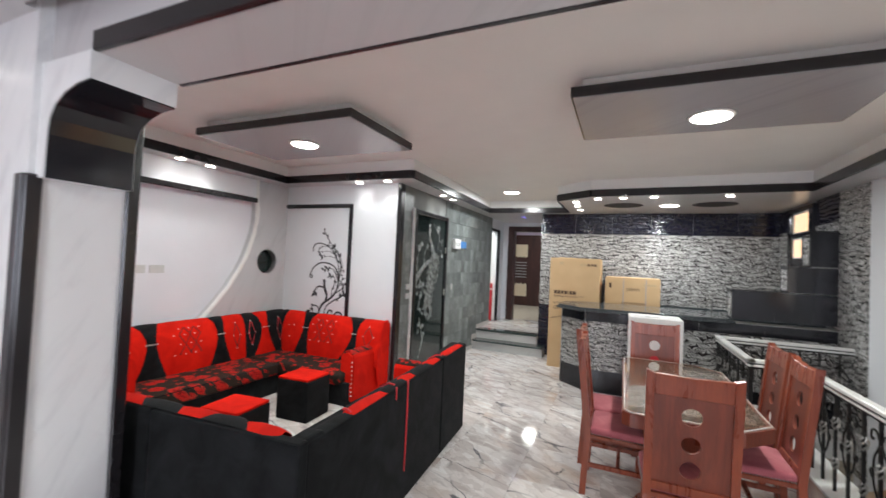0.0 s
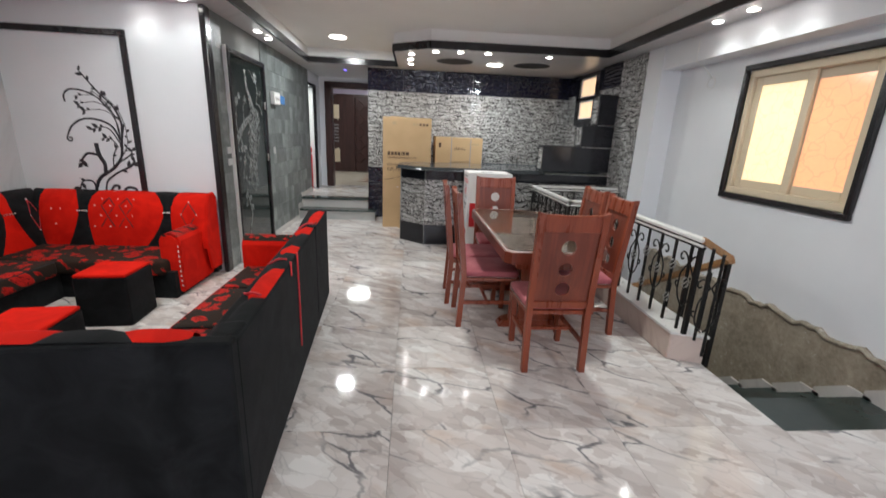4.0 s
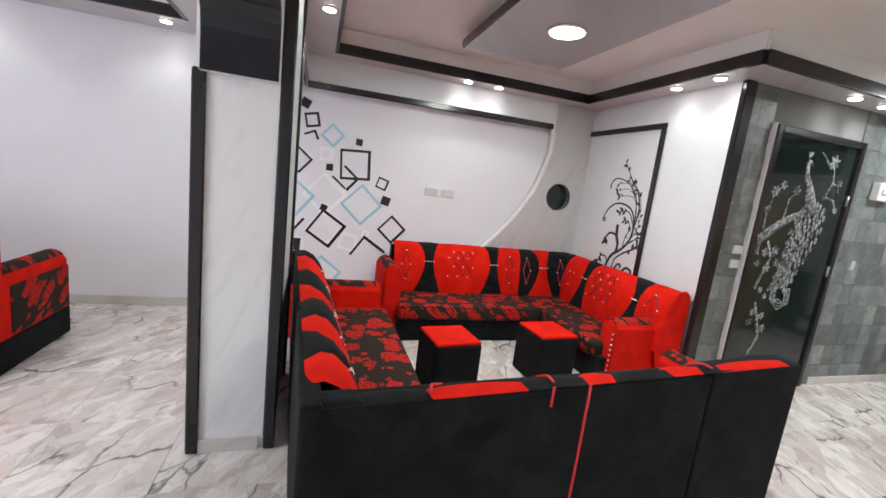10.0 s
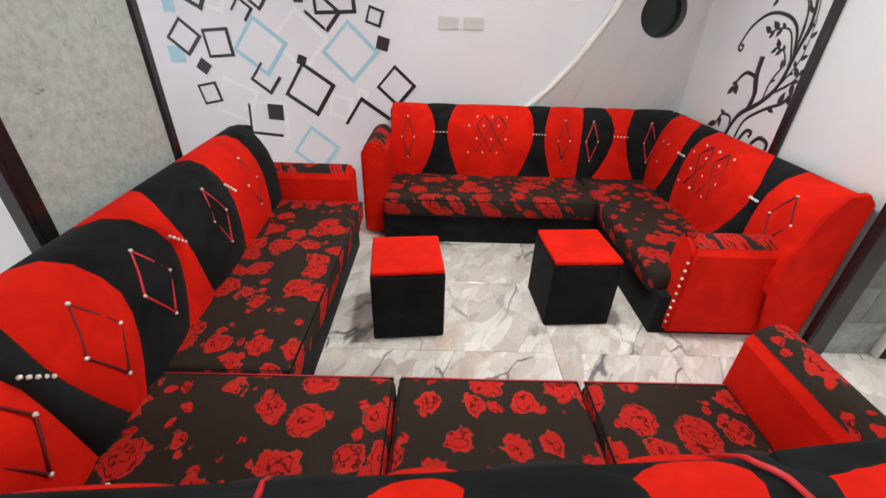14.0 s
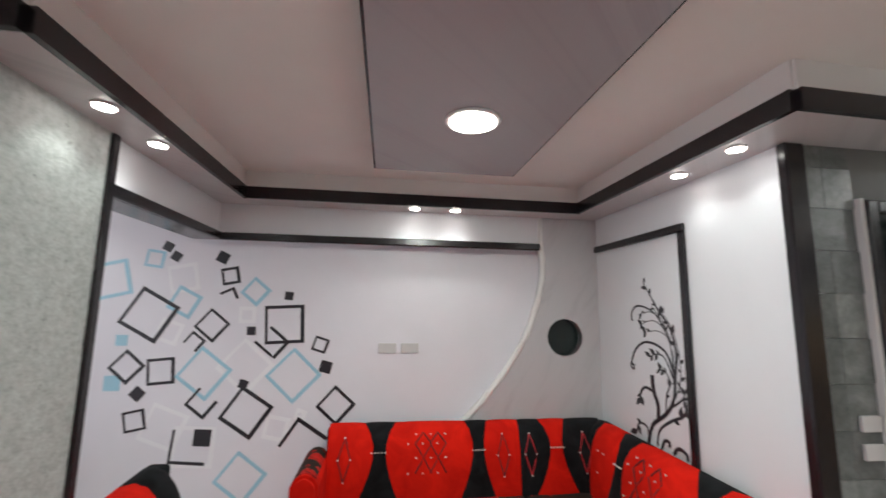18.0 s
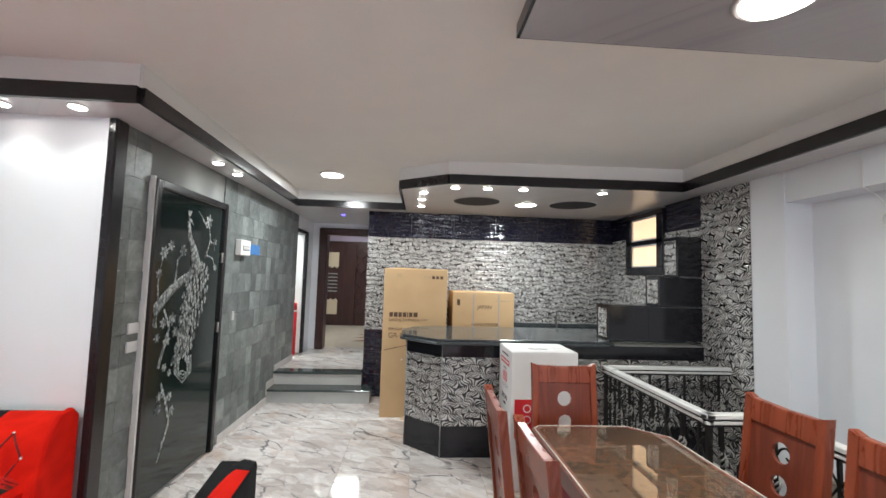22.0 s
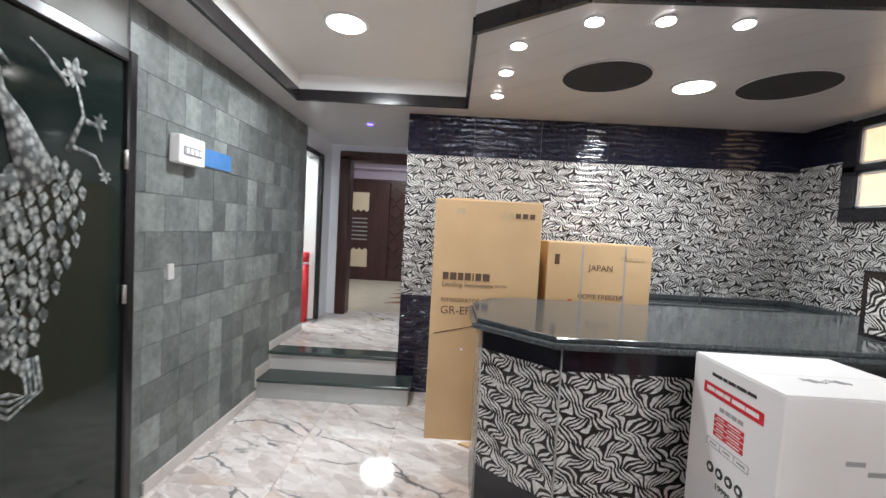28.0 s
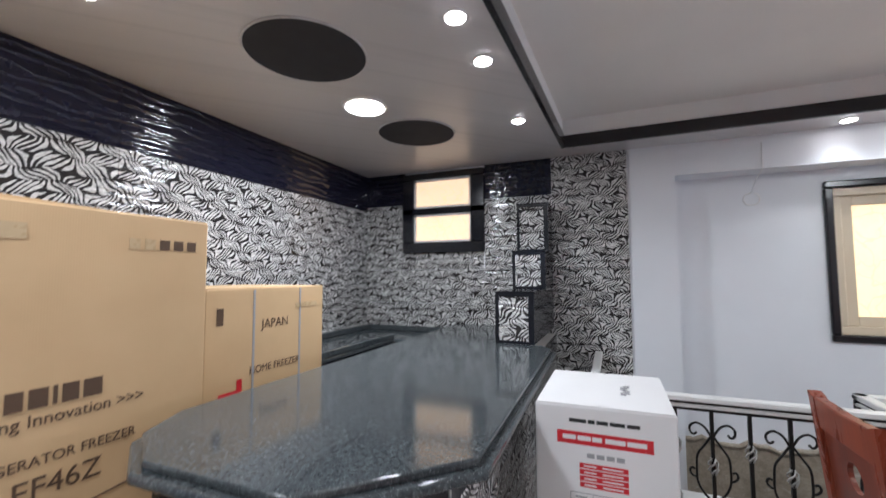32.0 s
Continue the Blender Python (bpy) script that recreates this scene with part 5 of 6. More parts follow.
    part("cross_stretcher", bm_box(-0.185, 0.18, 0.195, 0.185, 0.205, 0.22, 0.003), M["mahogany"], ch)
    return ch


ch = dining_chair()
ch.matrix_basis = pose(0.98, 2.94, 0, 0, 0, 0)
for x, y, a in ((0.45, 3.77, -90), (0.40, 4.24, -92), (1.60, 3.64, 88), (1.62, 4.165, 90), (0.94, 4.96, 180)):
    copy_thing(ch, pose(x, y, 0, 0, 0, a))

tb = thing("dining_table", (1.05, 4.0, 0), "long dark veneer dining table with clipped corners and glass sheet", "table")


def clipped(x0, y0, x1, y1, c):
    """Corners cut back: barely on the aisle side, more on the rail side."""
    a = c * 0.25
    return [(x0 + a, y0), (x1 - c, y0), (x1, y0 + c), (x1, y1 - c), (x1 - c, y1), (x0 + a, y1), (x0, y1 - a), (x0, y0 + a)]


part("tabletop", bm_prism(clipped(0.675, 3.15, 1.42, 4.80, 0.17), 0.715, 0.752, "z"), M["tabletop"], tb, "glossy brown veneer top")
outer, inner = clipped(0.655, 3.13, 1.44, 4.82, 0.175), clipped(0.69, 3.165, 1.405, 4.785, 0.165)
for i in range(8):
    j = (i + 1) % 8
    part("edge_moulding", bm_prism([outer[i], outer[j], inner[j], inner[i]], 0.675, 0.7535, "z"), M["mahogany_dark"], tb, "dark wood edge moulding")
g = Net("table_glass")
glass_mat = g.done((0.80, 0.86, 0.83), 0.02, 0.0, Transmission_Weight=1.0, IOR=1.45)
gl = part("glass_sheet", bm_prism(clipped(0.67, 3.145, 1.425, 4.805, 0.17), 0.7545, 0.7625, "z", 0.0015), glass_mat, tb, "clear glass sheet")
gl.visible_shadow = False
# opaque pale tube that paints the highlight along the rim of the glass
rim = clipped(0.669, 3.144, 1.426, 4.806, 0.17)
bm = bm_tube([(x, y, 0.7585) for x, y in rim + rim[:1]], 0.0045, 5)
part("glass_edge", bm, M["pearl"], gl, "pale line painted as the highlight on the scalloped glass edge")
part("apron", bm_prism(clipped(0.775, 3.25, 1.32, 4.70, 0.12), 0.60, 0.675, "z"), M["mahogany"], tb)
for y in (3.62, 4.44):
    p = part("pedestal", bm_box(0.90, y - 0.07, 0.06, 1.20, y + 0.07, 0.60, 0.012), M["mahogany"], tb)
    part("foot", bm_prism([(0.74, 0.0), (1.36, 0.0), (1.32, 0.05), (1.18, 0.09), (0.92, 0.09), (0.78, 0.05)], y - 0.06, y + 0.06, "y", 0.006), M["mahogany"], p)
part("stretcher", bm_box(1.03, 3.69, 0.18, 1.07, 4.37, 0.26, 0.004), M["mahogany"], tb)


# ---- balustrade ----
def knob(x, y, z, bm, r=0.024):
    """A twisted basket of four wires."""
    for k in range(4):
        pts = []
        for i in range(7):
            t = i / 6
            a = 2 * math.pi * (k / 4 + t * 0.75)
            rr = r * math.sin(math.pi * t)
            pts.append((x + rr * math.cos(a), y + rr * math.sin(a), z - 0.05 + 0.10 * t))
        bm_tube(pts, 0.005, 4, bm)
    return bm


def smooth_line(pts, n=3):
    """More points along a soft curve through the given ones."""
    out = []
    for i in range(len(pts) - 1):
        p0, p1, p2, p3 = (Vector(pts[max(0, min(len(pts) - 1, i + k))]) for k in (-1, 0, 1, 2))
        for k in range(n):
            t = k / n
            out.append(0.5 * (2 * p1 + (p2 - p0) * t + (2 * p0 - 5 * p1 + 4 * p2 - p3) * t * t + (3 * p1 - p0 - 3 * p2 + p3) * t ** 3))
    return out + [Vector(pts[-1])]


HORN = [(0.066, 0.330), (0.080, 0.318), (0.096, 0.332), (0.094, 0.360), (0.066, 0.376), (0.032, 0.358), (0.006, 0.315)]
VASE = [(0.006, 0.315), (0.036, 0.268), (0.066, 0.222), (0.072, 0.160), (0.070, 0.095), (0.046, 0.042), (0.006, 0.0)]
CURL = [(0.070, 0.110), (0.090, 0.118), (0.102, 0.136), (0.094, 0.156), (0.080, 0.150)]


def scroll_pair(cx, cy, a, z0, h, bm):
    """Mirrored horns, a vase and small curls round a bar, along the unit way a."""
    for s in (-1, 1):
        for run in (HORN, VASE, CURL):
            line = smooth_line([(s * u, z0 + h * w / 0.376) for u, w in run])
            bm_tube([(cx + a[0] * u, cy + a[1] * u, z) for u, z in line], 0.006, 5, bm)
    return bm


rail = thing("balustrade", (1.86, 3.8, 0.22), "wrought iron balustrade with scrolls and white marble-effect rail", "balustrade")
RUNS = [((1.94, 3.02), (1.94, 4.58)), ((1.94, 4.58), (1.62, 4.58)), ((1.62, 4.58), (1.62, 5.85)), ((1.62, 5.85), (2.73, 5.85))]
for (ax, ay), (bx, by) in RUNS:
    d = Vector((bx - ax, by - ay))
    n = d.normalized()
    q = Vector((n.y, -n.x)) * 0.028
    e0, e1 = Vector((ax, ay)) - n * 0.028, Vector((bx, by)) + n * 0.028
    part("top_rail", bm_prism([e0 - q, e1 - q, e1 + q, e0 + q], 0.885, 0.915, "z", 0.006), M["handrail"], rail, "white rail")
    q2 = q * 0.72
    part("under_rail", bm_prism([e0 - q2, e1 - q2, e1 + q2, e0 + q2], 0.855, 0.873, "z", 0.003), M["handrail"], rail, "white rail")
    q3 = q * 0.35
    part("core_rail", bm_prism([e0 - q3, e1 - q3, e1 + q3, e0 + q3], 0.84, 0.886, "z"), M["iron"], rail)
    count = max(1, round(d.length / 0.165))
    for i in range(count):
        t = (i + 0.5) / count
        x, y = ax + d.x * t, ay + d.y * t
        part("baluster", bm_box(x - 0.008, y - 0.008, 0.222, x + 0.008, y + 0.008, 0.842), M["iron"], rail)
        if i % 2 == 0:
            part("scroll", scroll_pair(x, y, n, 0.40, 0.38, bmesh.new()), M["iron"], rail, "pair of iron scrolls")
            part("twist_knob", knob(x, y, 0.575, bmesh.new()), M["silver"], rail, "silver basket knob")
        else:
            part("twist_knob", knob(x, y, 0.66, bmesh.new()), M["silver"], rail, "silver basket knob")
            part("twist_knob", knob(x, y, 0.40, bmesh.new(), 0.02), M["silver"], rail, "silver basket knob")
for x, y in ((1.94, 3.02), (1.94, 4.58), (1.62, 4.58), (1.62, 5.85)):
    part("post", bm_box(x - 0.014, y - 0.014, 0.222, x + 0.014, y + 0.014, 0.90), M["iron"], rail)
stair_rail = thing("stair_handrail", (2.1, 2.92, 0), "varnished oak handrail on iron bars, going down the stairs", "handrail")


def slab_along(a, b, w, h):
    a, b = Vector(a), Vector(b)
    d = (b - a).normalized()
    s = d.cross(Vector((0, 0, 1))).normalized() * w / 2
    u = s.cross(d).normalized() * h / 2
    bm = bmesh.new()
    v = [bm.verts.new(p + i * s + j * u) for p in (a, b) for i, j in ((-1, -1), (1, -1), (1, 1), (-1, 1))]
    for f in ((0, 1, 2, 3), (4, 5, 6, 7), (0, 1, 5, 4), (1, 2, 6, 5), (2, 3, 7, 6), (3, 0, 4, 7)):
        bm.faces.new([v[i] for i in f])
    bmesh.ops.recalc_face_normals(bm, faces=bm.faces)
    bmesh.ops.bevel(bm, geom=bm.edges[:], offset=0.006, segments=2, affect="EDGES")
    return bm


part("grip", slab_along((1.93, 3.015, 0.905), (2.125, 2.975, 0.79), 0.055, 0.045), M["oak"], stair_rail)
part("grip", slab_along((2.12, 2.96, 0.785), (2.12, 5.07, -0.37), 0.055, 0.045), M["oak"], stair_rail)
part("post", bm_box(2.105, 2.965, -0.20, 2.133, 2.993, 0.78), M["iron"], stair_rail)
for k in range(2):
    x = 1.95 + 0.08 * k
    part("bar", bm_box(x - 0.007, 2.915, 0.222 if k == 0 else 0.1, x + 0.007, 2.929, 0.87 - 0.04 * k), M["iron"], stair_rail)
part("scroll", scroll_pair(1.99, 2.922, (1, 0), 0.28, 0.38, bmesh.new()), M["iron"], stair_rail)
for k in range(9):
    y = 3.10 + 0.2 * k
    z = 0.77 - (y - 2.9) * 0.547
    part("bar", bm_box(2.103, y - 0.007, z - 0.80, 2.117, y + 0.007, z - 0.01), M["iron"], stair_rail)


# ---- kitchen bar ----
bar = thing("kitchen_bar", (0.9, 6.5, 0), "kitchen bar clad in black and white relief tile with granite top", "bar counter")


TOP = [(-0.205, 6.80), (-0.205, 6.335), (0.13, 6.02), (1.74, 6.06), (1.84, 6.14), (1.84, 6.46), (2.765, 6.46), (2.765, 7.11), (0.10, 7.09), (-0.08, 7.0)]
BODY = [(-0.135, 6.80), (-0.135, 6.46), (0.20, 6.155), (2.76, 6.19), (2.76, 7.02), (0.08, 7.0)]
part("core", bm_prism(BODY, 0.0, 1.035), M["grout"], bar)


def clad(poly, i, z0, z1, step, material, name, label, tilew=0.6):
    """Tiles along one side of a body."""
    a, b = Vector(poly[i]), Vector(poly[i + 1])
    d = b - a
    n = Vector((d.y, -d.x)).normalized()
    count = max(1, round(d.length / tilew))
    z = z0
    while z < z1 - 0.01:
        zt = min(z + step, z1)
        for k in range(count):
            p, q = a + d * (k / count) + d.normalized() * 0.001, a + d * ((k + 1) / count) - d.normalized() * 0.001
            part(name, bm_prism([p, q, q + n * 0.01, p + n * 0.01], z + 0.001, zt - 0.001, "z"), material, bar, label)
        z = zt


for i in range(3):
    clad(BODY, i, 0.0, 0.28, 0.28, M["plain_black"], "tile", "black plinth tile")
    clad(BODY, i, 0.28, 0.905, 0.3125, M[("zebra_y", "zebra_d", "zebra_x")[i]], "tile", "black and white relief tile")
    clad(BODY, i, 0.905, 1.035, 0.2, M["plain_black"], "tile", "black band tile")
for x, y in BODY[1:3]:
    part("corner_bead", bm_cyl(x - 0.004, y - 0.011, 0.0, 1.035, 0.005, 8), M["silver"], bar, "thin metal corner bead")
INNER = [(-0.178, 6.79), (-0.178, 6.347), (0.140, 6.045), (1.73, 6.085), (1.815, 6.155), (1.815, 6.48), (2.762, 6.48), (2.762, 7.085), (0.11, 7.065), (-0.06, 6.98)]
part("worktop", bm_prism(INNER, 1.062, 1.085, "z", 0.006, seg=2), M["granite"], bar, "polished dark granite worktop")
part("worktop_edge", bm_prism(TOP, 1.034, 1.063, "z", 0.012, seg=3), M["granite"], bar, "second granite lip")
# stepped fin by the wall
fin = thing("stepped_fin_wall", (2.4, 6.33, 0.95), "stepped black tiled partition with patterned ends", "partition")
STEPS = ((1.81, 1.086, 1.425), (2.33, 1.425, 1.72), (2.52, 1.72, 2.12))
for k, (x, z0, z1) in enumerate(STEPS):
    body = part("step_body", bm_box(x + 0.012, 6.212, z0, XR - 0.002, 6.45, z1 - 0.012), M["grout"], fin)
    cuts = [x + 0.012, min(XR - 0.002, x + 0.40), XR - 0.002]
    for p, q in zip(cuts, cuts[1:]):
        if q - p > 0.02:
            part("tile", bm_box(p + 0.001, 6.20, z0 + 0.001, q - 0.001, 6.211, z1 - 0.013), M["plain_black"], body)
    part("end_tile", bm_box(x, 6.235, z0 + 0.02, x + 0.011, 6.43, z1 - 0.035), M["zebra_y"], body, "black and white end tile")
    for a in ((6.20, z0, 6.236, z1 - 0.012), (6.429, z0, 6.452, z1 - 0.012), (6.236, z1 - 0.036, 6.429, z1 - 0.012), (6.236, z0, 6.429, z0 + 0.02)):
        part("edge_strip", bm_box(x - 0.003, a[0], a[1], x + 0.012, a[2], a[3]), M["plain_black"], body, "black edge strip")
    part("cap", bm_box(x - 0.006, 6.194, z1 - 0.012, STEPS[k + 1][0] + 0.012 if k < 2 else XR - 0.002, 6.458, z1, 0.003), M["plain_black"], body, "black step top")
    part("back_tile", bm_box(x + 0.012, 6.451, z0, XR - 0.002, 6.46, z1 - 0.012), M["zebra_x"], body)

# counter along the back with its sink
cn = thing("sink_counter", (2.2, 7.7, 0), "dark granite corner counter with raised rim", "counter")
part("cabinet", bm_prism([(1.16, 8.02), (1.16, 7.50), (2.28, 7.50), (2.28, 7.0), (2.75, 7.0), (2.75, 8.02)], 0.0, 0.97), M["black"], cn, "black tiled counter front")
part("slab", bm_prism([(1.15, 8.028), (1.15, 7.44), (2.22, 7.44), (2.30, 7.07), (2.755, 7.07), (2.755, 8.028)], 0.97, 1.0, "z", 0.006), M["granite"], cn, "granite slab")
for a in ((1.15, 7.44, 2.24, 7.475), (1.15, 7.99, 2.755, 8.028), (2.715, 7.08, 2.755, 7.99)):
    part("rim", bm_box(a[0], a[1], 1.0, a[2], a[3], 1.045, 0.006), M["granite"], cn, "raised granite rim")
part("tap", bm_tube([(1.9, 7.95, 1.0), (1.9, 7.95, 1.17), (1.9, 7.92, 1.21), (1.9, 7.84, 1.21), (1.9, 7.81, 1.17)], 0.011, 8), M["silver"], cn, "silver tap")


# ---- cartons ----
def letters(body, size, place, turn, material, owner, name="lettering", depth=0.0008, align="LEFT"):
    data = bpy.data.curves.new(name, "FONT")
    data.body, data.size, data.extrude, data.align_x = body, size, depth, align
    ob = bpy.data.objects.new(name, data)
    scene.collection.objects.link(ob)
    bpy.context.view_layer.update()
    me = bpy.data.meshes.new_from_object(ob.evaluated_get(bpy.context.evaluated_depsgraph_get()))
    bpy.data.objects.remove(ob)
    me.materials.clear()
    me.materials.append(material)
    me.transform(pose(*place, *turn))
    w = new(name, me)
    w.parent = owner
    w.matrix_parent_inverse = Matrix.Translation(-full_place(owner))
    return w


def carton(name, x0, y0, x1, y1, h, label, material, slit=True, seed=1):
    c = thing(name, ((x0 + x1) / 2, (y0 + y1) / 2, 0), label, "cardboard box", "boxed appliances")
    r = random.Random(seed)
    bm = bm_box(x0, y0, 0.0, x1, y1, h, 0.006, 2)
    for v in bm.verts:
        v.co += Vector((0, 0, r.uniform(-1, 1) * 0.003))
    part("body", bm, material, c)
    mx = (x0 + x1) / 2
    part("flap", bm_box(x0 + 0.004, y0 + 0.004, h, x1 - 0.004, (y0 + y1) / 2 - 0.002, h + 0.004), material, c)
    part("flap", bm_box(x0 + 0.004, (y0 + y1) / 2 + 0.002, h, x1 - 0.004, y1 - 0.004, h + 0.004), material, c)
    return c


F_Y = 7.215
fb = carton("fridge_carton", -0.447, F_Y, 0.307, 7.93, 1.735, "tall brown cardboard box of a refrigerator freezer", M["card"], seed=3)
part("torn_flap", bm_prism([(-0.40, 1.725), (-0.02, 1.725), (-0.05, 1.742), (-0.30, 1.75)], F_Y + 0.02, F_Y + 0.2, "y"), M["card"], fb, "torn lifted flap")
part("torn_foot", bm_prism([(-0.06, F_Y - 0.002), (-0.20, F_Y - 0.06), (-0.12, F_Y - 0.11), (-0.02, F_Y - 0.05)], 0.0, 0.012), M["card"], fb, "torn flap on the floor")
# thin dark strip in place of the shade line along a flap layer's edge
part("slit", bm_prism([(-0.412, 0.778), (-0.10, 0.85), (0.06, 0.868), (0.06, 0.864), (-0.10, 0.845), (-0.412, 0.77)], F_Y - 0.002, F_Y + 0.001, "y"), M["print"], fb, "dark line drawn for the shaded edge of a flap layer")
x = -0.372
for k, w in enumerate((0.049, 0.053, 0.046, 0.051, 0.018, 0.049, 0.057)):
    part("logo_block", bm_box(x, F_Y - 0.0025, 1.165, x + w - 0.008, F_Y - 0.0005, 1.218), M["print"], fb, "plain dark print block")
    x += w + 0.003
letters("Leading Innovation >>>", 0.048, (-0.376, F_Y - 0.001, 1.116), (90, 0, 0), M["print"], fb)
letters("REFRIGERATOR FREEZER", 0.040, (-0.378, F_Y - 0.001, 1.007), (90, 0, 0), M["print"], fb)
letters("GR-EF46Z", 0.081, (-0.378, F_Y - 0.001, 0.92), (90, 0, 0), M["print"], fb)
for k in range(5):
    part("care_mark", bm_box(0.02 + 0.05 * k, F_Y - 0.002, 1.62, 0.055 + 0.05 * k, F_Y - 0.0005, 1.655), M["tape"] if k < 2 else M["print"], fb, "small care symbol")
part("care_mark", bm_box(-0.30, F_Y - 0.002, 1.63, -0.24, F_Y - 0.0005, 1.675), M["tape"], fb, "small care symbol")
part("hand_hole", bm_box(-0.22, F_Y - 0.0015, 0.66, -0.20, F_Y, 0.675), M["white_card"], fb)

Z_Y = 7.32
zb = carton("freezer_carton", 0.385, Z_Y, 1.147, 7.95, 1.47, "brown cardboard box of a home freezer with strapping", M["card"], seed=4)
for x in (0.637, 0.948):
    part("strap", bm_box(x, Z_Y - 0.002, 0.0, x + 0.012, 7.952, 1.4615), M["grey_print"], zb, "grey strap")
letters("JAPAN", 0.062, (0.69, Z_Y - 0.001, 1.275), (90, 0, 0), M["print"], zb)
letters("HOME FREEZER", 0.048, (0.622, Z_Y - 0.001, 1.068), (90, 0, 0), M["print"], zb)
letters("GF - 22H", 0.085, (0.625, Z_Y - 0.001, 0.938), (90, 0, 0), M["print"], zb)
part("logo_block", bm_box(0.46, Z_Y - 0.002, 0.985, 0.58, Z_Y - 0.0005, 1.013), M["ink_red"], zb, "plain red print block")
part("logo_block", bm_box(0.553, Z_Y - 0.0022, 0.935, 0.581, Z_Y - 0.0006, 1.058), M["ink_red"], zb, "plain red print block")
part("care_mark", bm_box(0.44, Z_Y - 0.002, 1.31, 0.475, Z_Y - 0.0005, 1.385), M["print"], zb, "small arrow symbol")
part("care_mark", bm_box(0.92, Z_Y - 0.002, 1.36, 1.09, Z_Y - 0.0005, 1.385), M["tape"], zb, "small care symbol")

CX0, CY0, CX1, CY1, CH = 0.708, 5.55, 1.25, 6.008, 1.065
hb = carton("heater_carton", CX0, CY0, CX1, CY1, CH, "white printed carton of an electric water heater", M["white_card"], seed=6)
part("tape_strip", bm_box(CX0 + 0.02, (CY0 + CY1) / 2 - 0.025, CH + 0.0042, CX1 - 0.02, (CY0 + CY1) / 2 + 0.025, CH + 0.0052), M["white_card"], hb, "clear tape over the seam")
for k in range(3):
    part("scribble", bm_tube([(CX0 + 0.18 + 0.03 * i, 5.70 + 0.02 * math.sin(2.1 * i + k), CH + 0.005) for i in range(6)], 0.002, 4), M["grey_print"], hb, "faint handwriting")


def side_label(u0, z0, u1, z1, material, label, lift=0.0015, end=False):
    """A printed patch on the side that faces the steps (u along -y), or on the end that faces the table."""
    if end:
        part("print", bm_box(CX0 + u0, CY0 - lift, z0, CX0 + u1, CY0 + 0.0002, z1), material, hb, label)
    else:
        part("print", bm_box(CX0 - lift, CY1 - u1, z0, CX0 + 0.0002, CY1 - u0, z1), material, hb, label)


for u0, u1 in ((0.118, 0.175), (0.181, 0.203), (0.209, 0.246), (0.252, 0.30), (0.306, 0.346)):
    side_label(u0, 1.010, u1, 1.022, M["ink_black"], "unreadable line of script as a bar")
side_label(0.076, 0.935, 0.385, 0.978, M["ink_red"], "red name panel")
for u0, u1 in ((0.095, 0.14), (0.145, 0.19), (0.194, 0.226), (0.236, 0.30), (0.305, 0.365)):
    side_label(u0, 0.950, u1, 0.966, M["white_card"], "white script as bars", 0.0022)
for k in range(4):
    side_label(0.175 + 0.032 * k, 0.893, 0.20 + 0.032 * k, 0.908, M["grey_print"], "unreadable line of script as a bar")
for k in range(4):
    side_label(0.15, 0.857 - 0.0213 * k, 0.306, 0.874 - 0.0213 * k, M["ink_red"], "red text strip")
    side_label(0.165, 0.863 - 0.0213 * k, 0.205, 0.868 - 0.0213 * k, M["white_card"], "white script as a bar", 0.0022)
    side_label(0.225, 0.863 - 0.0213 * k, 0.29, 0.868 - 0.0213 * k, M["white_card"], "white script as a bar", 0.0022)
for k in range(3):
    side_label(0.117 + 0.074 * k, 0.744, 0.189 + 0.074 * k, 0.746, M["grey_print"], "thin printed line")
    side_label(0.117 + 0.074 * k, 0.771, 0.189 + 0.074 * k, 0.773, M["grey_print"], "thin printed line")
    side_label(0.117 + 0.074 * k, 0.746, 0.119 + 0.074 * k, 0.771, M["grey_print"], "thin printed line")
    side_label(0.135 + 0.074 * k, 0.755, 0.173 + 0.074 * k, 0.761, M["grey_print"], "unreadable line of script as a bar")
side_label(0.337, 0.746, 0.339, 0.771, M["grey_print"], "thin printed line")
for k in range(4):
    bm = bm_cyl(0, 0, 0, 0.0018, 0.020, 20)
    bm.transform(pose(CX0, CY1 - 0.149 - 0.051 * k, 0.665, 0, -90, 0))
    part("badge", bm, M["ink_black"], hb, "round black badge")
    bm = bm_cyl(0, 0, 0, 0.0026, 0.009, 14)
    bm.transform(pose(CX0, CY1 - 0.149 - 0.051 * k, 0.665, 0, -90, 0))
    part("badge_mark", bm, M["white_card"], hb)
letters("19999", 0.034, (CX0 - 0.001, CY1 - 0.18, 0.60), (90, 0, -90), M["ink_black"], hb)
side_label(0.10, 0.30, 0.43, 0.36, M["ink_red"], "red name panel")
side_label(0.03, 0.40, 0.32, 0.70, M["ink_red"], "tall red panel with badges", end=True)
for k in range(3):
    bm = bm_cyl(0, 0, 0, 0.003, 0.032, 20)
    bm.transform(pose(CX0 + 0.13, CY0, 0.63 - 0.085 * k, 90, 0, 0))
    part("badge", bm, M["white_card"], hb, "round white badge")
    bm = bm_cyl(0, 0, 0, 0.004, 0.024, 20)
    bm.transform(pose(CX0 + 0.13, CY0, 0.63 - 0.085 * k, 90, 0, 0))
    part("badge_mark", bm, M["ink_red"], hb)
for k in range(4):
    side_label(0.20 + 0.07 * k, 0.86 - 0.03 * (k % 2), 0.26 + 0.07 * k, 0.875 - 0.03 * (k % 2), M["grey_print"], "unreadable line of script as a bar", end=True)

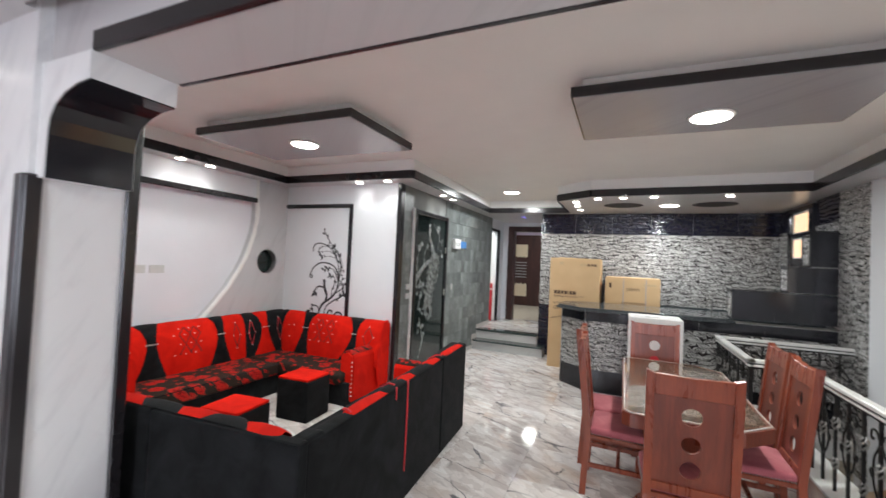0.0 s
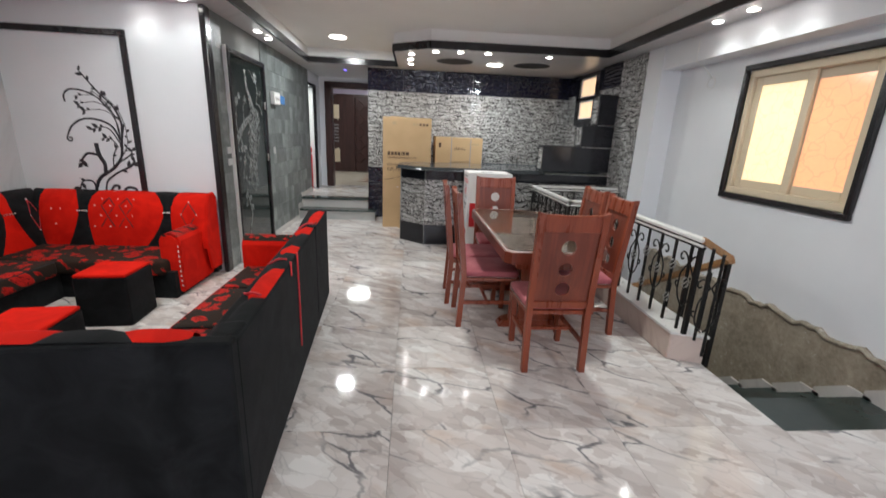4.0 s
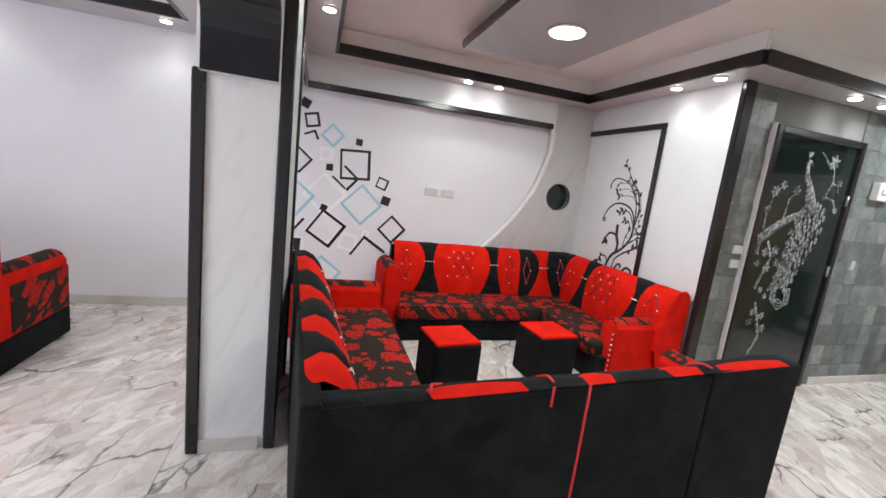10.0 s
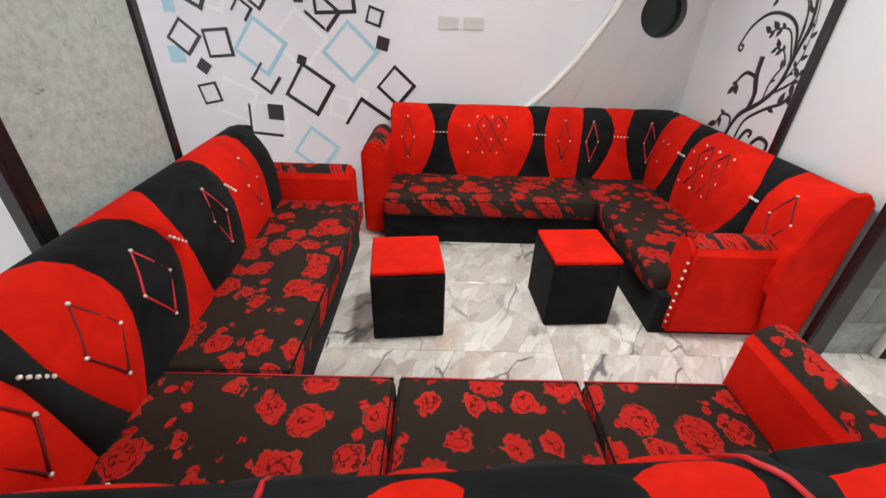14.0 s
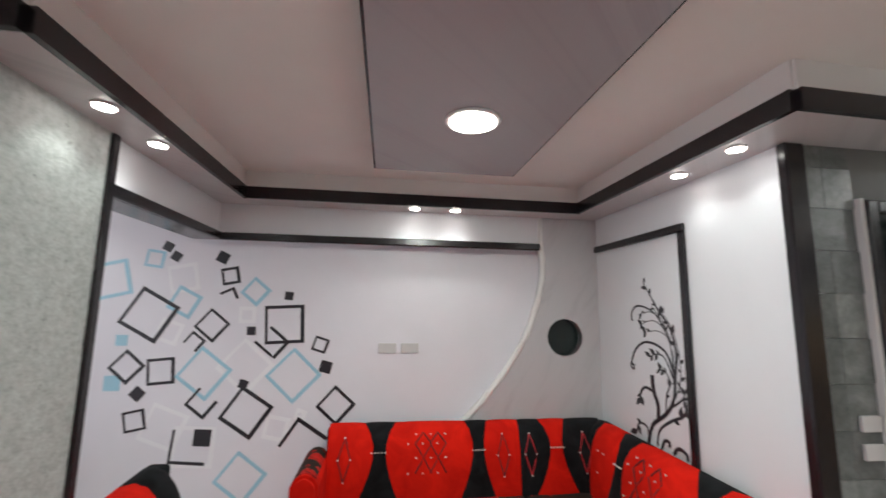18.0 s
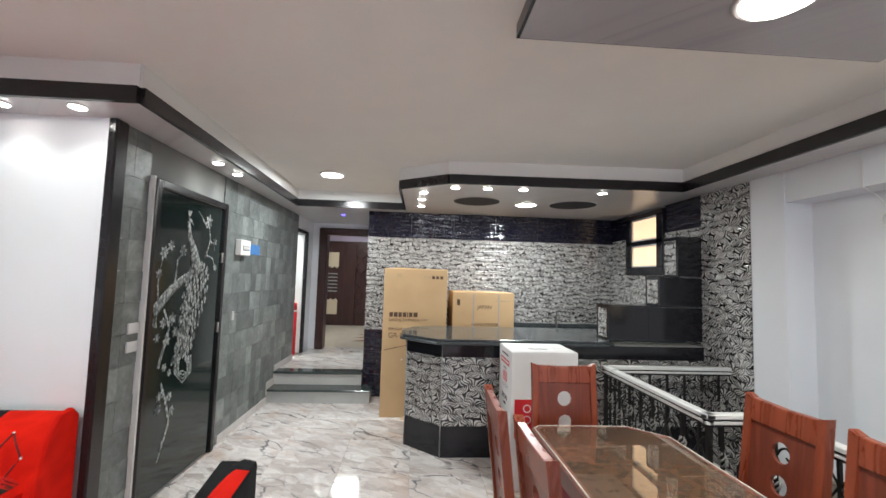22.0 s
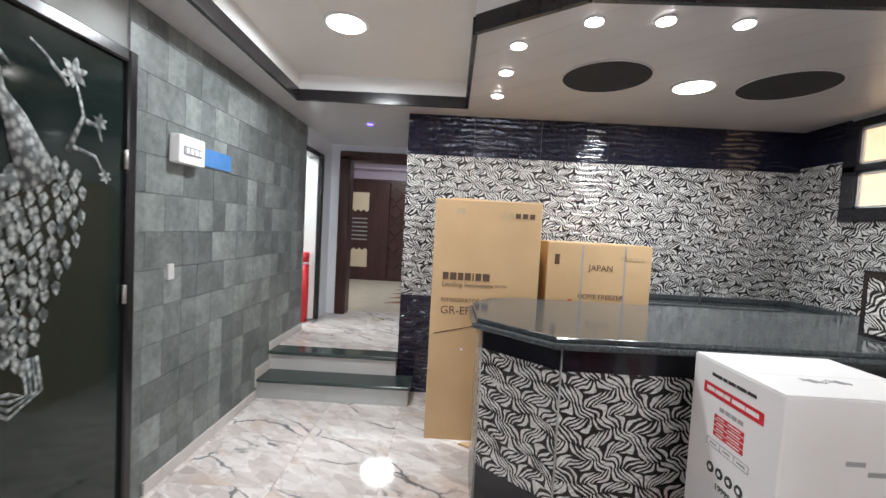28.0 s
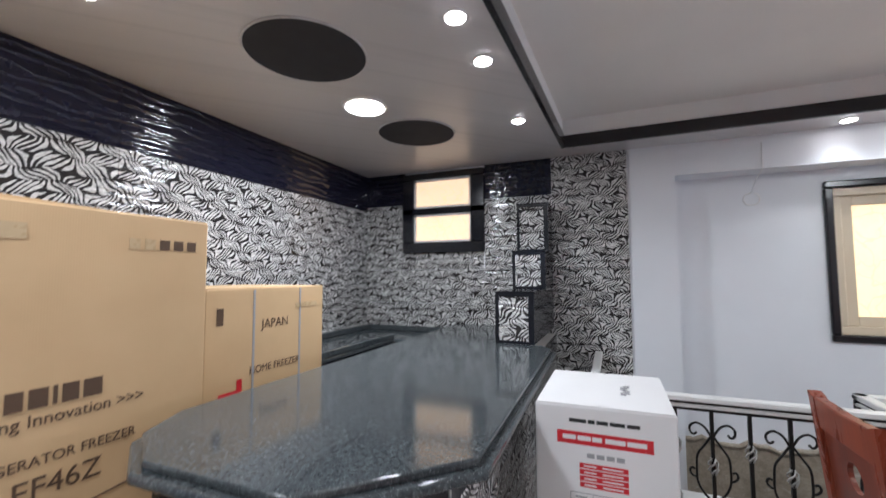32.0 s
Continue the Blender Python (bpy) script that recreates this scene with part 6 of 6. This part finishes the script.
# ---- door with the etched bird ----
pd = thing("etched_glass_door", (XL, 5.78, 0), "dark green glass door etched with a silver bird and branches", "door")
PDX = XL
part("leaf", bm_box(PDX - 0.01, 5.27, 0.03, PDX + 0.022, 6.235, 2.215), M["door_green"], pd, "dark green glossy leaf")
for a in ((5.21, 0, 5.27, 2.275), (6.235, 0, 6.29, 2.275), (5.27, 2.215, 6.235, 2.275)):
    part("frame", bm_box(PDX - 0.01, a[0], a[1], PDX + 0.045, a[2], a[3], 0.008), M["trim"], pd, "black gloss frame")
part("edge_strip", bm_box(PDX - 0.01, 5.192, 0, PDX + 0.03, 5.21, 2.285), M["fascia"], pd, "white bead beside the frame")
for z in (1.72, 1.08):
    part("hinge", bm_cyl(PDX + 0.035, 6.235, z, z + 0.09, 0.009, 10), M["silver"], pd, "small metal hinge")
EX = PDX + 0.023


def etch(bm, pts, r, taper=None):
    return bm_tube([(EX, y, z + 0.03) for y, z in pts], r, 6, bm, taper, flat=lambda c: Vector((EX + (c.x - EX) * 0.12, c.y, c.z)))


def petal(bm, y, z, length, width, ang):
    pts = [(0, 0), (0.3, 0.5), (0.65, 0.42), (1, 0), (0.65, -0.42), (0.3, -0.5)]
    ca, sa = math.cos(ang), math.sin(ang)
    z += 0.03
    q = [(y + ca * a * length - sa * b * width, z + sa * a * length + ca * b * width) for a, b in pts]
    bm_prism(q, EX, EX + 0.002, "x", bm=bm)


bm = bmesh.new()
etch(bm, [(5.66, 2.0), (5.675, 1.95), (5.69, 1.88), (5.75, 1.80), (5.79, 1.70), (5.85, 1.58)], 0.075, [0.32, 0.36, 0.42, 0.62, 0.95, 1.25])
etch(bm, [(5.66, 2.0), (5.69, 2.01), (5.735, 1.975)], 0.022, [1, 0.8, 0.1])
for k in range(3):
    etch(bm, [(5.66, 2.02), (5.65 + 0.02 * k, 2.085)], 0.008, [0.5, 1.2])
part("etched_neck", bm, M["etched"], pd, "etched silver shape")
bm = bmesh.new()
rf = random.Random(11)
for row in range(16):
    t = row / 15
    cy, cz = 5.88 - 0.20 * t ** 1.2, 1.64 - 0.72 * t
    half_w = 0.17 * (1 - 0.25 * t) * (0.75 + 0.25 * math.sin(math.pi * min(1, t * 1.4)))
    for k in range(7):
        u = (k + 0.5 * (row % 2)) / 6.5 * 2 - 1
        petal(bm, cy + u * half_w + rf.uniform(-0.01, 0.01), cz + 0.05 - 0.05 * u * u + rf.uniform(-0.008, 0.008), 0.062 + 0.012 * rf.random(), 0.036, -math.pi / 2 - 0.25 + 0.35 * u)
part("etched_plumage", bm, M["etched"], pd, "overlapping etched feathers")
bm = bmesh.new()
for k in range(4):
    s = 1 - 0.17 * k
    etch(bm, [(5.72 - 0.12 * s, 0.94), (5.72 - 0.11 * s, 0.82), (5.73, 0.72 + 0.03 * k), (5.74 + 0.11 * s, 0.78), (5.73 + 0.10 * s, 0.92)], 0.008)
etch(bm, [(5.31, 1.20), (5.33, 1.33), (5.48, 1.45), (5.62, 1.53), (5.79, 1.60)], 0.045, [1.0, 1.1, 0.9, 0.8, 0.6])
for tw in ([(5.34, 1.36), (5.325, 1.55), (5.37, 1.72), (5.45, 1.79)], [(5.53, 1.48), (5.545, 1.68), (5.61, 1.75)], [(5.95, 1.72), (6.02, 1.88), (5.98, 2.02)], [(5.97, 1.74), (6.08, 1.72), (6.13, 1.64)], [(6.03, 1.86), (6.09, 1.85), (6.11, 1.79)], [(5.95, 1.98), (5.86, 2.06), (5.80, 2.10)]):
    etch(bm, tw, 0.011, [1.3] + [0.8] * (len(tw) - 2) + [0.5])
for tw in ([(5.42, 1.32), (5.50, 1.18), (5.45, 1.04), (5.40, 0.90)], [(5.45, 0.78), (5.53, 0.61), (5.58, 0.46), (5.53, 0.36), (5.47, 0.22)]):
    etch(bm, tw, 0.016, [0.8, 1, 1, 1.1, 0.5][: len(tw)])
part("etched_branch", bm, M["etched"], pd, "etched silver branches")
bm = bmesh.new()
for y, z, s in ((5.37, 1.73, 1.1), (5.45, 1.79, 0.9), (5.61, 1.76, 1.0), (5.975, 2.04, 1.3), (6.10, 1.87, 0.8), (6.13, 1.64, 0.7), (5.44, 0.69, 0.9), (5.56, 0.66, 0.8), (5.43, 0.60, 0.9), (5.60, 0.54, 0.9), (5.48, 1.09, 1.0), (5.53, 1.24, 1.1), (5.47, 0.89, 0.7), (5.54, 0.84, 0.6), (5.36, 1.12, 0.8), (5.33, 1.58, 0.8), (5.58, 1.14, 0.9), (5.42, 1.22, 0.9)):
    for k in range(6):
        petal(bm, y, z, 0.05 * s, 0.026 * s, 2 * math.pi * k / 6 + y * 9)
part("etched_blossoms", bm, M["etched"], pd, "etched silver blossoms")

# ---- fittings on the walls ----
bx = thing("fuse_box", (XL, 6.73, 1.85), "white plastic fuse box on the slate tiles", "fuse box")
part("case", bm_box(XL, 6.575, 1.81, XL + 0.06, 6.815, 1.97, 0.008, 2), M["plastic"], bx)
part("window", bm_box(XL + 0.0595, 6.61, 1.86, XL + 0.064, 6.78, 1.91, 0.003), M["grey_print"], bx, "grey clear cover")
for k in range(4):
    part("switch", bm_box(XL + 0.063, 6.625 + 0.04 * k, 1.87, XL + 0.069, 6.65 + 0.04 * k, 1.90), M["plastic"], bx)
bl = thing("blue_plate", (XL, 7.05, 1.85), "flat blue acrylic plate on the slate tiles", "plate")
part("plate", bm_box(XL, 6.845, 1.835, XL + 0.008, 7.21, 1.95, 0.003), M["blue"], bl)


def wall_plate(owner_name, x, y0, z0, y1, z1, label, rockers=1):
    o = thing(owner_name, (x, (y0 + y1) / 2, (z0 + z1) / 2), label, "switch", "wall plates")
    part("plate", bm_box(x, y0, z0, x + 0.014, y1, z1, 0.004, 2), M["switch_plastic"], o)
    for k in range(rockers):
        w = (y1 - y0 - 0.03) / rockers
        part("rocker", bm_box(x + 0.0085, y0 + 0.015 + w * k, z0 + 0.014, x + 0.0125, y0 + 0.013 + w * (k + 1), z1 - 0.014, 0.002), M["fascia"], o)
    return o


wall_plate("light_switch", XL, 5.075, 1.215, 5.185, 1.285, "white light switch on the slate tiles", 3)
wall_plate("light_switch", XL, 5.075, 1.095, 5.185, 1.165, "white light switch on the slate tiles", 2)
wall_plate("light_switch", XL, 6.575, 1.15, 6.625, 1.24, "narrow white switch on the slate tiles", 1)
wall_plate("socket", XB, 2.91, 1.342, 3.06, 1.425, "white double socket on the pale wall", 2)
wall_plate("socket", XB, 3.10, 1.342, 3.25, 1.425, "white double socket on the pale wall", 2)
cb = thing("loose_cable", (XR, 4.62, 2.2), "thin white cable looped on the window wall", "cable")
pts = [(XR - 0.006, 4.70, 2.49), (XR - 0.006, 4.70, 2.30), (XR + 0.10, 4.71, 2.25), (XW - 0.008, 4.72, 2.16)] + [(XW - 0.008, 4.72 + 0.055 * math.sin(0.5 * i), 2.11 + 0.05 * math.cos(0.5 * i)) for i in range(13)]
part("wire", bm_tube(pts, 0.004, 5), M["plastic"], cb)
wp = thing("white_board", (-3.88, 2.25, 0), "small white board leaning on the wall behind the sofas", "board")
part("sheet", bm_box(-3.93, 2.12, 0.0, -3.90, 2.44, 0.66, 0.004), M["white_card"], wp)
part("edge", bm_box(-3.899, 2.43, 0.0, -3.88, 2.45, 0.60), M["ink_black"], wp, "black edge")


# ---- mural of squares ----
mural = thing("mural_of_squares", (XB, 1.6, 1.3), "mural of black, blue and white tumbling squares", "mural")
lift = [0.0]


def square(cx, cy, side, deg, colour, width=0.0, only=None):
    """A painted square, or the sides of one; cx and cy run to the right and down."""
    y, z, h, a = 0.655 + cx * 0.00258, 2.367 - cy * 0.0026, side * 0.0013, radians(-deg)
    lift[0] += 0.00012
    x0, x1 = XB + 0.0006, XB + 0.0020 + lift[0]

    def at(u, v):
        return (y + u * math.cos(a) - v * math.sin(a), z + u * math.sin(a) + v * math.cos(a))

    bm = bmesh.new()
    if width == 0:
        bm_prism([at(-h, -h), at(h, -h), at(h, h), at(-h, h)], x0, x1, "x", bm=bm)
    else:
        w = width
        sides = {"b": (-h, -h, h, -h + w), "t": (-h, h - w * 1.0, h, h), "l": (-h, -h + w, -h + w * 0.8, h - w), "r": (h - w * 1.15, -h + w, h, h - w)}
        for k in only or "btlr":
            u0, v0, u1, v1 = sides[k]
            bm_prism([at(u0, v0), at(u1, v0), at(u1, v1), at(u0, v1)], x0, x1, "x", bm=bm)
    part("square", bm, M["art_" + colour], mural)


for cx, cy, s, d in ((262, 165, 88, -12), (460, 277, 52, 0), (465, 435, 125, 42), (235, 330, 70, 20), (245, 610, 112, 22), (570, 620, 72, 12), (640, 582, 34, 20), (335, 668, 118, 3)):
    square(cx, cy, s, d, "white", 0.03)
for cx, cy, s, d in ((172, 107, 54, 8), (480, 203, 68, 40), (270, 240, 78, 28), (612, 463, 122, 44), (345, 455, 118, 38), (475, 760, 112, 38), (52, 175, 110, -14)):
    square(cx, cy, s, d, "blue", 0.026 if s > 60 else 0.02)
for cx, cy, s, d in ((103, 357, 32, 0), (90, 482, 44, 0)):
    square(cx, cy, s, d, "blue")
for cx, cy, s, d, w, only in ((172, 280, 128, 30, 0.028, None), (357, 310, 76, 40, 0.02, None), (125, 435, 74, 42, 0.022, None), (222, 448, 78, -5, 0.022, None), (163, 590, 60, -12, 0.018, None), (308, 362, 50, 38, 0.018, "tlr"), (400, 155, 54, -12, 0.022, None), (402, 220, 46, -25, 0.02, "tr"), (348, 540, 72, 38, 0.022, "brl"), (478, 572, 116, 34, 0.028, None), (575, 305, 120, -3, 0.026, None), (540, 365, 78, 40, 0.024, "tr"), (690, 368, 46, 18, 0.018, None), (747, 555, 88, 42, 0.024, None), (650, 665, 112, 34, 0.03, "tl"), (322, 665, 104, 5, 0.022, "bl"), (495, 405, 70, 40, 0.02, "t")):
    square(cx, cy, s, d, "black", w, only)
for cx, cy, s, d in ((207, 68, 28, 25), (233, 98, 28, 30), (372, 97, 34, 25), (583, 215, 26, 5), (475, 326, 26, 0), (710, 437, 36, 15), (163, 513, 34, 40), (358, 642, 48, 3), (463, 488, 26, 20)):
    square(cx, cy, s, d, "black")

# ---- painted vine ----
vine = thing("painted_vine", (-3.0, YV, 1.3), "black painted scrolling vine on the white wall", "wall painting")
VX = YV - 0.002
LEAF = mesh_of("leaf", bm_prism([(0, 0), (0.22, 0.42), (0.55, 0.46), (1, 0.06), (0.6, -0.36), (0.25, -0.40)], -0.001, 0.002, "y"))
LEAF.materials.append(M["art_black"])


def leaf(x, z, length, width, ang):
    ob = new("leaf", LEAF)
    ob.parent = vine
    ob.matrix_parent_inverse = Matrix.Translation(-full_place(vine))
    ob.matrix_basis = pose(x + 0.055, VX, z + 0.055, 0, -math.degrees(ang), 0) @ Matrix.Diagonal((length, 1, width, 1))


def stem(pts, r, head=1.0, foot=1.0, leaves=0, size=0.06, start=0.35, curl=0.0):
    n = len(pts)
    fine = []
    for i in range(n - 1):
        for k in range(4):
            t = k / 4
            p0, p1, p2, p3 = (Vector(pts[max(0, min(n - 1, i + j))]) for j in (-1, 0, 1, 2))
            fine.append(0.5 * ((2 * p1) + (p2 - p0) * t + (2 * p0 - 5 * p1 + 4 * p2 - p3) * t * t + (3 * p1 - p0 - 3 * p2 + p3) * t ** 3))
    fine.append(Vector(pts[-1]))
    if curl:
        # the tip rolls up into a small spiral
        d = (fine[-1] - fine[-2]).normalized()
        for k in range(10):
            d = Matrix.Rotation(0.62 if curl > 0 else -0.62, 2) @ d
            fine.append(fine[-1] + d * abs(curl) * (1 - k / 14))
    m = len(fine) - 1
    part("stem", bm_tube([(p.x + 0.055, VX, p.y + 0.055) for p in fine], r, 6, None, [foot + (head - foot) * i / m for i in range(m + 1)], flat=lambda c: Vector((c.x, VX + (c.y - VX) * 0.12, c.z))), M["art_black"], vine)
    for k in range(leaves):
        f = start + (0.98 - start) * k / max(1, leaves - 1)
        i = min(m - 1, int(f * m))
        p, d = fine[i], fine[i + 1] - fine[i]
        side = 1 if k % 2 else -1
        grow = 0.75 + 0.5 * ((k * 7) % 5) / 4
        leaf(p.x, p.y, size * grow, size * 0.55 * grow, math.atan2(d.y, d.x) + side * (0.75 + 0.08 * (k % 3)))


stem([(-3.16, 0.75), (-3.10, 0.89), (-2.96, 0.99), (-2.87, 1.10), (-2.84, 1.26), (-2.82, 1.42), (-2.87, 1.57), (-2.98, 1.69), (-3.08, 1.82), (-3.13, 1.89)], 0.016, 0.3, 1.1, 9, 0.05, 0.55)
stem([(-3.04, 0.94), (-3.03, 1.03), (-3.07, 1.12), (-3.08, 1.23)], 0.019, 1.2, 0.9)
stem([(-3.08, 1.12), (-3.17, 1.13), (-3.23, 1.07), (-3.23, 1.02)], 0.012, 0.8, 1.0, 4, 0.06, 0.7)
stem([(-2.85, 1.26), (-2.90, 1.38), (-3.00, 1.44), (-3.15, 1.45), (-3.27, 1.38), (-3.33, 1.27)], 0.010, 0.8, 1.0, 0, curl=0.016)
stem([(-2.86, 1.48), (-2.99, 1.64), (-3.11, 1.70), (-3.23, 1.71), (-3.29, 1.66), (-3.29, 1.60)], 0.008, 1.2, 0.6)
stem([(-2.85, 1.22), (-2.87, 1.47), (-2.94, 1.61), (-3.04, 1.71)], 0.007, 0.4, 1.0, 4, 0.045, 0.5)
stem([(-2.86, 1.20), (-2.85, 1.38), (-2.90, 1.51), (-3.00, 1.65)], 0.006, 0.4, 1.0)
stem([(-2.83, 1.29), (-2.80, 1.43), (-2.85, 1.57), (-2.95, 1.68)], 0.005, 0.4, 1.0, 3, 0.04, 0.6)
stem([(-2.86, 1.24), (-2.93, 1.36), (-3.01, 1.38), (-3.11, 1.35)], 0.007, 0.6, 1.0, 5, 0.055, 0.6)
stem([(-2.88, 1.20), (-2.93, 1.27), (-3.01, 1.28)], 0.007, 0.6, 1.0, 4, 0.05, 0.6)
stem([(-2.88, 1.50), (-2.99, 1.54), (-3.16, 1.52)], 0.004, 0.6, 1.0, 3, 0.05, 0.8)
stem([(-2.92, 1.56), (-3.04, 1.61), (-3.20, 1.57)], 0.004, 0.6, 1.0, 3, 0.045, 0.8)
stem([(-2.96, 1.63), (-3.06, 1.67), (-3.20, 1.65)], 0.004, 0.6, 1.0, 2, 0.045, 0.8)
stem([(-2.86, 1.11), (-2.79, 1.24), (-2.79, 1.43)], 0.006, 0.4, 1.0, 6, 0.04, 0.3)
stem([(-2.88, 1.06), (-2.78, 1.13), (-2.76, 1.18)], 0.008, 0.8, 1.0, 3, 0.06, 0.6)
stem([(-2.95, 1.00), (-2.94, 1.11), (-2.89, 1.20)], 0.011, 0.6, 0.6, 2, 0.05, 0.5)
stem([(-3.06, 0.76), (-3.03, 0.87), (-2.91, 0.96), (-2.79, 1.02), (-2.75, 1.08)], 0.009, 1.3, 0.9, 4, 0.075, 0.6)
stem([(-3.15, 0.79), (-3.17, 0.86), (-3.26, 0.86), (-3.30, 0.78)], 0.009, 0.9, 1.0, 3, 0.07, 0.6)
stem([(-3.02, 0.75), (-2.98, 0.82), (-2.93, 0.82), (-2.94, 0.79)], 0.012, 1.0, 1.0)
stem([(-2.90, 0.76), (-2.85, 0.81), (-2.78, 0.80), (-2.77, 0.76)], 0.013, 1.0, 1.0)


# ---- tiles of floors and walls ----
_tiles = {}


def tile(owner, material, size, place, name="tile"):
    """A thin tile with eased edges; alike tiles share a mesh."""
    key = (material.name, tuple(round(s, 4) for s in size))
    if key not in _tiles:
        w, d, h = size
        k = min(0.0012, min(size) * 0.3)
        if h < w and h < d:
            bm = bm_prism([(0, 0), (w, 0), (w, d), (0, d)], 0, h - k)
            topv = [v for v in bm.verts if v.co.z > h - 2 * k]
        else:
            bm = bm_box(0, 0, 0, w, d, h)
            topv = []
        if topv:
            f = next(f for f in bm.faces if all(v in topv for v in f.verts))
            r = bmesh.ops.inset_individual(bm, faces=[f], thickness=k)
            bmesh.ops.translate(bm, verts=list(f.verts), vec=(0, 0, k))
            del r
        me = mesh_of(name, bm)
        me.materials.append(material)
        _tiles[key] = me
    ob = new(name, _tiles[key])
    ob.parent = owner
    ob.location = place
    return ob


def spans(a, b, step, start, gap):
    """Cuts of a length into tiles on a fixed grid."""
    out = []
    k = math.floor((a - start) / step)
    while start + k * step < b - 0.02:
        p, q = max(a, start + k * step) + gap / 2, min(b, start + (k + 1) * step) - gap / 2
        if q - p > 0.02:
            out.append((p, q))
        k += 1
    return out


def lay(owner, material, x0, y0, x1, y1, z, sx, sy, gap=0.0014):
    for ax, bx in spans(x0, x1, 0.6, sx, gap):
        for ay, by in spans(y0, y1, 0.6, sy, gap):
            tile(owner, material, (bx - ax, by - ay, 0.012), (ax, ay, z - 0.012))


lay(floor, M["floor"], XB, YNEAR, SX0, YV, 0.0, -0.07, 0.55)
lay(floor, M["floor"], SX0, YNEAR, XW, SY0, 0.0, -0.07, 0.55)
lay(floor, M["floor"], XL, YV, SX0, SY1, 0.0, -0.07, 0.55)
lay(floor, M["floor"], XL, SY1, XR, YK, 0.0, -0.07, 0.55)
lay(hall_floor, M["floor"], XL, 8.13, -0.76, 9.9, ZH, -0.07, 0.55)

# slate tiles, in a running bond
for r, (z0, z1) in enumerate(spans(0.0, ZS, 0.203, 0.0, 0.003)):
    for y0, y1 in spans(YV + 0.085, 8.74, 0.305, 0.15 * (r % 2), 0.003):
        for a, b in ((y0, min(y1, 5.192)), (max(y0, 6.292), y1)):
            if b - a > 0.02:
                tile(slate_wall, M["slate"], (0.012, b - a, z1 - z0), (XL - 0.012, a, z0))
# relief tiles of the kitchen
for z0, z1, m in ((0.0, 0.30, "black"), (0.30, 0.60, "black"), (0.60, 0.905, "black"), (0.905, 1.225, "zebra_x"), (1.225, 1.545, "zebra_x"), (1.545, 1.865, "zebra_x"), (1.865, 2.185, "zebra_x"), (2.185, ZS, "black")):
    for x0, x1 in spans(-0.76, XR, 0.6, -0.76, 0.003):
        tile(kitchen_wall, M[m], (x1 - x0, 0.012, z1 - z0 - 0.003), (x0, YK, z0 + 0.0015))
WINDOW = (6.81, 7.62, 1.75, 2.6)
for z0, z1 in ((-0.3, 0.305), (0.305, 0.625), (0.625, 0.945), (0.945, 1.265), (1.265, 1.585), (1.585, 1.905), (1.905, 2.225), (2.225, ZS)):
    for y0, y1 in spans(5.58, YK, 0.6, 5.60, 0.003):
        band = z1 > 2.4 and y0 > 6.1
        wy0, wy1, wz0, wz1 = WINDOW
        if y1 <= wy0 or y0 >= wy1 or z1 <= wz0:
            cut = [(y0, y1, z0, z1)]
        else:
            cut = [(y0, min(y1, wy0), z0, z1), (max(y0, wy1), y1, z0, z1), (max(y0, wy0), min(y1, wy1), z0, min(z1, wz0))]
        for a, b, c, d in cut:
            if b - a > 0.015 and d - c > 0.015:
                tile(window_wall, M["black" if band else "zebra_y"], (0.012, b - a, d - c - 0.003), (XR - 0.012, a, c + 0.0015))
